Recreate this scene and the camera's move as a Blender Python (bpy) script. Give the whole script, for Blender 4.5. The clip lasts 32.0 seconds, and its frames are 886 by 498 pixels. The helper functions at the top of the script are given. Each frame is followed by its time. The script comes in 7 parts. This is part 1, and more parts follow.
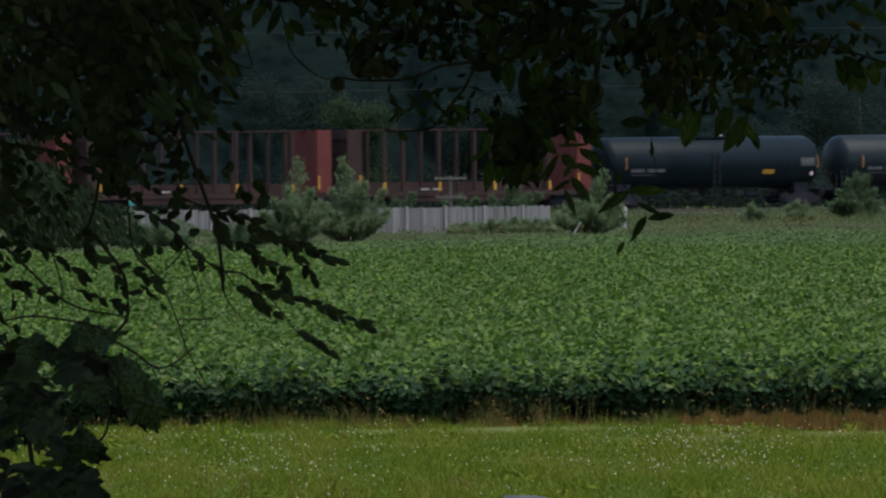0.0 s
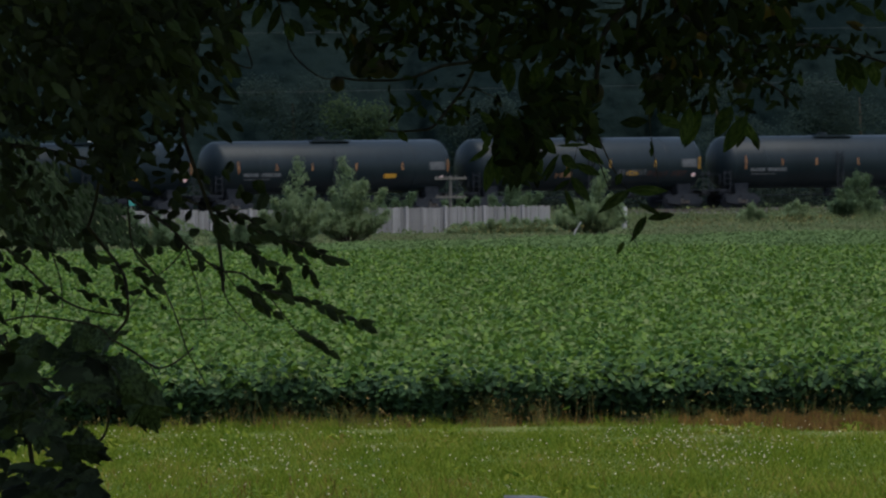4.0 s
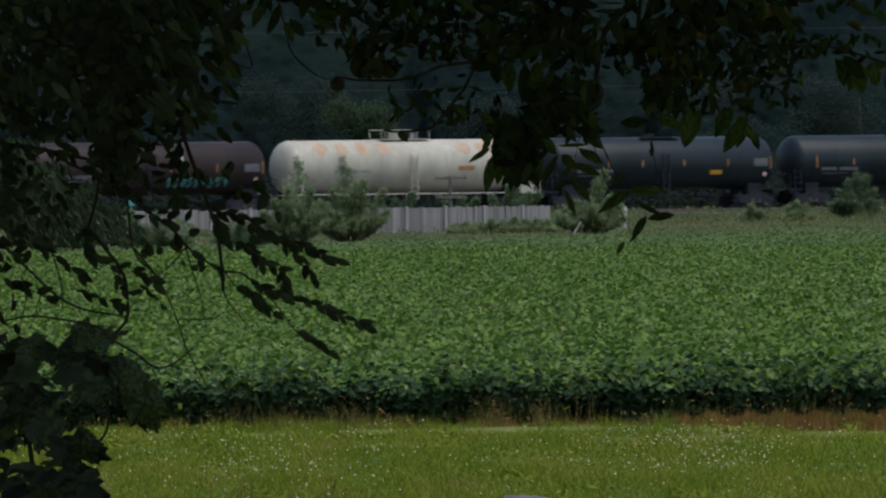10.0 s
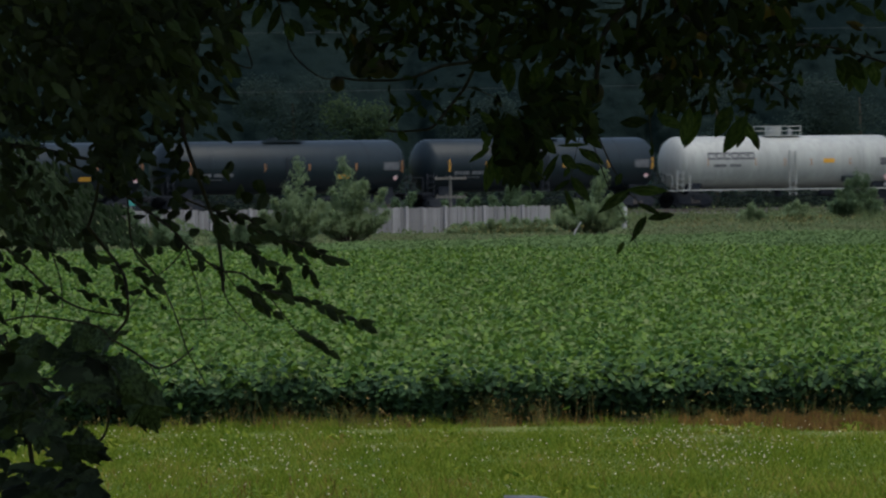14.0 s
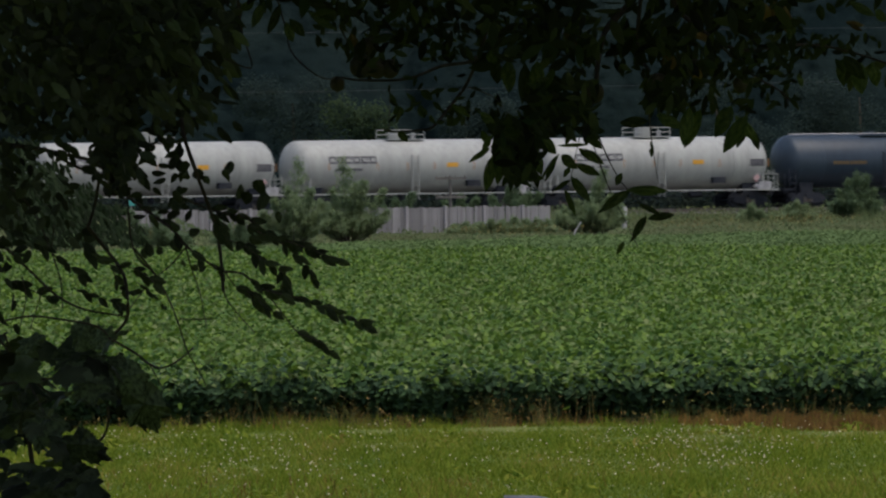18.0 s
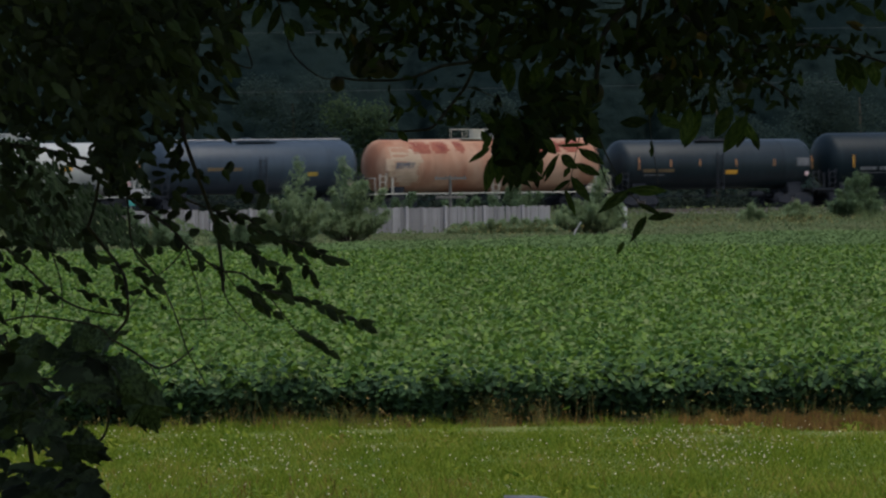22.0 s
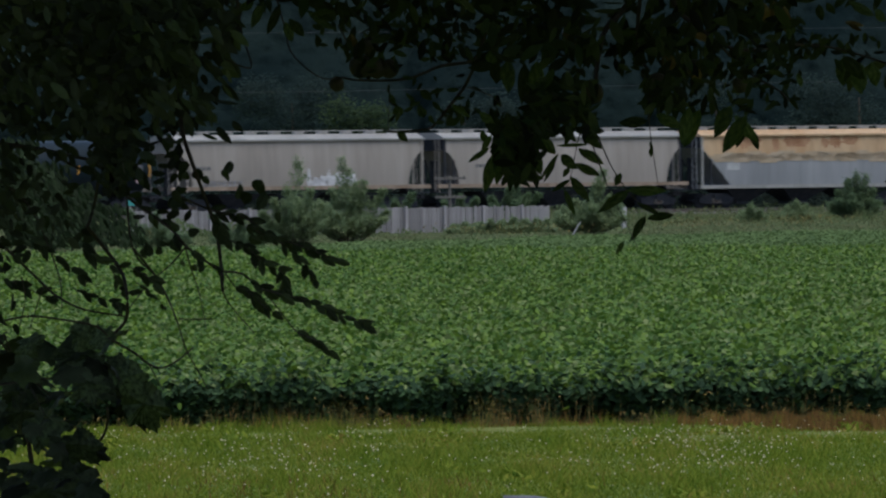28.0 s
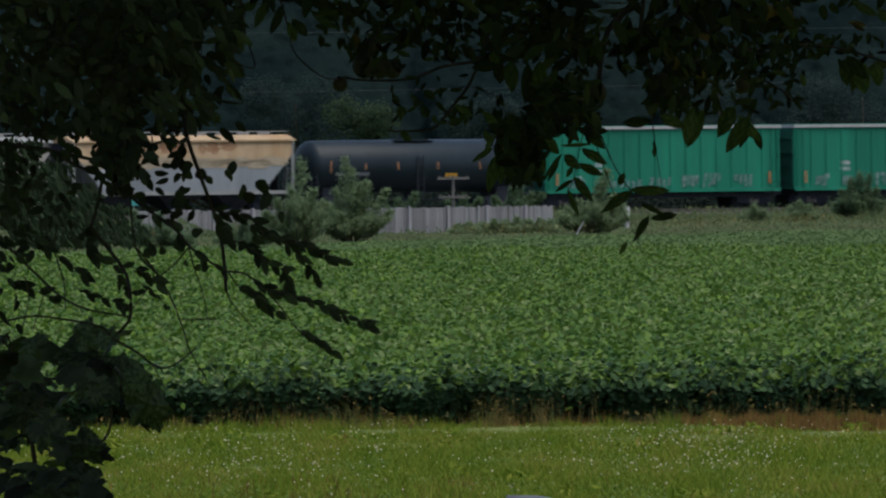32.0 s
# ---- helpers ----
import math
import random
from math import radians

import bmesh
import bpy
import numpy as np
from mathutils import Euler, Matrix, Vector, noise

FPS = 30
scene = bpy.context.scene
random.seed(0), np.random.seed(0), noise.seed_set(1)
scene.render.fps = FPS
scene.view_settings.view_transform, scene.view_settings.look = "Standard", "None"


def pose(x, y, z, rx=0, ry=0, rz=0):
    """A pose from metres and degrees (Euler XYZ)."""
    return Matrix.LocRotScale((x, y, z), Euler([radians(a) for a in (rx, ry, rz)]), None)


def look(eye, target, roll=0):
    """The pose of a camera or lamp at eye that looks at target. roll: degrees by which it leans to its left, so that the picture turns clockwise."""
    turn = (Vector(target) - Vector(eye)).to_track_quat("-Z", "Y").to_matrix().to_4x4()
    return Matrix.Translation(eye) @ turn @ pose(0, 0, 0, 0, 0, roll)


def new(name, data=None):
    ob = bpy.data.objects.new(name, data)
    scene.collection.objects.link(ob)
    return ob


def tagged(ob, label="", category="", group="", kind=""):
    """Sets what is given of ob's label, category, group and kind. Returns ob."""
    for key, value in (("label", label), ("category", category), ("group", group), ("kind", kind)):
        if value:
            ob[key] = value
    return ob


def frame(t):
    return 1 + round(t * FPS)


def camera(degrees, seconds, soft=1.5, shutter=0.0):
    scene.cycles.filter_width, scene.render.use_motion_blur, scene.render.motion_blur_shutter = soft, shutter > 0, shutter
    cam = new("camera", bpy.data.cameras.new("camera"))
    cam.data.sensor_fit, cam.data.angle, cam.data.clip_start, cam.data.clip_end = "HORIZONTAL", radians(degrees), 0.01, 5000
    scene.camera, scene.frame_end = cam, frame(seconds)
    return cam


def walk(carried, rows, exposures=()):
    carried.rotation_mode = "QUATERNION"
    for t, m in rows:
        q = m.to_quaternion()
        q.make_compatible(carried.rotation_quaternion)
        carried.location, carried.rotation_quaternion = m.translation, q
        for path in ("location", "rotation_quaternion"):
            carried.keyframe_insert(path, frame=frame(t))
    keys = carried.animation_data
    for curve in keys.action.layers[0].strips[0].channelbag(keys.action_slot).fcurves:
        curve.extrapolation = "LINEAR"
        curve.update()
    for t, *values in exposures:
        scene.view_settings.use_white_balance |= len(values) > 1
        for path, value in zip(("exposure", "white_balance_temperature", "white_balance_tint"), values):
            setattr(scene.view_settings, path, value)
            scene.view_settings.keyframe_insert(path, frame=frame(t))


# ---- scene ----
# ---- camera: a long lens from an upper floor, on a tripod, nudged aside at the very end ----
EYE = (0.0, 0.0, 4.87)
cam = camera(2.807, 32.0, soft=2.3, shutter=0.5)


def aim(nudge):
    return look(EYE, (-nudge * 100 / 32000, 100.0, 4.87 - 0.572), -0.6)


walk(cam, [(0.0, aim(0)), (27.5, aim(0)), (28.0, aim(-1)), (28.5, aim(0.8)), (29.0, aim(0)), (29.5, aim(0.8)), (30.0, aim(0.6)), (30.5, aim(-0.5)), (31.0, aim(3)), (31.5, aim(3.2)), (32.0, aim(5))], [
    (0.0, 0.2, 6500, 10), (6.0, 0.2, 6500, 11), (8.5, 0.2, 6550, 12), (14.0, 0.2, 6500, 10), (16.5, 0.2, 6850, 16), (20.0, 0.2, 6800, 15), (23.0, 0.2, 6550, 11),
    (25.0, 0.2, 6500, 10), (27.5, 0.2, 6250, 13), (29.0, 0.2, 6150, 13), (30.0, 0.2, 6050, 13), (31.6, 0.2, 6350, 12), (32.0, 0.2, 6400, 11)])

# ---- light: a bright overcast day, the sun high and widely veiled ----
SUN_EL, SUN_AZ = radians(70), radians(135)
world = bpy.data.worlds.new("world")
scene.world = world
world.use_nodes = True
wn = world.node_tree
wn.nodes.clear()
sky = wn.nodes.new("ShaderNodeTexSky")
sky.sky_type, sky.sun_disc, sky.sun_elevation, sky.sun_rotation = "NISHITA", False, SUN_EL, SUN_AZ
sky.air_density, sky.dust_density = 1.0, 3.0
bg = wn.nodes.new("ShaderNodeBackground")
bg.inputs["Strength"].default_value = 0.13
wo = wn.nodes.new("ShaderNodeOutputWorld")
wn.links.new(sky.outputs[0], bg.inputs[0])
wn.links.new(bg.outputs[0], wo.inputs[0])
sun = new("sun", bpy.data.lights.new("sun", "SUN"))
sun.data.energy, sun.data.angle, sun.data.color = 1.45, radians(55), (0.965, 1.0, 0.93)
sun.matrix_world = look((0, 0, 0), (-math.sin(SUN_AZ) * math.cos(SUN_EL), -math.cos(SUN_AZ) * math.cos(SUN_EL), -math.sin(SUN_EL)))


# ---- materials ----
def mat(name, c1, c2, scale=4.0, rough=0.7, metal=0.0, bump=0.0, stretch=(1, 1, 1), fine=12.0, vary=0.0, island=0.0, through_light=0.0, spec=0.3, deep=0.02):
    """Two colours mixed by coarse noise, mottled by fine noise, with relief; vary: by object, island: by loose piece."""
    m = bpy.data.materials.new(name)
    m.use_nodes = True
    nt = m.node_tree
    nt.nodes.clear()
    N, L = nt.nodes.new, nt.links.new
    tc, mp = N("ShaderNodeTexCoord"), N("ShaderNodeMapping")
    mp.inputs["Scale"].default_value = stretch
    L(tc.outputs["Object"], mp.inputs["Vector"])
    n1, n2 = N("ShaderNodeTexNoise"), N("ShaderNodeTexNoise")
    n1.inputs["Scale"].default_value, n1.inputs["Detail"].default_value = scale, 5
    n2.inputs["Scale"].default_value, n2.inputs["Detail"].default_value = scale * fine, 3
    L(mp.outputs[0], n1.inputs["Vector"])
    L(mp.outputs[0], n2.inputs["Vector"])
    rp = N("ShaderNodeValToRGB")
    rp.color_ramp.elements[0].position, rp.color_ramp.elements[1].position = 0.35, 0.65
    rp.color_ramp.elements[0].color, rp.color_ramp.elements[1].color = (*c1, 1), (*c2, 1)
    L(n1.outputs[0], rp.inputs[0])
    mr = N("ShaderNodeMapRange")
    mr.inputs["To Min"].default_value, mr.inputs["To Max"].default_value = 0.75, 1.25
    L(n2.outputs[0], mr.inputs["Value"])
    hs = N("ShaderNodeHueSaturation")
    L(rp.outputs[0], hs.inputs["Color"])
    value = mr.outputs[0]
    for amount, node, out in ((vary, "ShaderNodeObjectInfo", "Random"), (island, "ShaderNodeNewGeometry", "Random Per Island")):
        if amount:
            g, r2, mu = N(node), N("ShaderNodeMapRange"), N("ShaderNodeMath")
            mu.operation = "MULTIPLY"
            r2.inputs["To Min"].default_value, r2.inputs["To Max"].default_value = 1 - amount, 1 + amount
            L(g.outputs[out], r2.inputs["Value"])
            L(value, mu.inputs[0])
            L(r2.outputs[0], mu.inputs[1])
            value = mu.outputs[0]
    L(value, hs.inputs["Value"])
    p = N("ShaderNodeBsdfPrincipled")
    p.inputs["Roughness"].default_value, p.inputs["Metallic"].default_value = rough, metal
    p.inputs["Specular IOR Level"].default_value = spec
    L(hs.outputs[0], p.inputs["Base Color"])
    if bump:
        b = N("ShaderNodeBump")
        b.inputs["Strength"].default_value, b.inputs["Distance"].default_value = bump, deep
        L(n2.outputs[0], b.inputs["Height"])
        L(b.outputs[0], p.inputs["Normal"])
    o = N("ShaderNodeOutputMaterial")
    if through_light:
        tr, mx = N("ShaderNodeBsdfTranslucent"), N("ShaderNodeMixShader")
        mx.inputs[0].default_value = through_light
        L(hs.outputs[0], tr.inputs["Color"])
        L(p.outputs[0], mx.inputs[1])
        L(tr.outputs[0], mx.inputs[2])
        L(mx.outputs[0], o.inputs[0])
    else:
        L(p.outputs[0], o.inputs[0])
    return m


def leafy(name, stops, rough=0.55, spec=0.25, through_light=0.25, patch=0.15, scale=0.15, stretch=(1, 1, 1)):
    """Foliage: every loose blade takes its own tone from stops, drifting over larger patches."""
    m = mat(name, (0.5, 0.5, 0.5), (0.5, 0.5, 0.5), scale, rough, spec=spec, through_light=through_light)
    nt = m.node_tree
    N, L = nt.nodes.new, nt.links.new
    geo, nz, mr, ad, rp = N("ShaderNodeNewGeometry"), N("ShaderNodeTexNoise"), N("ShaderNodeMapRange"), N("ShaderNodeMath"), N("ShaderNodeValToRGB")
    tc = N("ShaderNodeTexCoord")
    nz.inputs["Scale"].default_value = scale
    mp = N("ShaderNodeMapping")
    mp.inputs["Scale"].default_value = stretch
    L(tc.outputs["Object"], mp.inputs["Vector"])
    L(mp.outputs[0], nz.inputs["Vector"])
    mr.inputs["From Min"].default_value, mr.inputs["From Max"].default_value = 0.3, 0.7
    mr.inputs["To Min"].default_value, mr.inputs["To Max"].default_value = -patch, patch
    L(nz.outputs[0], mr.inputs["Value"])
    ad.operation, ad.use_clamp = "ADD", True
    L(geo.outputs["Random Per Island"], ad.inputs[0])
    L(mr.outputs[0], ad.inputs[1])
    L(ad.outputs[0], rp.inputs[0])
    while len(rp.color_ramp.elements) < len(stops):
        rp.color_ramp.elements.new(0.5)
    for e, (at, c) in zip(rp.color_ramp.elements, stops):
        e.position, e.color = at, (*c, 1)
    hs = [n for n in nt.nodes if n.bl_idname == "ShaderNodeHueSaturation"][0]
    L(rp.outputs[0], hs.inputs["Color"])
    return m


M_GROUND = mat("earth_and_turf", (0.072, 0.115, 0.013), (0.122, 0.143, 0.021), 0.5, 0.95, bump=0.4, fine=20, stretch=(1, 0.14, 1))
M_GRASS = leafy("grass_blades", ((0.0, (0.072, 0.128, 0.011)), (0.45, (0.13, 0.182, 0.016)), (0.8, (0.178, 0.208, 0.022)), (0.97, (0.2, 0.21, 0.032)), (1.0, (0.25, 0.2, 0.05))), 0.85, 0.15, 0.3, 0.25, 0.7, (1, 0.06, 1))
M_DRY = mat("dry_grass", (0.1, 0.052, 0.014), (0.17, 0.09, 0.02), 0.5, 0.9, island=0.4)
M_WEED = mat("tall_weed_stalks", (0.08, 0.095, 0.02), (0.175, 0.1, 0.032), 0.8, 0.9, island=0.4)
M_CLOVER = mat("white_clover_heads", (0.42, 0.38, 0.25), (0.55, 0.5, 0.36), 6, 0.9, island=0.3)
M_SOY = leafy("soybean_leaves", ((0.0, (0.042, 0.098, 0.02)), (0.4, (0.08, 0.152, 0.025)), (0.72, (0.13, 0.21, 0.025)), (0.85, (0.12, 0.175, 0.055)), (1.0, (0.185, 0.235, 0.085))), 0.58, 0.2, 0.27)
M_SOYFAR = leafy("far_crop_leaves", ((0.0, (0.098, 0.155, 0.062)), (1.0, (0.122, 0.182, 0.068))), 0.8, 0.06, 0.3, 0.3, 0.05)
# darker copy of the soybean colour: shade painted on the crop's near side
M_SOYEDGE = leafy("shade_toned_soybean_leaves", ((0.0, (0.022, 0.05, 0.024)), (0.6, (0.035, 0.072, 0.03)), (1.0, (0.058, 0.108, 0.038))), 0.65, 0.12, 0.12)
M_SOYBED = mat("inner_crop_shade", (0.04, 0.085, 0.024), (0.06, 0.115, 0.032), 3, 0.95, spec=0.05)
M_MEADOW = mat("track_side_weeds", (0.1, 0.155, 0.07), (0.145, 0.15, 0.075), 0.18, 0.95, island=0.2, through_light=0.4, spec=0.0)
M_TUFT = leafy("bank_grass", ((0.0, (0.1, 0.15, 0.065)), (0.6, (0.16, 0.195, 0.08)), (1.0, (0.2, 0.2, 0.105))), 0.9, 0.03, 0.4, 0.35, 0.25)
M_VERGE = mat("rough_verge_soil", (0.06, 0.09, 0.042), (0.09, 0.09, 0.05), 0.12, 0.95, bump=0.3, fine=20, spec=0.0)
M_GOLD = mat("goldenrod_flowers", (0.17, 0.16, 0.055), (0.15, 0.12, 0.055), 2, 0.9, island=0.4, spec=0.0)
# both shrub colours lifted pale to stand for the haze before them
M_SHRUB = leafy("shrub_leaves", ((0.0, (0.12, 0.18, 0.1)), (1.0, (0.145, 0.21, 0.112))), 0.9, 0.03, 0.58, 0.3, 0.5)
M_SHRUB2 = leafy("pale_shrub_leaves", ((0.0, (0.18, 0.25, 0.135)), (0.7, (0.21, 0.28, 0.15)), (1.0, (0.24, 0.3, 0.16))), 0.9, 0.03, 0.6, 0.3, 0.5)
# forest, wood edge and hill: distance haze and shade put into the base colour
M_FOREST = mat("hazed_forest_leaves", (0.0052, 0.0105, 0.0115), (0.0115, 0.0195, 0.0185), 0.13, 1.0, spec=0.0, bump=0.6, deep=0.25, fine=14)
M_BRUSH = mat("shade_toned_brush", (0.018, 0.026, 0.022), (0.027, 0.036, 0.028), 0.5, 1.0, island=0.2, through_light=0.4, spec=0.0)
M_WOODEDGE = leafy("hazed_wood_edge_leaves", ((0.0, (0.031, 0.049, 0.046)), (1.0, (0.038, 0.058, 0.051))), 0.95, 0.0, 0.6, 0.3, 0.2)
M_FOREST2 = mat("light_tree_leaves", (0.05, 0.08, 0.042), (0.061, 0.09, 0.046), 0.3, 0.9, island=0.1, through_light=0.6, spec=0.0)
M_HILL = mat("wooded_hill", (0.014, 0.024, 0.028), (0.024, 0.036, 0.038), 0.02, 1.0, bump=1.0, spec=0.0)
M_BARK = mat("bark", (0.05, 0.04, 0.03), (0.09, 0.07, 0.055), 6, 0.95, bump=0.8, stretch=(1, 1, 0.25))
M_BALLAST = mat("crushed_stone_ballast", (0.09, 0.085, 0.087), (0.14, 0.13, 0.13), 1.2, 0.95, bump=0.8, fine=25)
M_STONE = mat("ballast_stones", (0.09, 0.085, 0.087), (0.16, 0.15, 0.147), 2, 0.95, island=0.4)
M_TIE = mat("creosoted_wood", (0.04, 0.03, 0.025), (0.07, 0.055, 0.045), 3, 0.9, bump=0.4)
M_STEEL = mat("worn_steel", (0.12, 0.09, 0.075), (0.2, 0.18, 0.17), 3, 0.45, 0.7)
M_FENCE = mat("weathered_grey_boards", (0.165, 0.16, 0.165), (0.255, 0.25, 0.255), 2, 0.9, bump=0.4, stretch=(3, 3, 0.3), vary=0.22)
M_FPOST = mat("grey_fence_post_wood", (0.25, 0.24, 0.25), (0.36, 0.35, 0.36), 3, 0.9, stretch=(3, 3, 0.3))
M_POST = mat("pale_post_paint", (0.3, 0.3, 0.3), (0.4, 0.4, 0.4), 5, 0.8)
M_POLE = mat("old_pole_wood", (0.09, 0.085, 0.08), (0.15, 0.14, 0.13), 4, 0.9, stretch=(2, 2, 0.3))
M_WIRE = mat("bare_wire", (0.045, 0.05, 0.055), (0.07, 0.075, 0.08), 1, 0.8, 0.0)
M_ROCK = mat("grey_rock", (0.06, 0.065, 0.08), (0.11, 0.115, 0.13), 3, 0.7, bump=0.5)
M_BLACK = mat("black_tank_paint", (0.0055, 0.0118, 0.0165), (0.0086, 0.017, 0.0225), 0.5, 0.42, stretch=(1, 1, 0.2), fine=8, spec=0.13)
M_BLACK2 = mat("faded_black_paint", (0.0085, 0.0152, 0.02), (0.0125, 0.021, 0.027), 0.5, 0.42, stretch=(1, 1, 0.2), fine=8, spec=0.22)
M_BROWN = mat("rust_brown_tank_paint", (0.019, 0.014, 0.015), (0.031, 0.022, 0.022), 0.6, 0.5, spec=0.15, stretch=(1, 1, 0.2), fine=8)
M_GREYTANK = mat("slate_grey_tank_paint", (0.021, 0.035, 0.052), (0.03, 0.046, 0.064), 0.4, 0.38, stretch=(1, 1, 0.2), fine=8, spec=0.3)
M_WHITE = mat("white_tank_paint", (0.28, 0.29, 0.277), (0.335, 0.345, 0.33), 0.5, 0.5, stretch=(1.5, 1.5, 0.15), fine=6)
M_CREAM = mat("dirty_cream_tank_paint", (0.33, 0.318, 0.27), (0.42, 0.405, 0.35), 0.5, 0.6, stretch=(1.2, 1.2, 0.15), fine=6)
M_ORANGE = mat("rust_washed_tank_paint", (0.26, 0.115, 0.068), (0.38, 0.245, 0.17), 0.5, 0.75, stretch=(1.2, 1.2, 0.45), fine=6)
M_CREAMDULL = mat("worn_buff_paint", (0.3, 0.22, 0.15), (0.4, 0.3, 0.22), 1.5, 0.8, fine=6)
M_RUST = mat("rust_patches", (0.16, 0.042, 0.03), (0.26, 0.09, 0.058), 1.5, 0.9, fine=6)
M_RUSTPALE = mat("pale_rust_patches", (0.4, 0.28, 0.2), (0.46, 0.36, 0.28), 1.5, 0.9, fine=6)
M_UNDER = mat("grimy_black_steel", (0.022, 0.026, 0.034), (0.038, 0.041, 0.048), 3, 0.9, spec=0.1)
M_GUNMETAL = mat("dull_grey_steel", (0.2, 0.2, 0.21), (0.32, 0.32, 0.33), 3, 0.6)
M_HOPPER = mat("pale_grey_hopper_paint", (0.235, 0.213, 0.19), (0.285, 0.262, 0.236), 0.35, 0.7, stretch=(1.2, 1.2, 0.12), fine=6)
M_SILL = mat("rusty_tan_sill_paint", (0.2, 0.15, 0.11), (0.29, 0.23, 0.18), 1.5, 0.85)
M_HOPPERTOP = mat("light_roof_paint", (0.22, 0.22, 0.21), (0.28, 0.28, 0.27), 0.6, 0.7)
M_HOPPERGREY = mat("blue_grey_hopper_paint", (0.2, 0.213, 0.226), (0.255, 0.268, 0.282), 0.35, 0.7, stretch=(1.2, 1.2, 0.12), fine=6)
M_TAN = mat("faded_yellow_paint", (0.37, 0.235, 0.125), (0.43, 0.31, 0.19), 0.5, 0.8, stretch=(1.2, 1.2, 0.3), fine=6)
M_TANPALE = mat("washed_out_yellow_paint", (0.33, 0.26, 0.175), (0.36, 0.3, 0.22), 0.8, 0.8, fine=6)
M_GREENSHADE = mat("shade_green_end_paint", (0.004, 0.06, 0.04), (0.008, 0.09, 0.06), 0.8, 0.8)
M_SPRAYDULL = mat("faded_spray_paint", (0.1, 0.19, 0.17), (0.2, 0.29, 0.27), 3, 0.8)
M_GREEN = mat("green_boxcar_paint", (0.006, 0.145, 0.088), (0.011, 0.195, 0.12), 0.35, 0.55, stretch=(1.2, 1.2, 0.15), fine=6)
M_RED = mat("oxide_red_paint", (0.125, 0.032, 0.03), (0.175, 0.045, 0.04), 0.6, 0.8, stretch=(1, 1, 0.2), fine=6)
M_REDDARK = mat("rusty_brown_steel", (0.036, 0.02, 0.019), (0.06, 0.034, 0.031), 0.8, 0.85, stretch=(1, 1, 0.3))
M_YELLOW = mat("yellow_reflective_strip", (0.55, 0.27, 0.03), (0.65, 0.35, 0.05), 5, 0.5)
M_AMBER = mat("worn_orange_reflective_strip", (0.3, 0.125, 0.045), (0.38, 0.19, 0.08), 5, 0.6)
M_OLDINK = mat("worn_amber_stencil_paint", (0.085, 0.06, 0.032), (0.14, 0.096, 0.045), 4, 0.8)
M_DULLYELLOW = mat("dull_yellow_notice_paint", (0.28, 0.19, 0.035), (0.36, 0.25, 0.05), 5, 0.6)
M_LETTER = mat("pale_stencil_paint", (0.1, 0.107, 0.117), (0.165, 0.17, 0.18), 4, 0.8)
M_DARKLETTER = mat("dark_stencil_paint", (0.06, 0.06, 0.07), (0.11, 0.11, 0.12), 4, 0.8)
M_PANEL = mat("grey_data_panel", (0.07, 0.075, 0.085), (0.11, 0.115, 0.125), 4, 0.7)
M_STAIN = mat("brown_rust_stains", (0.25, 0.13, 0.07), (0.34, 0.205, 0.12), 1.2, 0.9, fine=5)
M_PLACARD = mat("placard_white_red", (0.7, 0.3, 0.3), (0.85, 0.75, 0.75), 7, 0.6)
M_SPRAYWHITE = mat("bright_white_spray_paint", (0.45, 0.46, 0.48), (0.6, 0.61, 0.63), 3, 0.7)
M_TEAL = mat("teal_spray_paint", (0.03, 0.2, 0.19), (0.06, 0.3, 0.28), 2, 0.7)
M_SPRAY = mat("white_spray_paint", (0.32, 0.33, 0.34), (0.45, 0.46, 0.47), 3, 0.7)


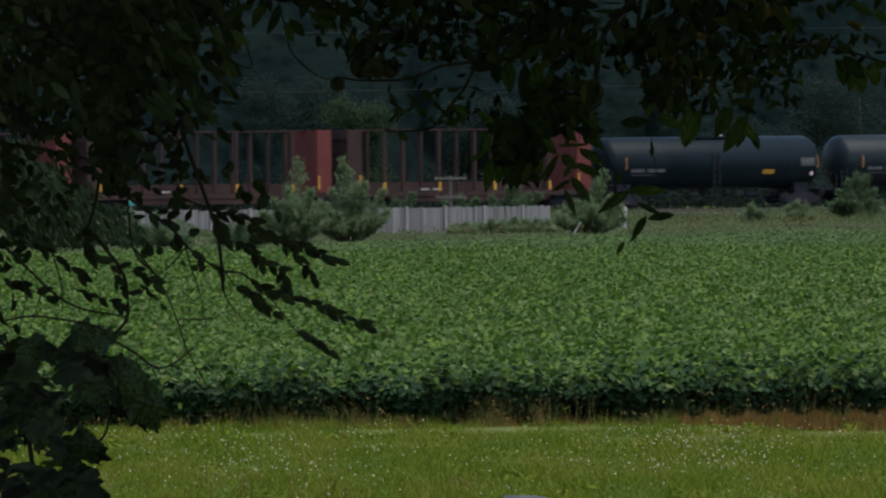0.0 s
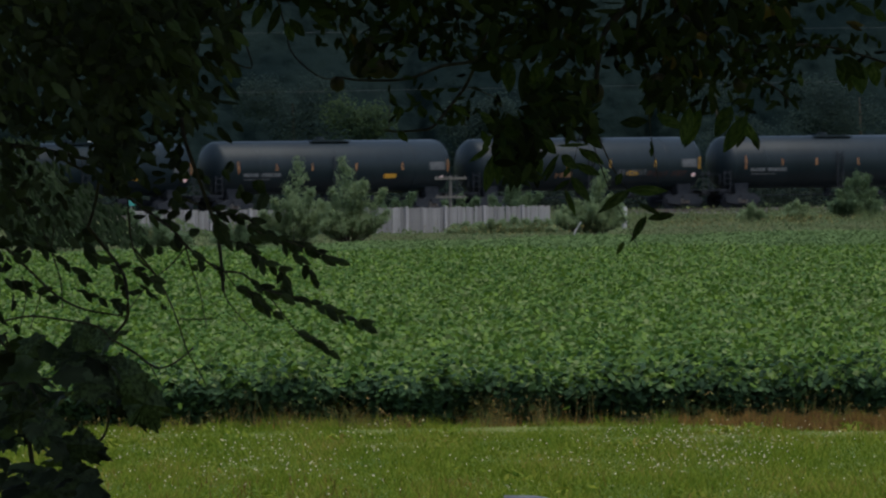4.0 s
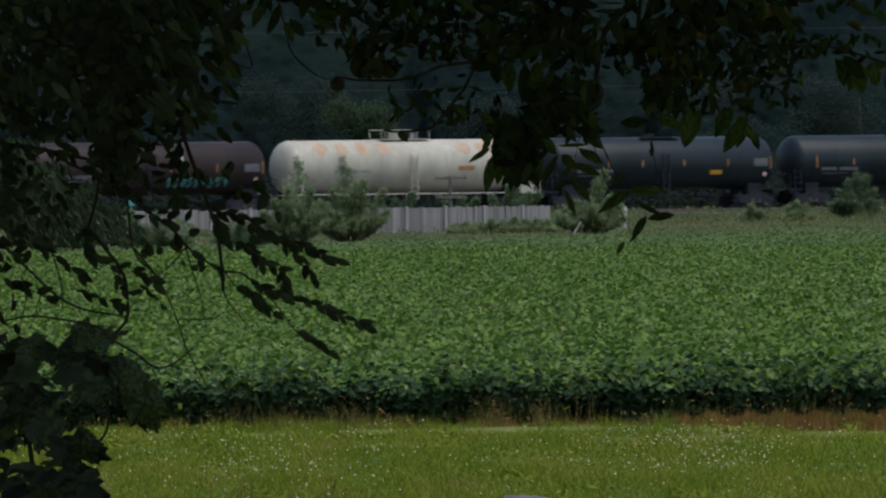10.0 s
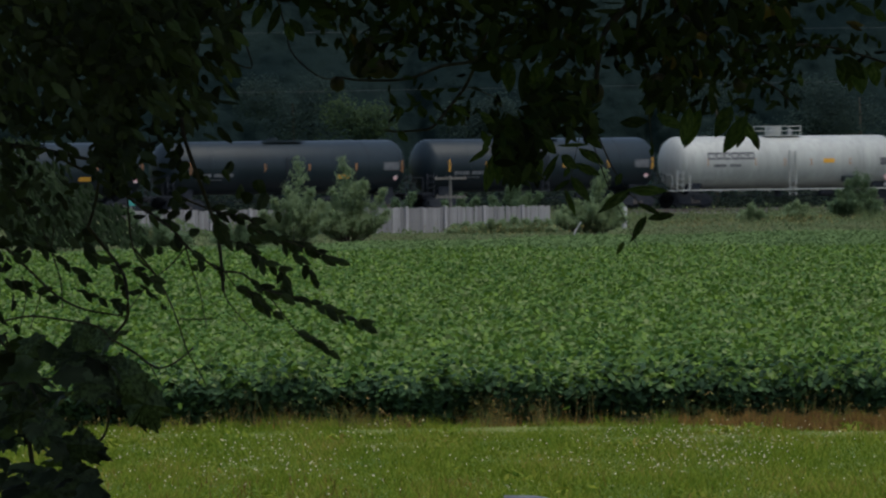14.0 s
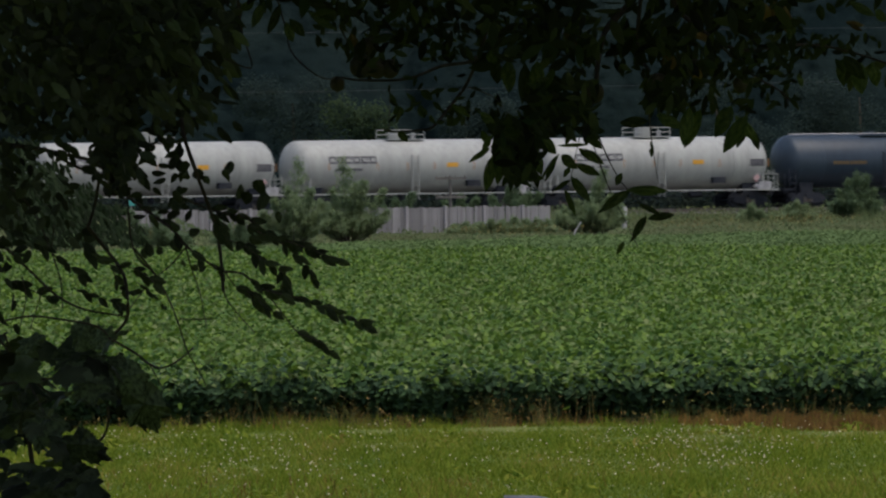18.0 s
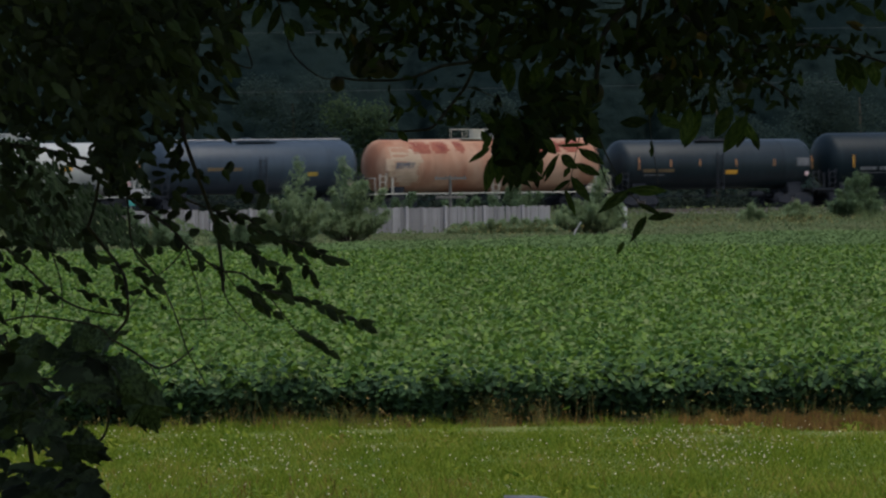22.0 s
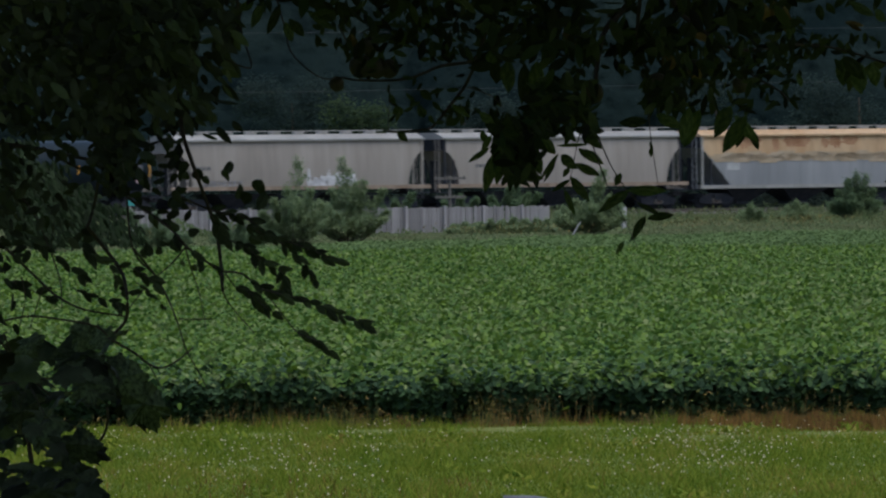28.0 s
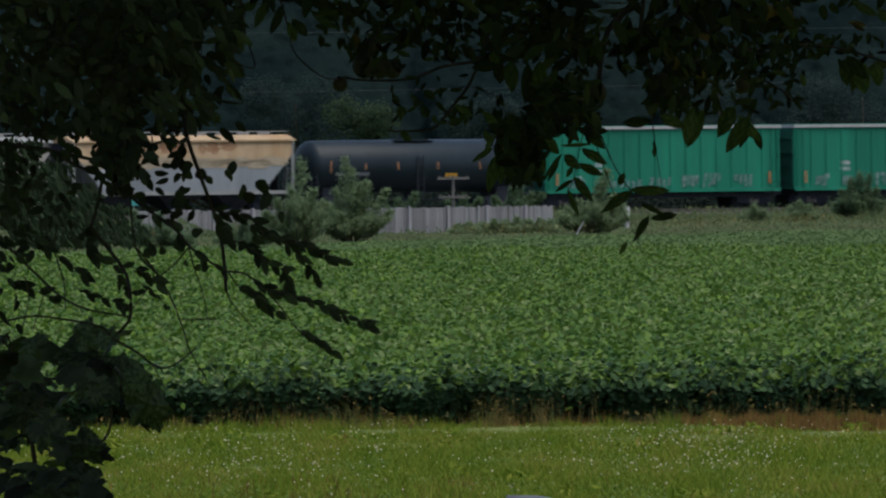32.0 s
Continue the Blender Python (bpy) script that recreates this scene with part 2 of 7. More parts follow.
# ---- mesh helpers ----
class Mesh:
    """Gathers simple solids into one mesh."""

    def __init__(self):
        self.v, self.f = [], []

    def add(self, verts, faces):
        n = len(self.v)
        self.v += [tuple(p) for p in verts]
        self.f += [tuple(i + n for i in q) for q in faces]
        return self

    def box(self, c, s, turn=None):
        x, y, z = s[0] / 2, s[1] / 2, s[2] / 2
        vs = [Vector((i * x, j * y, k * z)) for i in (-1, 1) for j in (-1, 1) for k in (-1, 1)]
        if turn:
            e = Euler([radians(q) for q in turn])
            for w in vs:
                w.rotate(e)
        return self.add([w + Vector(c) for w in vs], [(0, 1, 3, 2), (4, 6, 7, 5), (0, 4, 5, 1), (2, 3, 7, 6), (0, 2, 6, 4), (1, 5, 7, 3)])

    def rod(self, p0, p1, r0, r1=None, n=8):
        """A round bar from p0 to p1, capped."""
        p0, p1 = Vector(p0), Vector(p1)
        r1 = r0 if r1 is None else r1
        q = (p1 - p0).to_track_quat("Z", "Y")
        ring = [Vector((math.cos(6.2832 * i / n), math.sin(6.2832 * i / n), 0)) for i in range(n)]
        vs = [p0 + q @ (w * r0) for w in ring] + [p1 + q @ (w * r1) for w in ring]
        return self.add(vs, [(i, (i + 1) % n, n + (i + 1) % n, n + i) for i in range(n)] + [tuple(reversed(range(n))), tuple(range(n, 2 * n))])

    def tube(self, pts, r0, r1, n=6):
        """A tapered bent stem through pts."""
        pts = [Vector(p) for p in pts]
        m, vs = len(pts), []
        for i, p in enumerate(pts):
            d = (pts[min(i + 1, m - 1)] - pts[max(i - 1, 0)])
            q = d.to_track_quat("Z", "Y")
            r = r0 + (r1 - r0) * i / (m - 1)
            vs += [p + q @ Vector((r * math.cos(6.2832 * k / n), r * math.sin(6.2832 * k / n), 0)) for k in range(n)]
        fs = [(i * n + k, i * n + (k + 1) % n, (i + 1) * n + (k + 1) % n, (i + 1) * n + k) for i in range(m - 1) for k in range(n)]
        return self.add(vs, fs + [tuple(reversed(range(n))), tuple(range((m - 1) * n, m * n))])

    def lathe_x(self, rows, zc, n=40):
        """Turned about a lengthwise axis at height zc: rows of (x, radius)."""
        vs = [(x, r * math.cos(6.2832 * k / n), zc + r * math.sin(6.2832 * k / n)) for x, r in rows for k in range(n)]
        m = len(rows)
        fs = [(i * n + k, (i + 1) * n + k, (i + 1) * n + (k + 1) % n, i * n + (k + 1) % n) for i in range(m - 1) for k in range(n)]
        return self.add(vs, fs + [tuple(range(n)), tuple(reversed(range((m - 1) * n, m * n)))])

    def prism(self, outline, y0, y1):
        """An outline in x, z drawn out from y0 to y1."""
        n = len(outline)
        vs = [(x, y0, z) for x, z in outline] + [(x, y1, z) for x, z in outline]
        return self.add(vs, [(i, (i + 1) % n, n + (i + 1) % n, n + i) for i in range(n)] + [tuple(reversed(range(n))), tuple(range(n, 2 * n))])

    def data(self, name, material, smooth=True):
        me = bpy.data.meshes.new(name)
        me.from_pydata(self.v, [], self.f)
        bm = bmesh.new()
        bm.from_mesh(me)
        bmesh.ops.recalc_face_normals(bm, faces=bm.faces)
        bm.to_mesh(me)
        bm.free()
        me.materials.append(material)
        if smooth:
            me.polygons.foreach_set("use_smooth", [True] * len(me.polygons))
            me.set_sharp_from_angle(angle=radians(32))
        return me


def part(name, m, material, parent, label="", at=None):
    """One mesh object under a thing or a part."""
    ob = new(name, m.data(name, material) if isinstance(m, Mesh) else m)
    ob.parent = parent
    if at is not None:
        ob.matrix_basis = at
    if label:
        ob["label"] = label
    return ob


def thing(name, label, category, at=None, group="", kind=""):
    ob = tagged(new(name), label, category, group, kind)
    if at is not None:
        ob.matrix_basis = at
    return ob


def sheet(name, verts, faces, material, smooth=False):
    """A mesh from number arrays; all faces have the same count of corners."""
    verts, faces = np.asarray(verts, dtype=np.float32), np.asarray(faces, dtype=np.int32)
    me = bpy.data.meshes.new(name)
    k = faces.shape[1]
    me.vertices.add(len(verts))
    me.vertices.foreach_set("co", verts.ravel())
    me.loops.add(faces.size)
    me.loops.foreach_set("vertex_index", faces.ravel())
    me.polygons.add(len(faces))
    me.polygons.foreach_set("loop_start", np.arange(0, faces.size, k, dtype=np.int32))
    if smooth:
        me.polygons.foreach_set("use_smooth", np.ones(len(faces), dtype=bool))
    me.update(calc_edges=True)
    me.materials.append(material)
    return me


def leaves(rng, centres, length, width, droop=0.5, spread=0.35, toward=None):
    """Pointed folded leaves at centres: four-cornered, each its own island. droop: how steep they hang, 0 to 1."""
    n = len(centres)
    az = rng.uniform(0, 2 * np.pi, n) if toward is None else rng.normal(toward, 0.7, n)
    pitch = np.arcsin(np.clip(rng.normal(-droop, spread, n), -0.98, 0.98))
    d = np.stack([np.cos(az) * np.cos(pitch), np.sin(az) * np.cos(pitch), np.sin(pitch)], 1)
    side = np.stack([-np.sin(az), np.cos(az), np.zeros(n)], 1)
    tilt = rng.normal(0, 0.5, n)[:, None]
    up = np.cross(d, side)
    side = side * np.cos(tilt) + up * np.sin(tilt)
    up = np.cross(d, side)
    size = rng.uniform(0.65, 1.3, n)[:, None]
    le, wi = length * size, width * size
    base = centres - d * le / 2
    v = np.stack([base, base + d * le * 0.45 + side * wi / 2 - up * wi * 0.12, base + d * le, base + d * le * 0.45 - side * wi / 2 - up * wi * 0.12], 1)
    return v.reshape(-1, 3), np.arange(4 * n).reshape(n, 4)


# ---- the ground and the hills ----
TURN = 33.0                                     # how far the track runs off square to the view
TC, TS = math.cos(radians(TURN)), math.sin(radians(TURN))
TRACK = Vector((0.0, 1032.0, 0.0))
RAIL = 1.1                                      # top of rail above the lawn


def along(s, off=0.0, z=0.0):
    """A place s metres along the track, off metres to its far side."""
    return Vector((TRACK.x + s * TC - off * TS, TRACK.y + s * TS + off * TC, z))


def off_track(x, y):
    return -(x - TRACK.x) * TS + (y - TRACK.y) * TC


def ground_z(x, y):
    """Level lawn and field; a low rise to the track bed, level ground behind."""
    d = off_track(x, y)
    if d < -4.2:
        return max(0.0, min(0.55, 0.55 * (d + 130) / 120)) if d > -130 else 0.0
    return 0.55


xs = [-3000, -1200, -500, -250, -120] + list(range(-80, 81, 8)) + [120, 250, 500, 1200, 3000]
ys = [-900, -200, 0, 60, 120, 200] + list(range(230, 340, 6)) + list(range(340, 1200, 12)) + [1300, 1600, 2400, 4000]
gv = [(x, y, ground_z(x, y) + (0.05 * noise.noise(Vector((x * 0.2, y * 0.2, 0))) if 60 < y < 340 else 0)) for y in ys for x in xs]
gf = [(j * len(xs) + i, j * len(xs) + i + 1, (j + 1) * len(xs) + i + 1, (j + 1) * len(xs) + i) for j in range(len(ys) - 1) for i in range(len(xs) - 1)]
ground = tagged(new("ground", sheet("ground", gv, gf, M_GROUND, True)), "uneven green turf lawn and verge running to the tracks", "ground", kind="structure")

hv, nx, ny = [], 60, 24
for j in range(ny):
    for i in range(nx):
        x, y = -2400 + 4800 * i / (nx - 1), 1700 + 1500 * j / (ny - 1)
        hv.append((x, y, -2 + 190 * (1 - math.cos(math.pi * min(1, j / (ny - 3)))) / 2 + 14 * noise.noise(Vector((x * 0.004, y * 0.004, 3))) * min(1, j / 4)))
hill = tagged(new("backdrop_hill", sheet("backdrop_hill", hv, [(j * nx + i, j * nx + i + 1, (j + 1) * nx + i + 1, (j + 1) * nx + i) for j in range(ny - 1) for i in range(nx - 1)], M_HILL, True)),
              "dark blue-green wooded hillside in the distance", "hill", kind="structure")

# ---- the soybean field ----
rng = np.random.default_rng(7)
FIELD_NEAR = 314.0


def field_far(x):
    return 772.0 + 3.6 * x if x < 8 else 801.0 + 1.6 * (x - 8)


def canopy(x, y):
    """Height of the crop's top: gentle mounds, taller and lumpier along the open edge."""
    lumps = 0.05 * np.sin(x * 0.7 + y * 0.11) + 0.05 * np.sin(y * 0.23 - x * 0.31) + 0.04 * np.sin(y * 0.9 + x * 1.7)
    edge = np.exp(-(y - FIELD_NEAR) / 7.0)
    return 0.79 + lumps + edge * (0.13 + 0.05 * np.sin(x * 4.3 + 1) + 0.05 * np.sin(x * 2.1 + 0.4))


STRIP = 704.0                                   # beyond it the crop is finer and bluer
pts = []
for y0, y1, per in ((314.0, 340, 22), (340, 400, 16), (400, 480, 12), (480, 580, 9), (580, 704, 7)):
    half = y1 * 0.0245 + 1.5
    n = int(per * (y1 - y0) * 2 * half)
    p = np.stack([rng.uniform(-half, half, n), rng.uniform(y0, y1, n)], 1)
    far = np.where(p[:, 0] < 8, 772.0 + 3.6 * p[:, 0], 801.0 + 1.6 * (p[:, 0] - 8))
    pts.append(p[p[:, 1] < far])
p = np.concatenate(pts)
p = p[::3]                                      # one plant each, nine leaves domed over it
tops = canopy(p[:, 0], p[:, 1]) + rng.normal(0.03, 0.07, len(p))
spread = rng.normal(0, 1, (9 * len(p), 3)) * (0.15, 0.15, 0.035)
spread[:, 2] -= 1.6 * (spread[:, 0] ** 2 + spread[:, 1] ** 2)
three = np.repeat(np.column_stack([p, tops]), 9, 0) + spread
near = np.interp(three[:, 1], (318, 450, 620), (0.14, 0.14, 0.13))[:, None]


def ovate(rng, centres, length, width, droop, spread, toward=None, far_turn=0.7):
    """Broad six-cornered blades, cupped along the midrib."""
    n = len(centres)
    az = rng.uniform(0, 2 * np.pi, n) if toward is None else rng.normal(toward, far_turn, n)
    pitch = np.arcsin(np.clip(rng.normal(-droop, spread, n), -0.98, 0.98))
    d = np.stack([np.cos(az) * np.cos(pitch), np.sin(az) * np.cos(pitch), np.sin(pitch)], 1)
    side = np.stack([-np.sin(az), np.cos(az), np.zeros(n)], 1)
    tilt = rng.normal(0, 0.45, n)[:, None]
    up = np.cross(d, side)
    side = side * np.cos(tilt) + up * np.sin(tilt)
    up = np.cross(d, side)
    size = rng.uniform(0.6, 1.3, n)[:, None]
    le, wi = length * size, width * size
    b = centres - d * le / 2
    v = np.stack([b, b + d * le * 0.25 + side * wi * 0.5 - up * wi * 0.1, b + d * le * 0.65 + side * wi * 0.38 - up * wi * 0.14,
                  b + d * le - up * wi * 0.1, b + d * le * 0.65 - side * wi * 0.38 - up * wi * 0.14, b + d * le * 0.25 - side * wi * 0.5 - up * wi * 0.1], 1)
    k = 6 * np.arange(n)[:, None]
    return v.reshape(-1, 3), np.concatenate([k + np.array([[0, 1, 2, 3]]), k + np.array([[0, 3, 4, 5]])])


lv, lf = ovate(rng, three, near, near * 0.78, 0.2, 0.42)
ne = 11000                                      # the open side of the nearest rows, leafy to the ground
ex = rng.uniform(-10.5, 10.5, ne)
eh = rng.uniform(0.0, 1.0, ne) ** 0.8
ez = eh * (0.92 + 0.05 * np.sin(ex * 4.3 + 1) + 0.05 * np.sin(ex * 2.1 + 0.4))
ey = FIELD_NEAR + 0.6 * (1 - eh) ** 1.2 + 1.4 * np.clip(eh - 0.68, 0, 1) + 0.18 * np.sin(ex * 3.1) + np.abs(rng.normal(0, 0.16, ne))     # overhanging above the bare foot
ev, ef = ovate(rng, np.column_stack([ex, ey, ez]), 0.15, 0.115, 0.5, 0.28, -np.pi / 2, 0.8)
low = eh < rng.uniform(0.66, 1.1, ne)            # lower edge leaves take the shade colour; upper ones stay light as the rest
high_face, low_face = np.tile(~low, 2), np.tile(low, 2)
darker = rng.uniform(0, 1, len(three)) < 0.5 * np.exp(-np.clip(three[:, 1] - FIELD_NEAR, 0, None) / 12.0)     # the dark shade colour thins out into the field
darker_face = np.tile(darker, 2)


def trimmed(v, f):
    """The faces with only the corners that they use."""
    used, at = np.unique(f, return_inverse=True)
    return v[used], at.reshape(f.shape)


field = tagged(new("soybean_field", sheet("soybean_field", *trimmed(np.concatenate([lv, ev]), np.concatenate([lf[~darker_face], ef[high_face] + len(lv)])), M_SOY)),
               "dense mid-green soybean crop with an even leafy top", "crop field", kind="stuff")
part("edge_foliage", sheet("edge_foliage", *trimmed(np.concatenate([lv, ev]), np.concatenate([lf[darker_face], ef[low_face] + len(lv)])), M_SOYEDGE), None, field, "crop leaves of the open side, coloured dark for shade")
ns2 = 150000
sp = np.stack([rng.uniform(-21, 21, ns2), rng.uniform(STRIP - 2, 850, ns2)], 1)
sp = sp[sp[:, 1] < np.where(sp[:, 0] < 8, 772.0 + 3.6 * sp[:, 0], 801.0 + 1.6 * (sp[:, 0] - 8))]
sz2 = 0.8 + 0.04 * np.sin(sp[:, 0] * 0.5 + sp[:, 1] * 0.07) + rng.normal(0, 0.035, len(sp))
v, f = leaves(rng, np.column_stack([sp, sz2]), 0.19, 0.14, 0.05, 0.2)
tagged(new("far_crop", sheet("far_crop", v, f, M_SOYFAR)), "smooth blue-green strip of crop at the field's far side", "crop field", kind="stuff")
# plain sheet under the leaves, standing for the shaded inside of the crop
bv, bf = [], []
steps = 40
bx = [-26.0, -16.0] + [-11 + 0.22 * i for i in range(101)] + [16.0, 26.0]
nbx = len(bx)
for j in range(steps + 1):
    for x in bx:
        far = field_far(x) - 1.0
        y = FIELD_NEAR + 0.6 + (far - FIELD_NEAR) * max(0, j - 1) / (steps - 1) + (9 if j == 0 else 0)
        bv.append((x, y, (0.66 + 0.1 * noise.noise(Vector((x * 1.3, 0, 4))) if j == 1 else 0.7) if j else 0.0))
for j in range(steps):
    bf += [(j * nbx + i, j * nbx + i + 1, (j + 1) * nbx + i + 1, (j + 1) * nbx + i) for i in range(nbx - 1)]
part("inner_shade", sheet("inner_shade", bv, bf, M_SOYBED), None, field, "plain sheet standing for the crop's shaded inside")
stalks = Mesh()
for i in range(260):
    sx, sy = random.uniform(-9.5, 9.5), FIELD_NEAR + random.uniform(0.0, 4.0)
    stalks.add([(sx - 0.006, sy, 0), (sx + 0.006, sy, 0), (sx + random.gauss(0, 0.05), sy, 0.66)], [(0, 1, 2)])
part("stalks", stalks, M_WEED, field)["kind"] = "stuff"

# ---- the lawn with its clover, and the rank edge of the crop ----
ng = 150000
gx = rng.uniform(-9, 9, ng)
gy = rng.uniform(240, FIELD_NEAR + 0.3, ng)


def blades(x, y, h, w, lean=0.35, z0=0.0):
    n = len(x)
    a, b = rng.uniform(0, 2 * np.pi, n), rng.uniform(-np.pi / 2, np.pi / 2, n) * 0.6
    base = np.column_stack([x, y, np.full(n, z0)])
    s = np.column_stack([np.cos(b), np.sin(b), np.zeros(n)]) * (w / 2)[:, None]
    tip = base + np.column_stack([np.cos(a) * h * lean, np.sin(a) * h * lean, h])
    return np.stack([base - s, base + s, tip], 1).reshape(-1, 3), np.arange(3 * n).reshape(n, 3)


patch = 0.5 + 0.5 * np.sin(gx * 2.3 + 0.11 * gy + np.sin(gy * 0.17)) * np.sin(gy * 0.13 - 1.1 * gx)
tall = np.where(rng.uniform(0, 1, ng) < 0.12, 1.9, 1.0)
v, f = blades(gx, gy, rng.uniform(0.03, 0.09, ng) * (0.68 + 1.0 * patch ** 2) * tall * (1 - np.clip((gy - 292) / 20, 0, 1) * (0.24 - 0.26 * np.sin(gx * 2.9 + np.sin(gx * 1.3)) * np.sin(gx * 0.9 + 0.5) - 0.25 * np.clip(-gx / 5, -1, 1))), rng.uniform(0.012, 0.026, ng), 0.7)
tagged(new("lawn_grass", sheet("lawn_grass", v, f, M_GRASS)), "unmown bright green grass in front of the crop", "grass", kind="stuff")
kx = np.repeat(np.concatenate([rng.uniform(-8, 8, 46), rng.normal(-3.2, 1.2, 26)]), 34)      # rank green tufts at the crop's foot
ky = np.repeat(rng.uniform(308.5, 313.2, 72), 34)
kh = np.repeat(rng.uniform(0.1, 0.36, 72), 34) * rng.uniform(0.4, 1.0, len(kx))
v, f = blades(kx + rng.normal(0, 0.1, len(kx)), ky + rng.normal(0, 0.3, len(kx)), kh, rng.uniform(0.008, 0.02, len(kx)), 0.45)
tagged(new("edge_grass", sheet("edge_grass", v, f, M_GRASS)), "rank green grass tufts at the foot of the crop", "grass", kind="stuff")
nd = 30000                                       # rusty dry strip, thicker towards one side
dx = np.concatenate([rng.uniform(0.0, 9, nd), rng.uniform(-9, 9, 1800)])
dy = np.concatenate([np.zeros(nd), rng.uniform(240, 262, 1800)])
reach = 0.9 + 5.5 * np.clip((dx[:nd] - 3.5) / 4.0, 0, 1) + 0.8 * np.sin(dx[:nd] * 2.1)
dy[:nd] = 313.6 - np.abs(rng.normal(0, 1, nd)) * np.maximum(reach, 0.25)
keep = rng.uniform(0, 1, len(dx)) < np.where(dy > 300, np.clip((dx - 3.7) / 2.4, 0.02, 1) * (0.55 + 0.45 * np.sin(dx * 3.7 + dy)), 0.6 * np.exp(-((dx + 2.5) / 1.6) ** 2) + 0.9 * np.exp(-((dx - 0.1) / 0.35) ** 2) + 0.05)
dx, dy = dx[keep], dy[keep]
tuft = np.repeat(rng.uniform(-5.4, 1.2, 28), 9)     # rusty tufts before the dark side of the crop
dx, dy = np.concatenate([dx, tuft + rng.normal(0, 0.07, len(tuft))]), np.concatenate([dy, rng.uniform(311.2, 313.4, len(tuft))])
taller = np.concatenate([np.ones(len(dx) - len(tuft)), np.repeat(rng.uniform(0.7, 1.7, 28), 9)])
v, f = blades(dx, dy, taller * rng.uniform(0.08, 0.26, len(dx)) * (0.7 + 0.5 * np.sin(dx * 5.1) ** 2), rng.uniform(0.012, 0.022, len(dx)))
tagged(new("dry_grass", sheet("dry_grass", v, f, M_DRY)), "rust-brown withered grass along the crop's edge", "dry grass", kind="stuff")
nw = 1200
wx = rng.uniform(-9, 9, nw)
wx = wx[rng.uniform(0, 1, nw) < 0.45 + 0.4 * np.sin(wx * 1.9) * np.sin(wx * 0.7 + 1)]
wy = rng.uniform(310.4, 313.4, len(wx))
for cx0, cs, cn in ((3.5, 0.22, 150), (0.8, 0.16, 90), (-1.4, 0.5, 160), (-0.7, 0.2, 80), (4.7, 0.5, 110), (7.1, 0.4, 90), (1.65, 0.12, 60), (-2.6, 0.3, 70)):
    wx = np.concatenate([wx, rng.normal(cx0, cs, cn)])
wy = np.concatenate([wy, rng.uniform(309.5, 313.0, len(wx) - len(wy))])
v, f = blades(wx, wy, np.where(np.arange(len(wx)) >= len(wx) - 810, 1.35, 1.0) * rng.uniform(0.14, 0.44, len(wx)) ** 1.1 * (1 + 0.6 * np.sin(wx * 2.3) * np.sin(wx * 0.9 + 2)), rng.uniform(0.004, 0.011, len(wx)), 0.35)
hx = rng.choice(len(wx), len(wx) // 2, replace=False)
hv2, hf2 = leaves(rng, v.reshape(-1, 3, 3)[hx, 2], 0.08, 0.022, -0.6, 0.35)
verge = tagged(new("tall_weeds", sheet("tall_weeds", v, f, M_WEED)), "tall yellowing weeds standing against the crop", "weeds", kind="stuff")
part("seed_heads", sheet("seed_heads", hv2, hf2, M_WEED), None, verge, "tan seed heads")
nc = 520
cx = np.concatenate([rng.uniform(-8, 8, nc), rng.normal(4.0, 1.0, 420), rng.uniform(-6, -1, 300)])
cy = np.concatenate([rng.uniform(243, 310, nc), rng.uniform(264, 302, 420), rng.uniform(260, 308, 300)])
grow = 0.5 + 0.5 * np.sin(cx * 1.9 + 0.09 * cy + 2 * np.sin(cy * 0.11)) * np.sin(cy * 0.15 - 0.8 * cx)     # they stand in drifts
keep = rng.uniform(0, 1, len(cx)) < 0.38 + 0.85 * grow
cx, cy = cx[keep], cy[keep]
cz = rng.uniform(0.09, 0.2, len(cx))
cr = rng.uniform(0.008, 0.019, len(cx))
octa = np.array([(1, 0, 0), (-1, 0, 0), (0, 1, 0), (0, -1, 0), (0, 0, 1), (0, 0, -1)], float)
ofs = np.array([(0, 2, 4), (2, 1, 4), (1, 3, 4), (3, 0, 4), (2, 0, 5), (1, 2, 5), (3, 1, 5), (0, 3, 5)])
cc = np.column_stack([cx, cy, cz])
v = (cc[:, None, :] + octa[None] * cr[:, None, None]).reshape(-1, 3)
f = (ofs[None] + 6 * np.arange(len(cx))[:, None, None]).reshape(-1, 3)
tagged(new("clover_flowers", sheet("clover_flowers", v, f, M_CLOVER)), "small white clover heads scattered over the grass", "flowers", kind="stuff")
nb = 900                                        # broad-leaved weeds in low tufts
tx, ty = rng.uniform(-8, 8, 30), rng.uniform(244, 310, 30)
ti = rng.integers(0, 30, nb)
v, f = leaves(rng, np.column_stack([tx[ti] + rng.normal(0, 0.14, nb), ty[ti] + rng.normal(0, 0.3, nb), rng.uniform(0.04, 0.16, nb)]), 0.16, 0.06, -0.3, 0.4)
tagged(new("broadleaf_weeds", sheet("broadleaf_weeds", v, f, M_GRASS)), "low tufts of broad-leaved weeds in the grass", "weeds", kind="stuff")
rock = Mesh()
rv = []
for j in range(7):
    for i in range(14):
        a, e = 6.2832 * i / 14, math.pi / 2 * j / 6
        r = 1 + 0.12 * noise.noise(Vector((math.cos(a) * 1.5, math.sin(a) * 1.5, j * 0.4)))
        rv.append((0.85 * r * math.cos(a) * math.cos(e) ** 0.5, 0.5 * r * math.sin(a) * math.cos(e) ** 0.5, 0.30 * math.sin(e) * (0.82 + 0.2 * math.cos(a))))
rock.add(rv, [(j * 14 + i, j * 14 + (i + 1) % 14, (j + 1) * 14 + (i + 1) % 14, (j + 1) * 14 + i) for j in range(6) for i in range(14)])
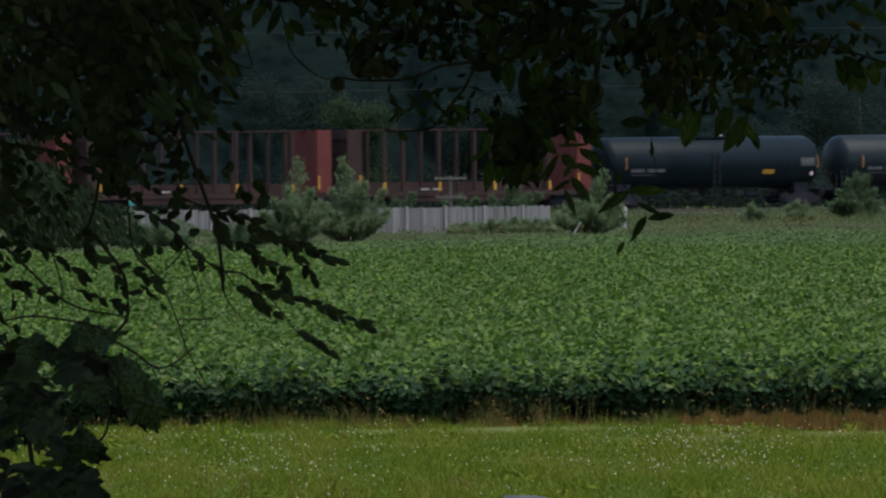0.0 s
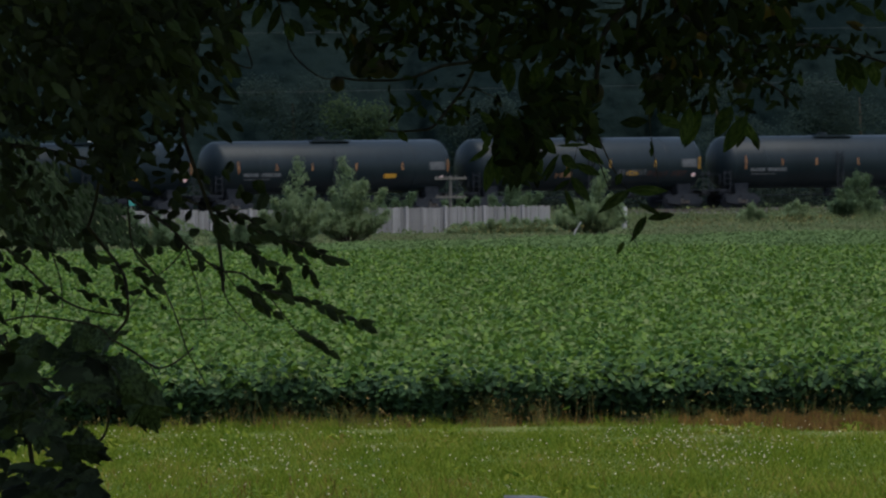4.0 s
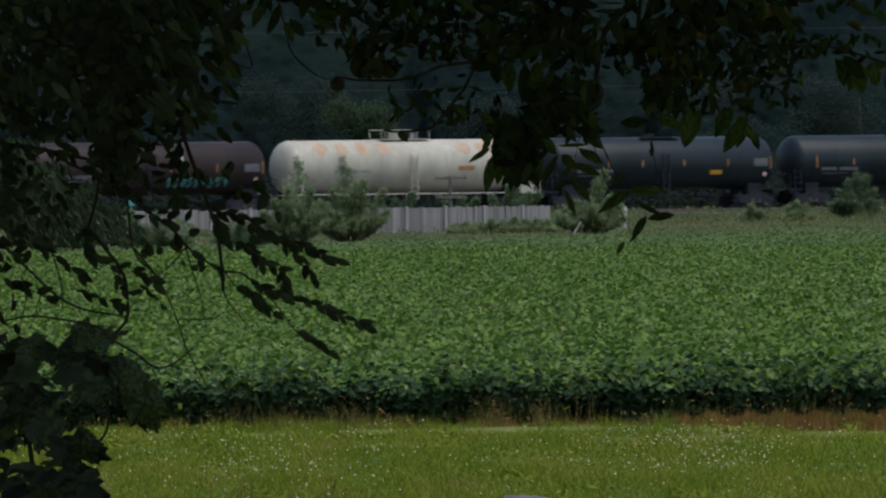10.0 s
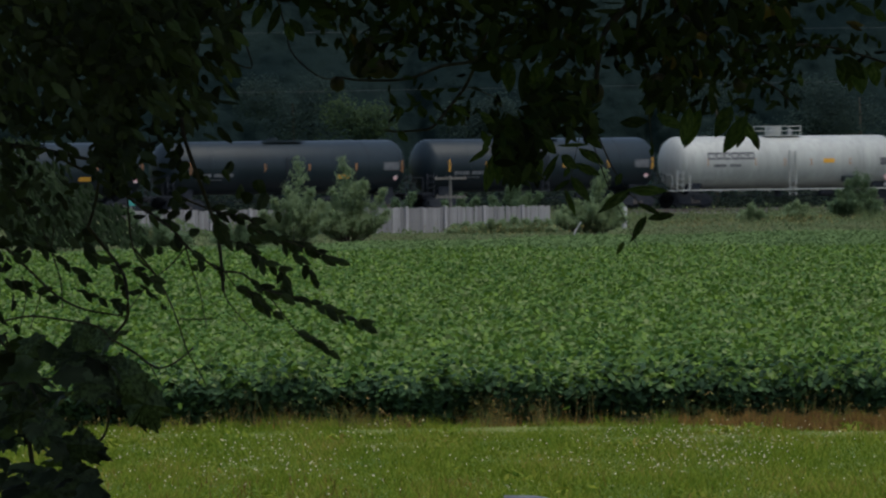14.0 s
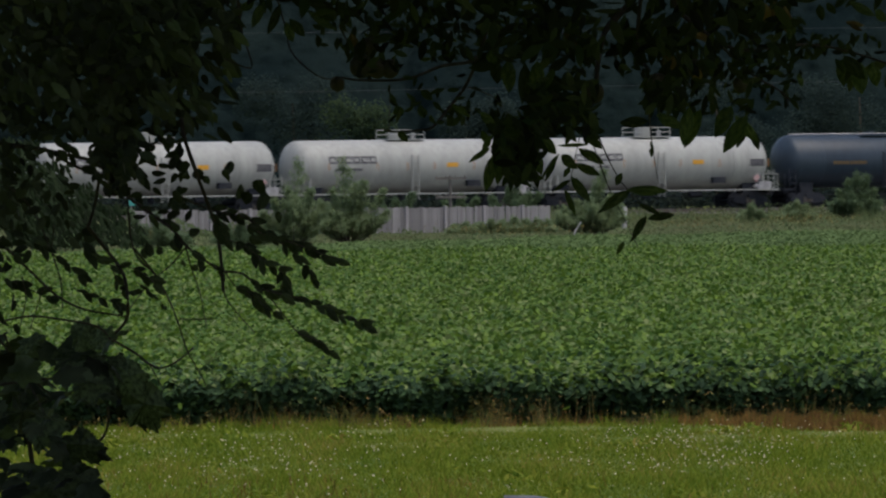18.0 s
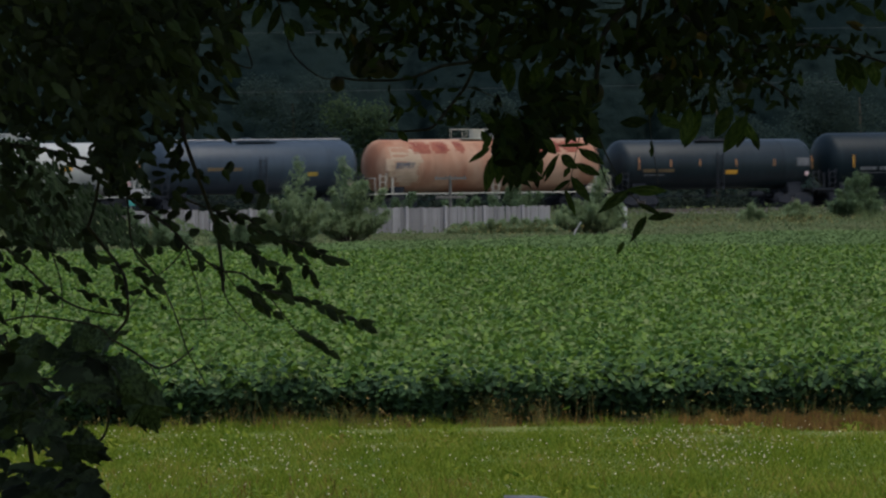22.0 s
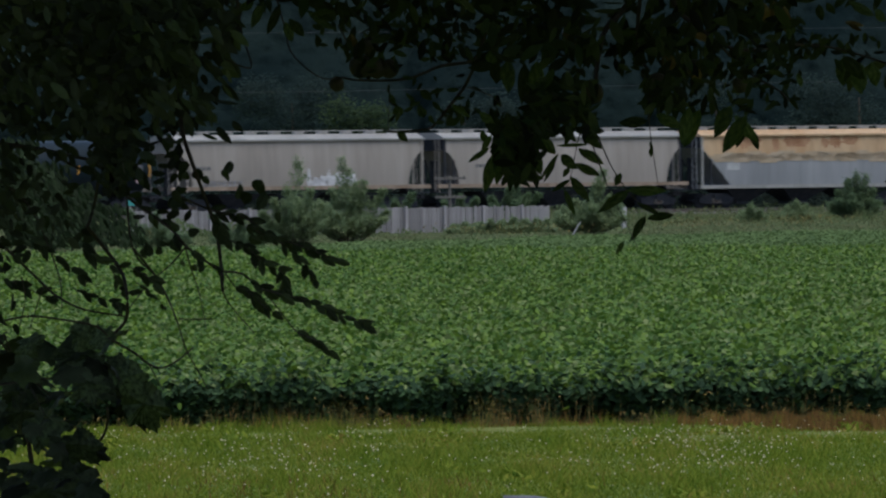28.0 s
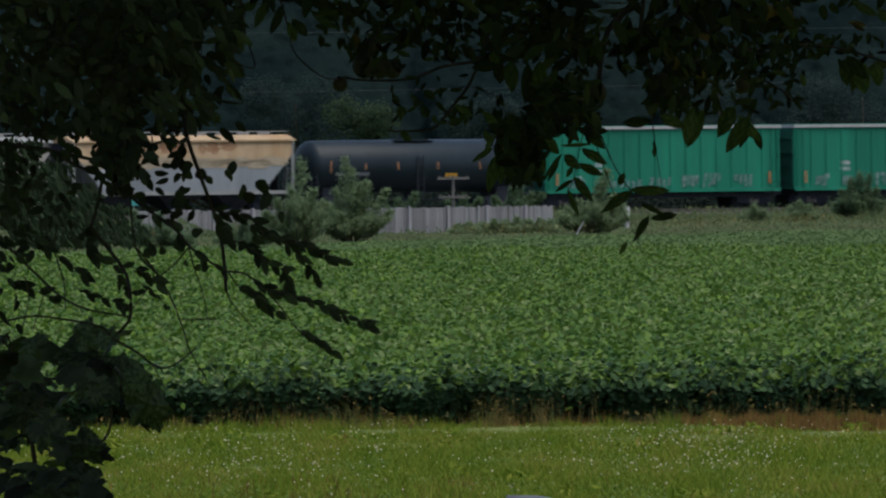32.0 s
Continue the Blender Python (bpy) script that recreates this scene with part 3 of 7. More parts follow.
boulder = tagged(new("boulder", rock.data("boulder", M_ROCK)), "smooth blue-grey boulder lying in the grass", "rock")
boulder.matrix_basis = pose(0.77, 240, -0.085, 0, 0, 10)

# ---- the railway bed ----
bed = Mesh()
bed.add([along(s, o, z) for s in (-700, 700) for o, z in ((-4.4, 0.4), (-2.3, RAIL - 0.2), (2.3, RAIL - 0.2), (4.4, 0.4))],
        [(0, 1, 5, 4), (1, 2, 6, 5), (2, 3, 7, 6), (3, 0, 4, 7), (0, 3, 2, 1), (4, 5, 6, 7)])
tagged(new("track_bed", bed.data("track_bed", M_BALLAST, False)), "grey crushed-stone railway ballast bank", "track bed", kind="structure")
ns = 9000
ss, oo = rng.uniform(-40, 60, ns), -2.2 - 2.3 * rng.uniform(0, 1, ns)
sz = np.where(oo > -2.3, RAIL - 0.2, RAIL - 0.2 + (oo + 2.3) * 0.5 / 2.1)
sc = np.column_stack([TRACK.x + ss * TC - oo * TS, TRACK.y + ss * TS + oo * TC, sz])
sr = rng.uniform(0.03, 0.07, ns)
v = (sc[:, None, :] + octa[None] * sr[:, None, None] * rng.uniform(0.6, 1.3, (ns, 6, 1))).reshape(-1, 3)
tagged(new("ballast_stones", sheet("ballast_stones", v, (ofs[None] + 6 * np.arange(ns)[:, None, None]).reshape(-1, 3), M_STONE)), "loose grey stones on the bank's shoulder", "gravel", kind="stuff")
for side in (-0.75, 0.75):
    r = Mesh()
    for w, z0, z1 in ((0.14, 0.0, 0.03), (0.03, 0.03, 0.13), (0.075, 0.13, 0.17)):
        r.add([along(s, side + o, RAIL - 0.17 + z) for s in (-700, 700) for o, z in ((-w / 2, z0), (-w / 2, z1), (w / 2, z1), (w / 2, z0))],
              [(0, 1, 5, 4), (1, 2, 6, 5), (2, 3, 7, 6), (3, 0, 4, 7), (0, 3, 2, 1), (4, 5, 6, 7)])
    tagged(new("rail", r.data("rail", M_STEEL, False)), "worn steel rail on wooden ties", "rail", "rails of the track", "structure")
tie = Mesh().box((0, 0, 0), (0.22, 2.6, 0.16)).data("tie", M_TIE, False)
ties = thing("ties", "dark creosoted wooden railway ties", "railway tie", kind="structure")
for i in range(180):
    t = new("tie", tie)
    t.parent = ties
    q = along(-48 + i * 0.6, 0, RAIL - 0.24)
    t.matrix_basis = pose(q.x, q.y, q.z, 0, 0, TURN)

# ---- the board fence, the post and the old line pole ----
fence = thing("board_fence", "low weathered grey vertical-board fence beside the railway", "fence", pose(0, 0, 0))
FO = -72.0                                      # before the track


def fence_at(s, z=0.0):
    return along(s, FO, z)


board = [Mesh().prism([(-0.085 * w, 0), (0.085 * w, 0), (0.085 * w, h), (0.07 * w, h + 0.012), (-0.07 * w, h + 0.012), (-0.085 * w, h)], -0.012, 0.012).data("board", M_FENCE, False)
         for w, h in ((1.0, 1.34), (0.96, 1.38), (1.03, 1.31), (0.98, 1.36))]
F0, F1 = -66.0, -40.0
k, s = 0, F0
while s < F1:
    b = new("board", board[random.randrange(4)])
    b.parent = fence
    q = fence_at(s, 0.28 + random.uniform(-0.02, 0.02))
    b.matrix_basis = pose(q.x, q.y, q.z, random.gauss(0, 1.2), random.gauss(0, 0.6), TURN)
    s += 0.176
fpost = Mesh().box((0, 0, 0.72), (0.13, 0.13, 1.46)).data("fence_post", M_FPOST, False)
s = F0
while s <= F1:
    b = new("fence_post", fpost)
    b.parent = fence
    q = fence_at(s, 0.27) + Vector((TS, -TC, 0)) * 0.08
    b.matrix_basis = pose(q.x, q.y, q.z, 0, 0, TURN)
    s += 2.42
for z in (0.7, 1.35):
    b = part("fence_rail", Mesh().box((0, 0, 0), (F1 - F0, 0.05, 0.1)), M_FENCE, fence)
    q = fence_at((F0 + F1) / 2, z) + Vector((-TS, TC, 0)) * 0.05
    b.matrix_basis = pose(q.x, q.y, q.z, 0, 0, TURN)
gate_post = tagged(new("marker_post", Mesh().prism([(-0.11, -0.2), (0.11, -0.2), (0.11, 1.1), (0.06, 1.2), (-0.06, 1.2), (-0.11, 1.1)], -0.1, 0.1).data("marker_post", M_POST, False)), "short pale marker post standing in the weeds", "post")
gate_post.matrix_basis = pose(9.65, 960, 0.36, 0, 0, TURN)

pole = thing("line_pole", "old grey wooden line pole with two crossarms", "utility pole", pose(0.43, 985, 0.3, 0, 0, 10))
part("shaft", Mesh().rod((0, 0, -0.3), (0, 0, 2.92), 0.11, 0.08, 10), M_POLE, pole)
for z, w in ((2.78, 1.75), (1.76, 1.65)):
    arm = part("crossarm", Mesh().box((0, -0.12, z), (w, 0.1, 0.13)), M_POLE, pole)
    for i in range(4):
        x = (i - 1.5) * w / 3.4
        part("insulator", Mesh().rod((x, -0.12, z + 0.06), (x, -0.12, z + 0.16), 0.035, 0.025, 8), M_POLE, arm)

for x0, x1, y0, z0, z1, sag in ((-95, 95, 1100, 8.2, 9.6, 0.6), (-95, 95, 1100, 12.5, 12.0, 0.45)):
    w = Mesh().tube([(x0 + (x1 - x0) * i / 24, y0, z0 + (z1 - z0) * i / 24 - sag * 4 * (i / 24) * (1 - i / 24)) for i in range(25)], 0.011, 0.011, 5)
    tagged(new("power_line", w.data("power_line", M_WIRE)), "thin pale overhead wire strung before the hillside", "wire", "overhead wires", "structure")
for x in (-95, 95):
    up = thing("power_pole", "tall wooden power pole carrying overhead wires", "utility pole", pose(x, 1100.5, 0.5), "power poles")
    part("shaft", Mesh().rod((0, 0, -0.5), (0, 0, 13.0), 0.17, 0.11, 10), M_POLE, up)
    for z in (8.1, 9.4, 12.0):
        part("crossarm", Mesh().box((0, -0.1, z), (2.2, 0.12, 0.14)), M_POLE, up)

sign_on_post = thing("small_sign", "small teal sign on a thin post by the railway", "sign", pose(-16.5, 958, 0.3, 0, 0, 20))
part("sign_post", Mesh().rod((0, 0, -0.2), (0, 0, 1.9), 0.025, 0.025, 8), M_POST, sign_on_post)
part("plate", Mesh().box((0, -0.05, 1.7), (0.5, 0.02, 0.28)), M_TEAL, sign_on_post, "small teal plate")


# ---- shrubs and weeds before the track ----
def shrub(label, x, y, z, h, w, shoots, material, size=0.1, seed=1, peaks=((0.0, 1.0),)):
    """Rising leaders that fan out from one root, each feathered with leafy sprigs. peaks: (side, share of the height) of the tallest tips."""
    r = np.random.default_rng(seed)
    top = thing("shrub", label, "shrub", pose(x, y, z))
    st, cl = Mesh(), []
    for i in range(shoots):
        if i < len(peaks):
            px, ph = peaks[i]
            deep = r.normal(0, 0.12) * w
        else:
            px = r.uniform(-1.05, 1.05)
            ph = (0.52 - 0.2 * abs(px)) * r.uniform(0.5, 1.1)
            deep = r.normal(0, 0.28) * w
        out, tall = px * w / 2, h * ph
        a, b, c = np.array([0.25 * out, 0.25 * deep, 0]), np.array([out * 0.7, deep * 0.7, tall * 0.5]), np.array([out, deep, tall])
        st.tube([tuple(a), tuple(b), tuple(c)], 0.022, 0.005, 4)
        for _ in range(60 if i < len(peaks) else 20):
            t = r.uniform(0.1, 1.0) ** 0.85
            q = (1 - t) ** 2 * a + 2 * t * (1 - t) * b + t * t * c
            az = r.uniform(0, 2 * np.pi)
            reach = (0.1 + (0.26 if i < len(peaks) else 0.2) * tall * (1 - t)) * r.uniform(0.55, 1.15)
            tip = q + np.array([np.cos(az) * reach, np.sin(az) * reach, reach * r.uniform(0.7, 1.5)])
            u = np.sqrt(r.uniform(0, 1, 26))[:, None]
            cl.append(q + (tip - q) * u + r.normal(0, 0.085, (26, 3)))
    part("stem", st, M_BARK, top)["kind"] = "stuff"
    v, f = leaves(r, np.concatenate(cl), size, size * 0.55, 0.0, 0.45)
    part("foliage", sheet("foliage", v, f, material), None, top)["kind"] = "stuff"
    return top


shrub("upright pale-green young poplar shrub before the fence", -7.2, 880, 0.15, 4.25, 3.3, 44, M_SHRUB2, 0.12, 3, ((0.12, 1.0), (-0.2, 0.62), (0.5, 0.6), (0.85, 0.45), (-0.6, 0.5), (-0.95, 0.35)))
shrub("bushy green young poplar shrub before the fence", -4.55, 890, 0.15, 4.15, 3.5, 48, M_SHRUB2, 0.12, 4, ((-0.2, 1.0), (-0.5, 0.62), (0.4, 0.72), (0.95, 0.6), (0.15, 0.7), (-0.85, 0.48), (1.1, 0.35)))
shrub("dense dark-green bush growing beside the ballast", 23.1, 1010, 0.5, 2.75, 3.0, 36, M_SHRUB, 0.12, 5, ((0.05, 0.95), (-0.3, 0.8), (0.4, 0.9), (0.7, 0.6), (-0.65, 0.55)))
shrub("loose green bush with one pale shoot near a post", 7.6, 930, 0.2, 3.3, 3.8, 48, M_SHRUB2, 0.12, 6, ((0.38, 1.0), (0.22, 0.86), (-0.4, 0.52), (0.6, 0.6), (-0.75, 0.4), (0.85, 0.45)))
shrub("leafy low bush behind the board fence", 3.9, 1004, 0.45, 2.45, 3.6, 28, M_SHRUB, 0.12, 7, ((0.15, 1.0), (-0.1, 0.8), (-0.7, 0.6), (0.85, 0.66), (0.5, 0.7)))
shrub("leafy low bush behind the board fence", 0.9, 1002, 0.45, 1.55, 2.6, 16, M_SHRUB, 0.12, 13, ((0.1, 1.0), (-0.6, 0.8), (0.8, 0.9)))
shrub("leafy low bush behind the board fence", -2.6, 1000, 0.45, 1.7, 2.4, 18, M_SHRUB, 0.12, 8, ((0, 0.8), (-0.6, 0.6), (0.8, 1.0)))
shrub("green scrub at the field's corner", -9.6, 865, 0.1, 1.5, 3.4, 22, M_SHRUB, 0.12, 9, ((0, 0.9), (-0.8, 1.0)))
shrub("green scrub at the field's corner", -13.5, 855, 0.1, 1.8, 3.4, 22, M_SHRUB, 0.12, 10, ((0, 0.9), (-0.8, 1.0)))
shrub("green scrub at the field's corner", -18.0, 845, 0.1, 2.6, 4.0, 24, M_SHRUB, 0.12, 11, ((0, 0.9), (-0.8, 1.0)))
shrub("rank green thistle clump beside the ballast", 19.6, 1000, 0.5, 1.0, 2.0, 20, M_SHRUB2, 0.1, 14, ((0.0, 1.0), (-0.5, 0.7), (0.5, 0.75)))
shrub("rank green thistle clump beside the ballast", 17.0, 992, 0.5, 0.85, 1.9, 18, M_SHRUB2, 0.1, 15, ((-0.1, 1.0), (-0.6, 0.6), (0.5, 0.6)))
for _x, _h in ((1.2, 0.48), (2.5, 0.62), (3.7, 0.72), (4.9, 0.68)):
    shrub("low green growth along the foot of the fence", _x, 936 + 0.65 * _x, 0.22, _h, 2.0, 18, M_SHRUB2, 0.11, 60 + int(_x), ((0, 1.0), (-0.6, 0.8), (0.6, 0.85)))
stake = tagged(new("leaning_stake", Mesh().tube([(0, 0, -0.1), (0.25, 0, 0.42), (0.52, 0, 0.86)], 0.045, 0.035, 8).data("leaning_stake", M_POST)), "thin pale stake leaning in front of a bush", "stake")
stake.matrix_basis = pose(6.4, 905, 0.12)

nm = 60000                                      # rank growth between field and ballast
mx = rng.uniform(-24, 30, nm)
md = rng.uniform(-175, -4.6, nm)
my = TRACK.y + (mx * TS + md) / TC
farl = np.where(mx < 8, 772.0 + 3.6 * mx, 801.0 + 1.6 * (mx - 8))
ok = my > farl + 1
mx, my, md = mx[ok], my[ok], md[ok]
mz = np.clip(0.55 * (md + 130) / 120, 0, 0.55)
high = 0.25 + 0.3 * np.clip(np.sin(mx * 0.8 + my * 0.06) + np.sin(mx * 0.33 + 2), 0, 2) * np.clip((my - 900) / 60, 0.3, 1)
high = np.minimum(high, np.where(md > -20, 0.6, 1.0)) * (0.55 + 0.9 * np.clip(np.sin(mx * 2.7 + np.sin(my * 0.3)) * np.sin(mx * 1.1 + my * 0.05 + 1), 0, 1))
mc = np.column_stack([mx, my, mz + high * rng.uniform(0, 1, len(mx))])
fx = rng.uniform(0.4, 6.4, 2600)                 # low growth at the fence's foot
mc = np.concatenate([mc, np.column_stack([fx, TRACK.y + (fx * TS + FO) / TC - rng.uniform(1.0, 5.0, 2600), 0.28 + 0.5 * rng.uniform(0, 1, 2600) * (0.6 + 0.4 * np.sin(fx * 2.3))])])
fx = rng.uniform(-17.0, -7.5, 4500)
mc = np.concatenate([mc, np.column_stack([fx, TRACK.y + (fx * TS + FO) / TC - rng.uniform(1.0, 6.0, 4500), 0.28 + 1.0 * rng.uniform(0, 1, 4500) * (0.65 + 0.35 * np.sin(fx * 1.7))])])
bs, bo = rng.uniform(-42, 48, 30000), -4.3 - 9.0 * rng.uniform(0, 1, 30000) ** 1.3
bhigh = 0.32 + 0.5 * np.clip(np.sin(bs * 1.9 + np.sin(bo)) * np.sin(bs * 0.7 + bo * 0.4), 0, 1) + 0.22 * np.clip(np.sin(bs * 0.31 + 1), 0, 1)
mc = np.concatenate([mc, np.column_stack([TRACK.x + bs * TC - bo * TS, TRACK.y + bs * TS + bo * TC, 0.5 + bhigh * rng.uniform(0, 1, 30000) ** 0.8])])
v, f = leaves(rng, mc, 0.18, 0.07, -0.5, 0.4)
vs2 = []
for i in range(31):
    x = -60 + 120 * i / 30
    for j in range(13):
        y0 = field_far(x) - 2
        y1 = TRACK.y + (x * TS - 3.6) / TC
        y = y0 + (y1 - y0) * j / 12
        vs2.append((x, y, ground_z(x, y) + 0.025 + 0.03 * (1 + noise.noise(Vector((x * 0.3, y * 0.1, 2))))))
tagged(new("ground_verge", sheet("ground_verge", vs2, [(i * 13 + j, (i + 1) * 13 + j, (i + 1) * 13 + j + 1, i * 13 + j + 1) for i in range(30) for j in range(12)], M_VERGE, True)), "rough brown-green verge between field and railway", "ground", kind="structure")
ta, tb = rng.uniform(-46, 52, 420), -4.6 - 40.0 * rng.uniform(0, 1, 420) ** 2.2     # upright tufts, thickest by the ballast
ti = np.repeat(np.arange(420), 70)
th = np.repeat(rng.uniform(0.35, 0.95, 420) * (0.6 + 0.55 * np.clip(np.sin(ta * 0.33 + 1.2), 0, 1)), 70)
ba, bb = ta[ti] + rng.normal(0, 0.3, len(ti)), tb[ti] + rng.normal(0, 0.4, len(ti))
tv, tf = blades(TRACK.x + ba * TC - bb * TS, TRACK.y + ba * TS + bb * TC, th * rng.uniform(0.45, 1.0, len(ti)), rng.uniform(0.03, 0.07, len(ti)), 0.35, 0.42)
tufts = tagged(new("grass_tufts", sheet("grass_tufts", tv, tf, M_TUFT)), "tall pale-green grass tufts along the railway bank", "grass", kind="stuff")
weeds = tagged(new("trackside_weeds", sheet("trackside_weeds", v, f, M_MEADOW)), "rank green and rusty weeds along the railway bank", "weeds", kind="stuff")
ngd = 910
qx = np.concatenate([rng.normal(20.5, 1.2, 200), rng.normal(4.5, 2.5, 150), rng.normal(-14.5, 0.7, 150), rng.normal(18.4, 0.9, 150), rng.normal(13, 1.3, 130), rng.normal(3.5, 2.0, 130)])
qy = np.concatenate([rng.normal(985, 8, 200), rng.normal(930, 8, 150), rng.normal(900, 6, 150), rng.normal(968, 9, 150), rng.normal(955, 12, 130), rng.normal(900, 6, 130)])
v, f = leaves(rng, np.column_stack([qx, qy, 0.45 + rng.uniform(0, 0.45, ngd)]), 0.16, 0.06, -0.5, 0.4)
part("goldenrod", sheet("goldenrod", v, f, M_GOLD), None, weeds, "dull yellow goldenrod plumes")


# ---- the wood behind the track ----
us, uo = rng.uniform(-70, 75, 34000), rng.uniform(4.8, 15, 34000)   # brush that hides the foot of the wood, coloured dark for the shade there
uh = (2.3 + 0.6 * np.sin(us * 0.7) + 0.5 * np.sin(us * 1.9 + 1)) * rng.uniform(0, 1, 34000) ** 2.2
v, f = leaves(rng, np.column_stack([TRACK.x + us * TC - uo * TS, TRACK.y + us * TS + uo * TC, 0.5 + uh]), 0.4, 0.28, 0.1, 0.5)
tagged(new("undergrowth", sheet("undergrowth", v, f, M_BRUSH)), "brush growing behind the railway, coloured dark for shade", "brush", kind="stuff")

def crown(r, h, w, n, low=0.2):
    """Clump centres of an uneven crown: several overlapping bulges."""
    out = []
    for i in range(9):
        b = np.array([r.normal(0, 0.28) * w, r.normal(0, 0.28) * w, h * (low + (1 - low) * (0.1 + 0.78 * r.uniform(0, 1)))])
        k = n // 9
        d = r.normal(0, 1, (k, 3))
        d /= np.linalg.norm(d, axis=1)[:, None]
        out.append(b + d * (np.array([0.28 * w, 0.28 * w, 0.16 * h]) * r.uniform(0.75, 1.1) * r.uniform(0.7, 1.05, k)[:, None]))
    return np.concatenate(out)


r = np.random.default_rng(21)
# the wood's outer face: crown upon crown climbing the slope
gu, gw = np.meshgrid(np.concatenate([np.arange(-120, -42, 1.5), np.arange(-42, 42, 0.3), np.arange(42, 120.1, 1.5)]), np.concatenate([np.arange(0, 22, 0.3), np.arange(22, 40, 1.0)]))
rise = np.zeros_like(gu)
for _ in range(900):
    cu, cw, cr = r.uniform(-132, 132), r.uniform(0, 46), r.uniform(2.0, 4.6)
    i0, i1 = np.searchsorted(gu[0], (cu - cr, cu + cr))
    j0, j1 = np.searchsorted(gw[:, 0], (cw - cr * 1.4, cw + cr * 1.4))
    blk = (slice(j0, j1), slice(i0, i1))
    q = 1 - ((gu[blk] - cu) / cr) ** 2 - ((gw[blk] - cw) / (cr * 1.4)) ** 2
    rise[blk] = np.maximum(rise[blk], cr * 0.9 * np.sqrt(np.clip(q, 0, 1)) + r.uniform(-0.6, 0.6))
lumps = np.array([noise.noise(Vector((a * 0.9, b * 0.9, 1))) + 0.6 * noise.noise(Vector((a * 2.1, b * 2.1, 5))) for a, b in zip(gu.ravel(), gw.ravel())]).reshape(gu.shape)
rise = 0.75 * rise + 0.42 * lumps + r.normal(0, 0.09, gu.shape)
SX, SY = math.cos(radians(48)), math.sin(radians(48))
wv = np.column_stack([gu.ravel(), (1236 + gw * SX - rise * SY).ravel(), (0.0 + gw * SY + rise * SX * 0.6).ravel()])
wv[:, 2] = np.maximum(wv[:, 2], 0.3)
wv[:gu.shape[1], 2] = -0.5
nu = gu.shape[1]
wf = np.array([(b * nu + a, b * nu + a + 1, (b + 1) * nu + a + 1, (b + 1) * nu + a) for b in range(gu.shape[0] - 1) for a in range(nu - 1)])
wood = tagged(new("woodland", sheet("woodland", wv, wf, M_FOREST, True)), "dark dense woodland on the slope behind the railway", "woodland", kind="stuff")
for x, y, h, w, sd in ((-4.9, 1120, 7.4, 4.2, 35), (-9.6, 1165, 9.0, 6.5, 36), (1.5, 1170, 7.6, 5.0, 38), (17.8, 1172, 9.4, 6.6, 41), (27.0, 1168, 9.0, 6.4, 44)):
    rr = np.random.default_rng(sd)
    tr = thing("tree", "lighter green broadleaf tree standing before the dark wood" if sd == 35 else "dim blue-green broadleaf tree at the wood's edge", "tree", pose(x, y, 0.5))
    part("trunk", Mesh().tube([(0, 0, -0.2), (0.1, 0, h * 0.4), (0.0, 0.1, h * 0.8)], 0.16, 0.04, 8), M_BARK, tr)
    v, f = leaves(rr, crown(rr, h, w, 9000, 0.08) + rr.normal(0, 0.3, (9000, 3)), 0.22, 0.16, 0.1, 0.3)
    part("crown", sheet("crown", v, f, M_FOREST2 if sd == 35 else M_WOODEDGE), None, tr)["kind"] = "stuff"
# ---- the train ----
CARS = []                                       # (car, place along the train)
SPEED = 10.69


def shell(x0, x1, z0, z1, R, zc, lift=0.008, n=4, side=-1):
    """A curved plate lying on a tank's side."""
    m = Mesh()
    vs = []
    for i in range(n + 1):
        z = z0 + (z1 - z0) * i / n
        y = side * (math.sqrt(max(0.0, R * R - (z - zc) ** 2)) + lift)
        vs += [(x0, y, z), (x1, y, z)]
    return m.add(vs, [(2 * i, 2 * i + 1, 2 * i + 3, 2 * i + 2) for i in range(n)])


def blotch(x, z, w, h, R, zc, seed, lift=0.008, bulge=0.0):
    """A ragged paint or rust blotch on a tank's side; R 0: on a flat side at y = -zc."""
    r = random.Random(seed)
    nx, nz = 10, 6
    m, vs, grid = Mesh(), [], {}
    for i in range(nx):
        for j in range(nz):
            u, q = (i + 0.5) / nx * 2 - 1, (j + 0.5) / nz * 2 - 1
            if u * u * 0.9 + q * q * 0.8 + 0.55 * noise.noise(Vector((u * 2.2 + seed, q * 2.0, seed * 0.7))) > 0.75:
                continue
            zs = [z + h * (j / nz - 0.5), z + h * ((j + 1) / nz - 0.5)]
            xx = [x + w * (i / nx - 0.5), x + w * ((i + 1) / nx - 0.5)]
            ys = [-(math.sqrt(max(0.0, R * R - (k - zc) ** 2)) + lift) if R else -(zc - bulge * ((k - 2.35) / 1.8) ** 2 + lift) for k in zs]
            m.add([(xx[0], ys[0], zs[0]), (xx[1], ys[0], zs[0]), (xx[1], ys[1], zs[1]), (xx[0], ys[1], zs[1])], [(0, 1, 2, 3)])
    return m


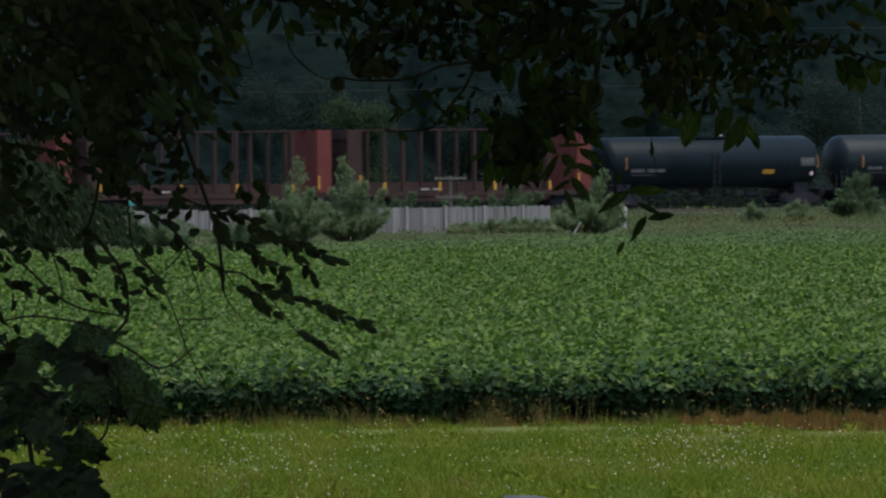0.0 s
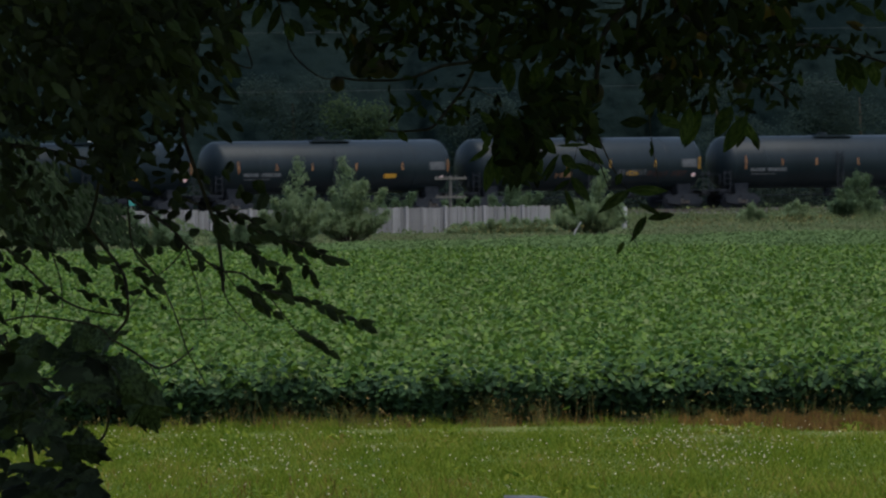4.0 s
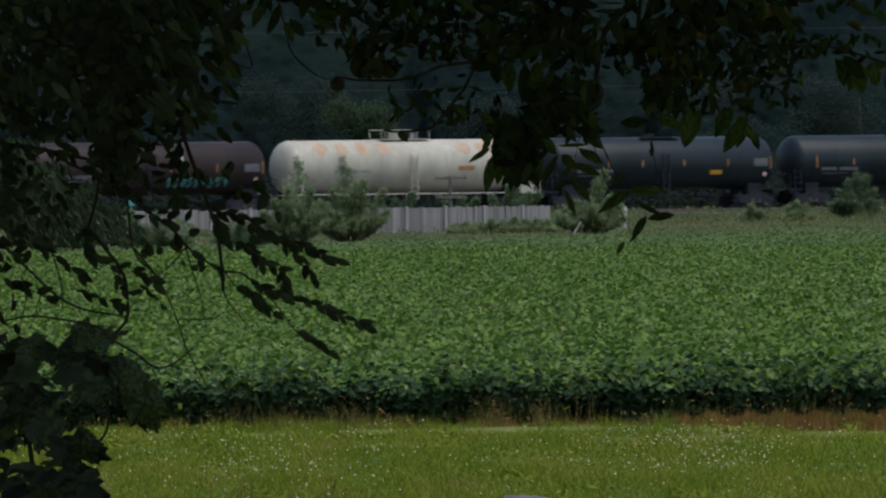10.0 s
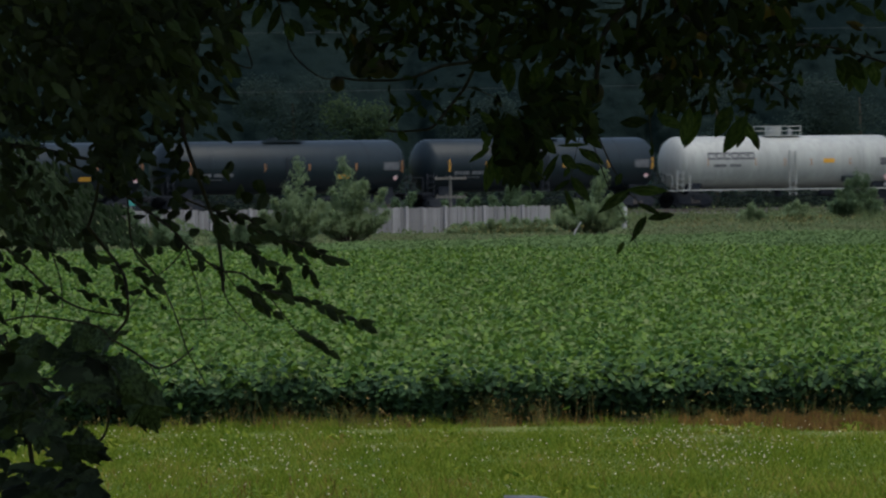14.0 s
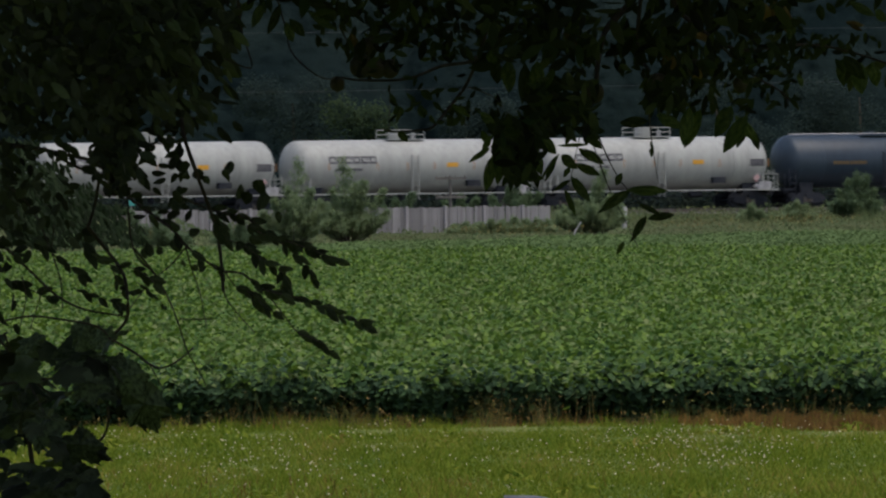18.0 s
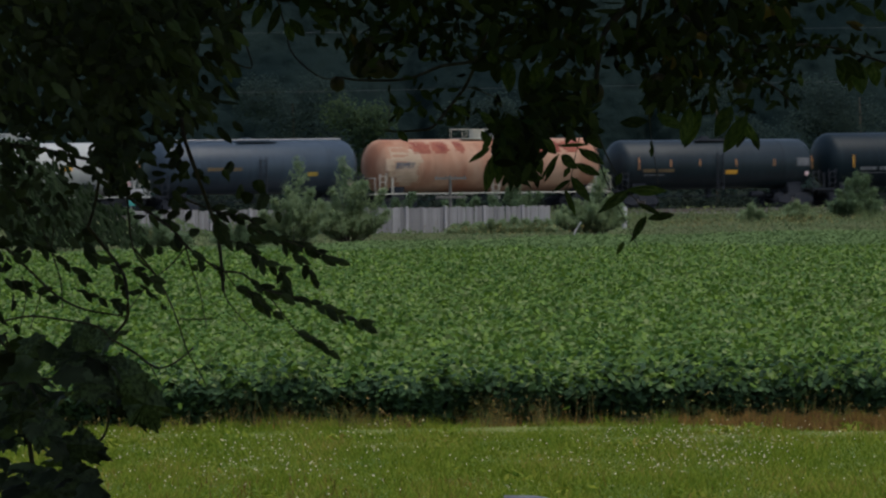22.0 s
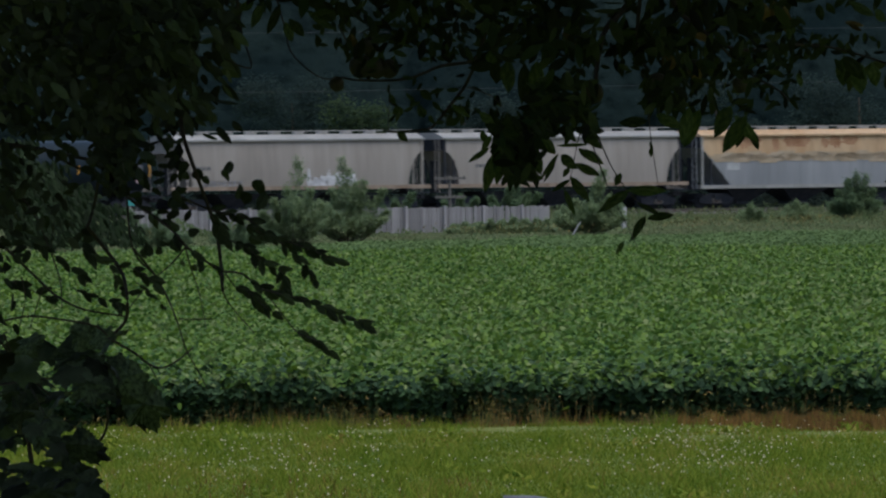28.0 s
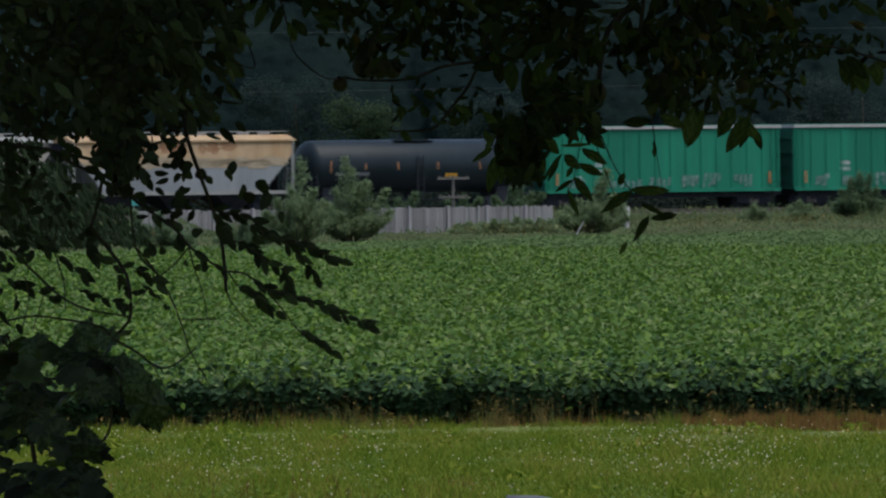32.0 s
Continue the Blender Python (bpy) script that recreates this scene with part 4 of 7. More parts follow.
def scrawl(x0, x1, z0, z1, R, zc, seed, count, lift=0.01):
    """Sprayed strokes side by side: leaning bars and hooks, no letters."""
    r = random.Random(seed)
    m = Mesh()
    for i in range(count):
        xa = x0 + (x1 - x0) * i / count
        xb = xa + (x1 - x0) / count * r.uniform(0.55, 0.9)
        for _ in range(5):
            za = r.uniform(z0, z1 - 0.12)
            zb = min(z1, za + r.uniform(0.12, (z1 - z0) * 0.8))
            a, b = sorted((r.uniform(xa, xb), r.uniform(xa, xb)))
            b = max(b, a + 0.1)
            ya, yb = [-(math.sqrt(max(0.0, R * R - (k - zc) ** 2)) + lift) if R else -(zc + lift) for k in (za, zb)]
            m.add([(a, ya, za), (b, ya, za), (b + 0.05, yb, zb), (a + 0.05, yb, zb)], [(0, 1, 2, 3)])
    return m


WHEEL = Mesh()
for a0, a1, rr in ((-0.06, 0.05, 0.42), (0.05, 0.09, 0.455)):
    WHEEL.rod((0, a0, 0), (0, a1, 0), rr, rr, 20)
WHEEL.rod((0, -0.1, 0), (0, 0.1, 0), 0.12, 0.12, 12)
WHEEL = WHEEL.data("wheel", M_UNDER)
AXLE = Mesh().rod((0, -0.95, 0), (0, 0.95, 0), 0.08, 0.08, 10).data("axle", M_UNDER)
FRAME = Mesh().prism([(-1.2, 0.35), (-0.95, 0.3), (-0.35, 0.22), (0.35, 0.22), (0.95, 0.3), (1.2, 0.35), (1.2, 0.62), (0.85, 0.66), (0.42, 0.86), (-0.42, 0.86), (-0.85, 0.66), (-1.2, 0.62)], -0.07, 0.07).data("side_frame", M_UNDER)
SPRINGS = Mesh()
for q in (-0.2, 0.0, 0.2):
    SPRINGS.rod((q, 0, 0.3), (q, 0, 0.6), 0.08, 0.08, 8)
SPRINGS = SPRINGS.data("springs", M_STEEL)
BOLSTER = Mesh().box((0, 0, 0.62), (0.4, 2.4, 0.28)).data("bolster", M_UNDER, False)
COUPLER = Mesh().box((0, 0, 0), (0.55, 0.14, 0.2)).box((0.3, 0.05, 0), (0.2, 0.3, 0.28)).data("coupler", M_UNDER, False)


def bogie(car, x):
    tr = part("bogie", BOLSTER, None, car, "two-axle steel truck", pose(x, 0, 0))
    for y in (-1.0, 1.0):
        part("side_frame", FRAME, None, tr, at=pose(0, y, 0))
        part("spring_nest", SPRINGS, None, tr, at=pose(0, y * 1.08, 0))
    for xx in (-0.88, 0.88):
        part("axle", AXLE, None, tr, at=pose(xx, 0, 0.43))
        for y, t in ((-0.76, 0), (0.76, 180)):
            part("wheel", WHEEL, None, tr, at=pose(xx, y, 0.43, 0, 0, t))
    return tr


def running_gear(car, L, inset=2.0):
    for sgn, t in ((-1, 180), (1, 0)):
        bogie(car, sgn * (L / 2 - inset))
        part("coupler", COUPLER, None, car, at=pose(sgn * (L / 2 - 0.35), 0, 0.86, 0, 0, t))


def ladder(car, x, y, z0, z1, width, material, rungs=None, axis="x", name="ladder"):
    m = Mesh()
    n = rungs or max(2, int((z1 - z0) / 0.42))
    for k in (-1, 1):
        q = k * width / 2
        m.box((x + q, y, (z0 + z1) / 2) if axis == "x" else (x, y + q, (z0 + z1) / 2), (0.05, 0.05, z1 - z0))
    for i in range(n):
        z = z0 + (z1 - z0) * (i + 0.5) / n
        m.box((x, y, z), (width, 0.03, 0.03) if axis == "x" else (0.03, width, 0.03))
    return part(name, m, material, car)


def dashes(car, L, R, zc, z, marks, material):
    for share, tall in marks:
        x = (share - 0.5) * L
        part("reflector", shell(x - 0.036, x + 0.036, z - tall / 2, z + tall / 2, R, zc, 0.012, 2), material, car, "upright reflective strip")


def letters(car, x0, x1, z, h, R, zc, n, material, name="stencil_bar"):
    w = (x1 - x0) / n
    for i in range(n):
        part(name, shell(x0 + i * w, x0 + (i + 0.86) * w, z - h / 2, z + h / 2, R, zc, 0.01, 2), material, car)


def tank_car(label, u0, u1, paint, style, top=4.12, low=1.12, seed=1):
    """A tank wagon between two coupling points of the train."""
    L = u1 - u0
    car = thing("tank_car", label, "railway wagon", group="wagons of the train")
    CARS.append((car, (u0 + u1) / 2))
    R, zc = (top - low) / 2, (top + low) / 2
    hl = L / 2 - 0.62                            # tip of the head
    head = R * 0.5
    rows = [(-hl + head * (1 - math.cos(b)), R * math.sin(b)) for b in [math.pi / 2 * i / 9 for i in range(1, 10)]]
    rows[0] = (rows[0][0], rows[0][1])
    rows = [(-hl, R * 0.05)] + rows
    cyl = [(-(hl - head) + 0.004, R), (-(hl - head) + 0.03, R + 0.012), ((hl - head) - 0.03, R + 0.012), ((hl - head) - 0.004, R)]
    tank = part("tank", Mesh().lathe_x(rows + cyl + [(-x, q) for x, q in reversed(rows)], zc, 48), paint, car)
    for x in (-0.30, 0.0, 0.30):
        part("weld_band", Mesh().lathe_x([(x * L - 0.05, R + 0.006), (x * L - 0.04, R + 0.017), (x * L + 0.04, R + 0.017), (x * L + 0.05, R + 0.006)], zc, 48), paint, car)
    R += 0.012
    for sgn in (-1, 1):
        xs = sgn * (L / 2 - 2.0)
        part("saddle", Mesh().prism([(xs - 0.4, 0.85), (xs + 0.4, 0.85), (xs + 0.5, 1.5), (xs - 0.5, 1.5)], -0.95, 0.95), M_UNDER, car)
        part("stub_sill", Mesh().box((sgn * (L / 2 - 1.55), 0, 0.92), (2.2, 0.5, 0.36)), M_UNDER, car)
    running_gear(car, L)
    part("bottom_valve", Mesh().rod((0, 0, 0.62), (0, 0, low + 0.1), 0.16, 0.24, 12), M_UNDER, car)
    part("brake_cylinder", Mesh().rod((2.6, -0.5, 0.8), (3.4, -0.5, 0.8), 0.17, 0.17, 12), M_UNDER, car)
    part("brake_rod", Mesh().rod((-L / 2 + 2.5, -0.35, 0.72), (L / 2 - 2.5, -0.35, 0.72), 0.03, 0.03, 6), M_UNDER, car)
    gear = M_WHITE if style == "white" else M_CREAM if style == "rusty" else M_UNDER
    ladder(car, -L / 2 + 0.75, -1.35, 0.9, 2.2, 0.42, gear, 4)
    ladder(car, L / 2 - 0.75, -1.35, 0.9, 2.2, 0.42, gear, 4)
    for sgn in (-1, 1):
        part("end_platform", Mesh().box((sgn * (L / 2 - 0.55), 0, 1.02), (0.75, 2.7, 0.06)), gear, car)
        part("end_handrail", Mesh().rod((sgn * (L / 2 - 0.25), -1.3, 1.0), (sgn * (L / 2 - 0.25), -1.3, 1.95), 0.03, 0.03, 6).rod((sgn * (L / 2 - 0.25), -1.3, 1.95), (sgn * (L / 2 - 0.25), 1.3, 1.95), 0.03, 0.03, 6).rod((sgn * (L / 2 - 0.25), 1.3, 1.0), (sgn * (L / 2 - 0.25), 1.3, 1.95), 0.03, 0.03, 6), gear, car)
    if style in ("white", "rusty"):
        for y in (-1.5, 1.5):
            part("running_board", Mesh().box((0, y, 1.05), (L - 0.9, 0.34, 0.07)), gear, car)
            for q in (-0.3, -0.1, 0.1, 0.3):
                part("bracket", Mesh().box((q * L, y * 0.85, 0.98), (0.08, 0.7, 0.1)), gear, car)
        ladder(car, 0.0, -R - 0.06, 0.7, 3.3, 0.44, gear, 8)
        wide = 1.22 if style == "white" else 1.6
        plat = part("top_platform", Mesh().box((0, 0, top + 0.03), (2 * wide + 0.06, 1.3, 0.06)), gear, car)
        for y in (-0.62, 0.62):
            m = Mesh()
            for x in ((-1.22, -0.42, 0.42, 1.22) if style == "white" else (-1.6, -0.55, 0.55, 1.6)):
                m.rod((x, y, top + 0.03), (x, y, top + 0.56), 0.026, 0.026, 6)
            for z in (0.3, 0.56) if style == "white" else (0.56,):
                m.rod((-wide, y, top + z), (wide, y, top + z), 0.026, 0.026, 6)
            part("guard_rail", m, gear, plat)
        part("dome_housing", Mesh().rod((-0.25, 0, top - 0.1), (-0.25, 0, top + 0.55), 0.45, 0.43, 20), gear, car)
        part("safety_valve", Mesh().rod((0.85, 0, top - 0.05), (0.85, 0, top + 0.4), 0.12, 0.12, 10), M_GUNMETAL, car)
        for x in (-0.42, 0.42):
            for z, h in ((1.1, 0.0),):
                part("brake_stand", Mesh().box((x * L, -1.45, 1.5), (0.09, 0.09, 0.95)), gear, car)
        part("brake_box", Mesh().box((L / 2 - 1.3, -1.42, 1.3), (0.9, 0.3, 0.42)).rod((L / 2 - 1.95, -1.42, 1.25), (L / 2 - 1.6, -1.42, 1.25), 0.1, 0.1, 8), M_CREAM if style == "rusty" else M_GUNMETAL, car)
    else:
        part("top_housing", Mesh().prism([(-1.1, top - 0.12), (1.1, top - 0.12), (1.0, top + 0.05), (-1.0, top + 0.05)], -0.55, 0.55), M_UNDER if top < 4 else paint, car, "flat fittings housing")
        part("manway", Mesh().rod((-0.3, 0, top), (-0.3, 0, top + 0.2), 0.3, 0.28, 14), M_UNDER if top < 4 else paint, car)
        part("top_walk", Mesh().box((0, -0.62, top - 0.05), (2.6, 0.3, 0.05)), M_UNDER if top < 4 else paint, car)
        ladder(car, -0.1, -R - 0.05, 1.0, 3.2, 0.4, M_UNDER, 6)
    return car, L, R, zc


BLACK_MARKS = ((0.115, 0.72), (0.262, 0.4), (0.4, 0.42), (0.57, 0.42), (0.75, 0.42), (0.927, 0.72))
SHORT_MARKS = ((0.115, 0.72), (0.51, 0.18), (0.927, 0.72))
LONG_MARKS = ((0.11, 0.72), (0.25, 0.42), (0.4, 0.5), (0.566, 0.5), (0.697, 0.5), (0.8, 0.45), (0.94, 0.85))


def black_tank(label, u0, u1, paint=M_BLACK, strip=M_AMBER, yellow=0.704, text=True, seed=1, ink=M_LETTER, marks=BLACK_MARKS, **kw):
    car, L, R, zc = tank_car(label, u0, u1, paint, "black", seed=seed, **kw)
    dashes(car, L, R, zc, 2.62, marks, strip)
    if text:
        letters(car, (0.135 - 0.5) * L, (0.195 - 0.5) * L, 2.2, 0.2, R, zc, 4, ink)
        letters(car, (0.205 - 0.5) * L, (0.28 - 0.5) * L, 2.2, 0.2, R, zc, 6, ink)
        letters(car, (0.14 - 0.5) * L, (0.24 - 0.5) * L, 1.95, 0.08, R, zc, 6, M_PANEL)
    part("data_panel", shell((0.857 - 0.5) * L, (0.915 - 0.5) * L, 2.4, 2.86, R, zc), M_PANEL, car, "pale grey data panel")
    if yellow:
        part("yellow_panel", shell((yellow - 0.5) * L - 0.4, (yellow - 0.5) * L + 0.4, 1.95, 2.2, R, zc), M_YELLOW, car, "small yellow notice panel")
    xh = -L / 2 + 0.62 + 0.155                   # small mark stencilled on the tank's end
    for i in range(4):
        part("end_stencil", Mesh().box((xh - 0.03 + 0.012 * abs(i - 1.5), -0.5 + 0.16 * i, 3.05), (0.03, 0.11, 0.17)), ink, car)
    m = Mesh()
    x = 0.9 * L - 0.5 * L
    m.add([(x - 0.15, -R - 0.02, 1.95), (x, -R + 0.02, 1.8), (x + 0.15, -R - 0.02, 1.95), (x, -R - 0.02, 2.1)], [(0, 1, 2, 3)])
    part("placard", m, M_PLACARD, car, "red and white diamond placard")
    return car, L, R, zc


def flat_car(label, u0, u1):
    """An empty centre-beam flat wagon with solid end bulkheads."""
    L = u1 - u0
    car = thing("flat_car", label, "railway wagon", group="wagons of the train")
    CARS.append((car, (u0 + u1) / 2))
    running_gear(car, L)
    e = L / 2 - 0.55
    part("deck", Mesh().prism([(-e, 0.95), (-e + 2.6, 0.95), (-e + 3.2, 0.6), (e - 3.2, 0.6), (e - 2.6, 0.95), (e, 0.95), (e, 1.18), (-e, 1.18)], -1.45, 1.45), M_REDDARK, car)
    part("side_sill", Mesh().box((0, -1.48, 1.05), (2 * e, 0.05, 0.28)), M_REDDARK, car)
    for sgn in (-1, 1):
        b = part("bulkhead", Mesh().prism([(sgn * (e - 0.95), 1.18), (sgn * e, 1.18), (sgn * e, 4.72), (sgn * (e - 0.95), 4.72)], -1.45, 1.45), M_RED if sgn > 0 else M_REDDARK, car, "solid end bulkhead")
        for z in (1.8, 2.6, 3.4, 4.2):
            part("bulkhead_rib", Mesh().box((sgn * (e + 0.02), 0, z), (0.08, 2.8, 0.12)), M_REDDARK, b)
        part("reflector", Mesh().box((sgn * (e - 0.85), -1.46, 1.75), (0.12, 0.02, 0.75)), M_YELLOW, car, "upright yellow strip")
    n = 11
    for i in range(n):
        x = -e + 2.2 + (2 * e - 4.4) * i / (n - 1)
        part("centre_post", Mesh().box((x, 0, 2.92), (0.1 if i % 2 else 0.16, 0.3, 3.5)), M_REDDARK, car)
    for i in range(4):
        x = -e + 2.46 + 3.75 * i
        part("side_stake", Mesh().box((x, -1.42, 2.9), (0.12, 0.1, 3.55)), M_REDDARK, car)
        part("reflector", Mesh().box((x, -1.49, 1.45), (0.16, 0.02, 0.5)), M_YELLOW, car, "upright yellow strip")
    part("top_chord", Mesh().box((0, 0, 4.68), (2 * e - 1.6, 0.4, 0.09)), M_REDDARK, car)
    part("mid_web", Mesh().box((0, 0, 1.45), (2 * e - 4, 0.08, 0.5)), M_REDDARK, car)
    part("white_strap", Mesh().box((-e + 5.2, -1.46, 1.3), (0.55, 0.03, 0.1)).box((-e + 6.0, -1.46, 1.3), (0.5, 0.03, 0.1)), M_POST, car)
    return car


def hopper_car(label, u0, u1, paint, upper=None, lean=True, dark_ends=True):
    """A covered hopper: smooth sides, ends cut back under a roof that oversails them."""
    L = u1 - u0
    car = thing("hopper_car", label, "railway wagon", group="wagons of the train")
    CARS.append((car, (u0 + u1) / 2))
    running_gear(car, L)
    e, W = L / 2 - 0.75, 1.55
    out = [(-e, 4.15), (-e, 3.45)]
    cut, foot = (0.97, 1.38) if lean else (1.75, 1.15)
    # end sheets, posts and braces take the near-black steel colour
    dark = M_UNDER if dark_ends else paint
    if lean:
        out += [(-e + cut * math.sin(b) ** 1.2, 3.45 - 2.05 * (1 - math.cos(b))) for b in [math.pi / 2 * i / 8 for i in range(1, 9)]]
    else:
        out += [(-e + 0.1, 3.4), (-e + 1.9, 1.4)]
    out += [(-e + cut + 0.15, foot)]
    out = out + [(-x, z) for x, z in reversed(out)]
    body = part("body", Mesh().prism(out, -W + 0.14, W - 0.14), paint, car)
    for sy in (-1, 1):                           # bulging side sheets
        rows = []
        for i in range(15):
            z = foot + (4.15 - foot) * i / 14
            q = max(0.0, min(1.0, (3.45 - z) / 2.05))
            x = e - (cut * math.sin(math.acos(1 - q)) ** 1.2 if lean else 1.9 * q) - (0.12 if z < 1.4 else 0)
            rows.append((x, sy * (W - 0.13 * ((z - 2.35) / 1.8) ** 2), z))
        part("side_sheet", Mesh().add([(s * x, y, z) for x, y, z in rows for s in (-1, 1)], [(2 * i, 2 * i + 1, 2 * i + 3, 2 * i + 2) for i in range(14)]), paint, car)
    if upper:
        band = Mesh()
        hs = [2.95 + 1.19 * i / 6 for i in range(7)]
        band.add([(s * (e - 0.05 - 1.9 * max(0, (3.45 - z) / 2.05)), -(W - 0.13 * ((z - 2.35) / 1.8) ** 2) - 0.012, z) for z in hs for s in (-1, 1)], [(2 * i, 2 * i + 1, 2 * i + 3, 2 * i + 2) for i in range(6)])
        part("upper_band", band, upper, body, "faded yellow upper side")
        for i in range(9):
            part("rust_streak", blotch(-e + 1.6 + i * (2 * e - 4.6) / 9 + 0.3 * math.sin(i * 2.3), 3.72 + 0.08 * (i % 3), 0.55 + 0.35 * (i % 3), 0.6 + 0.18 * (i % 2), 0, W + 0.006, 60 + i, bulge=0.13), M_STAIN, body, "brown rust streak")
        for i in range(12):
            part("fade_patch", blotch(-e + 1.5 + i * (2 * e - 3.0) / 11, 2.93 - 0.07 * math.sin(i * 2.7), 2.4, 0.55, 0, W + 0.012, 90 + i, bulge=0.13), M_TANPALE, body, "paint fading from yellow to grey")
    roof = part("roof", Mesh().add([(x, y, z) for x in (-e - 0.12, e + 0.12) for y, z in ((-W - 0.03, 4.12), (-W - 0.03, 4.22), (-0.75, 4.5), (0.75, 4.5), (W + 0.03, 4.22), (W + 0.03, 4.12))],
                                 [(0, 1, 7, 6), (1, 2, 8, 7), (2, 3, 9, 8), (3, 4, 10, 9), (4, 5, 11, 10), (5, 0, 6, 11), (0, 5, 4, 3, 2, 1), (6, 7, 8, 9, 10, 11)]), upper or M_HOPPERTOP, car)
    for y in (-0.62, 0.62):
        part("roof_walk", Mesh().box((0, y, 4.68), (2 * e + 0.3, 0.3, 0.05)), M_HOPPERTOP, roof)
    for i in range(10):
        x = -e + 1.0 + (2 * e - 2) * i / 9
        part("hatch", Mesh().rod((x, 0, 4.48), (x, 0, 4.66), 0.36, 0.34, 14), M_HOPPERTOP, roof)
    part("side_sill", Mesh().box((0, -W + 0.02, foot + 0.08), (2 * e + (1.0 if lean else 0.3), 0.14, 0.2)), M_SILL if not upper else M_HOPPERTOP, car, "pale rusty side sill")
    part("side_sill", Mesh().box((0, W - 0.02, foot + 0.08), (2 * e + 1.0, 0.14, 0.26)), M_HOPPER, car)
    for sgn in (-1, 1):
        part("end_sheet", Mesh().box((sgn * (e + 0.012), 0, 3.8), (0.02, 2 * W - 0.34, 0.66)), dark, car)
        for y in (-W + 0.06, W - 0.06):
            part("corner_post", Mesh().box((sgn * (e - 0.02), y, 2.7), (0.12, 0.1, 2.9)), M_HOPPERTOP if upper else dark, car)
            part("brace", Mesh().box((sgn * (e - 0.62), y, 2.1), (0.09, 0.08, 1.7)), dark, car)
        ladder(car, sgn * (e + 0.12), -0.9, 1.1, 4.1, 0.42, paint, 8, "y")
        part("end_platform", Mesh().box((sgn * (e + 0.05), 0, 1.1), (0.9, 2.9, 0.08)), M_UNDER, car)
        part("end_frame", Mesh().box((sgn * (e - 0.3), 0, 2.0), (0.12, 0.8, 1.8)), M_UNDER, car)
    for i in (-1, 0, 1):
        part("hopper_bay", Mesh().add([(i * 3.9 + sx * q, sy * w, z) for z, q, w in ((1.15, 1.6, 1.3), (0.35, 0.45, 0.6)) for sx, sy in ((-1, -1), (1, -1), (1, 1), (-1, 1))],
                                      [(0, 1, 2, 3), (7, 6, 5, 4), (0, 4, 5, 1), (1, 5, 6, 2), (2, 6, 7, 3), (3, 7, 4, 0)]), M_UNDER, car)
        part("outlet_gate", Mesh().box((i * 3.9, 0, 0.3), (1.1, 1.5, 0.14)), M_UNDER, car)
    return car, L, W, e


def box_car(label, u0, u1, seed):
    """A ribbed high-sided wagon with a pale top edge."""
    L = u1 - u0
    car = thing("box_car", label, "railway wagon", group="wagons of the train")
    CARS.append((car, (u0 + u1) / 2))
    running_gear(car, L)
    e, W = L / 2 - 0.5, 1.52
    part("body", Mesh().box((0, 0, 2.82), (2 * e, 2 * W, 3.5)), M_GREEN, car)
    for i in range(16):
        x = -e + 0.15 + (2 * e - 0.3) * i / 15
        part("rib", Mesh().prism([(x - 0.05, 1.07), (x + 0.05, 1.07), (x + 0.05, 4.5), (x - 0.05, 4.5)], -W - 0.07, -W), M_GREEN, car)
    part("top_edge", Mesh().box((0, 0, 4.68), (2 * e + 0.1, 2 * W + 0.3, 0.17)), M_POST, car, "weathered white top edge")
    part("roof", Mesh().prism([(-e, 4.74), (e, 4.74), (e, 4.8), (-e, 4.8)], -W, W), M_GREEN, car)
    part("side_sill", Mesh().box((0, -W - 0.06, 1.06), (2 * e, 0.1, 0.2)), M_GREEN, car)
    part("underframe", Mesh().box((0, 0, 0.85), (2 * e - 1, 2.2, 0.4)), M_UNDER, car)
    for sgn in (-1, 1):
        ladder(car, sgn * (e - 0.4), -W - 0.13, 1.1, 4.5, 0.4, M_GREEN, 9)
        part("reflector", Mesh().box((sgn * (e - 0.75), -W - 0.1, 1.75), (0.14, 0.02, 0.7)), M_AMBER, car, "upright amber strip")
        # ends get a darker green: the shade between wagons, put into the colour
        for z in (1.6, 2.4, 3.2, 4.0):
            part("end_rib", Mesh().box((sgn * (e + 0.03), 0, z), (0.1, 2.9, 0.16)), M_GREENSHADE, car)
        part("end_panel", Mesh().box((sgn * (e + 0.006), 0, 2.82), (0.03, 2 * W - 0.06, 3.4)), M_GREENSHADE, car, "end panel coloured dark for the shade between wagons")
    r = random.Random(seed)
    for i in range(7):
        x = -e + 1.6 + i * (2 * e - 3) / 7 + r.uniform(-0.3, 0.3)
        part("graffiti", scrawl(x, x + r.uniform(0.7, 1.7), 1.2, r.uniform(1.6, 2.1), 0, W + 0.06, seed * 10 + i, 4), M_SPRAYDULL, car, "faded pale sprayed scrawl")["kind"] = "stuff"
    for z in (2.55, 2.2):
        for i in range(4):
            part("stencil_bar", Mesh().box((-e + 3.3 + i * 0.17, -W - 0.02, z), (0.11, 0.01, 0.22)), M_SPRAY, car)
    part("white_patch", Mesh().box((-e + 2.3, -W - 0.015, 1.8), (0.28, 0.02, 0.26)), M_SPRAY, car)
    return car


def motions():
    """The whole train rolls by at one steady speed."""
    for car, u in CARS:
        rows = []
        for t in (0.0, 8.0, 16.0, 24.0, 32.0):
            q = along(u - SPEED * t, 0, RAIL)
            rows.append((t, pose(q.x, q.y, q.z, 0, 0, TURN)))
        walk(car, rows)


# ---- the wagons, in running order ----
flat_car("empty rust-brown centre-beam flat wagon on the track", -42.7, -25.3)
flat_car("empty rust-brown centre-beam flat wagon with a red bulkhead", -25.3, -7.88)
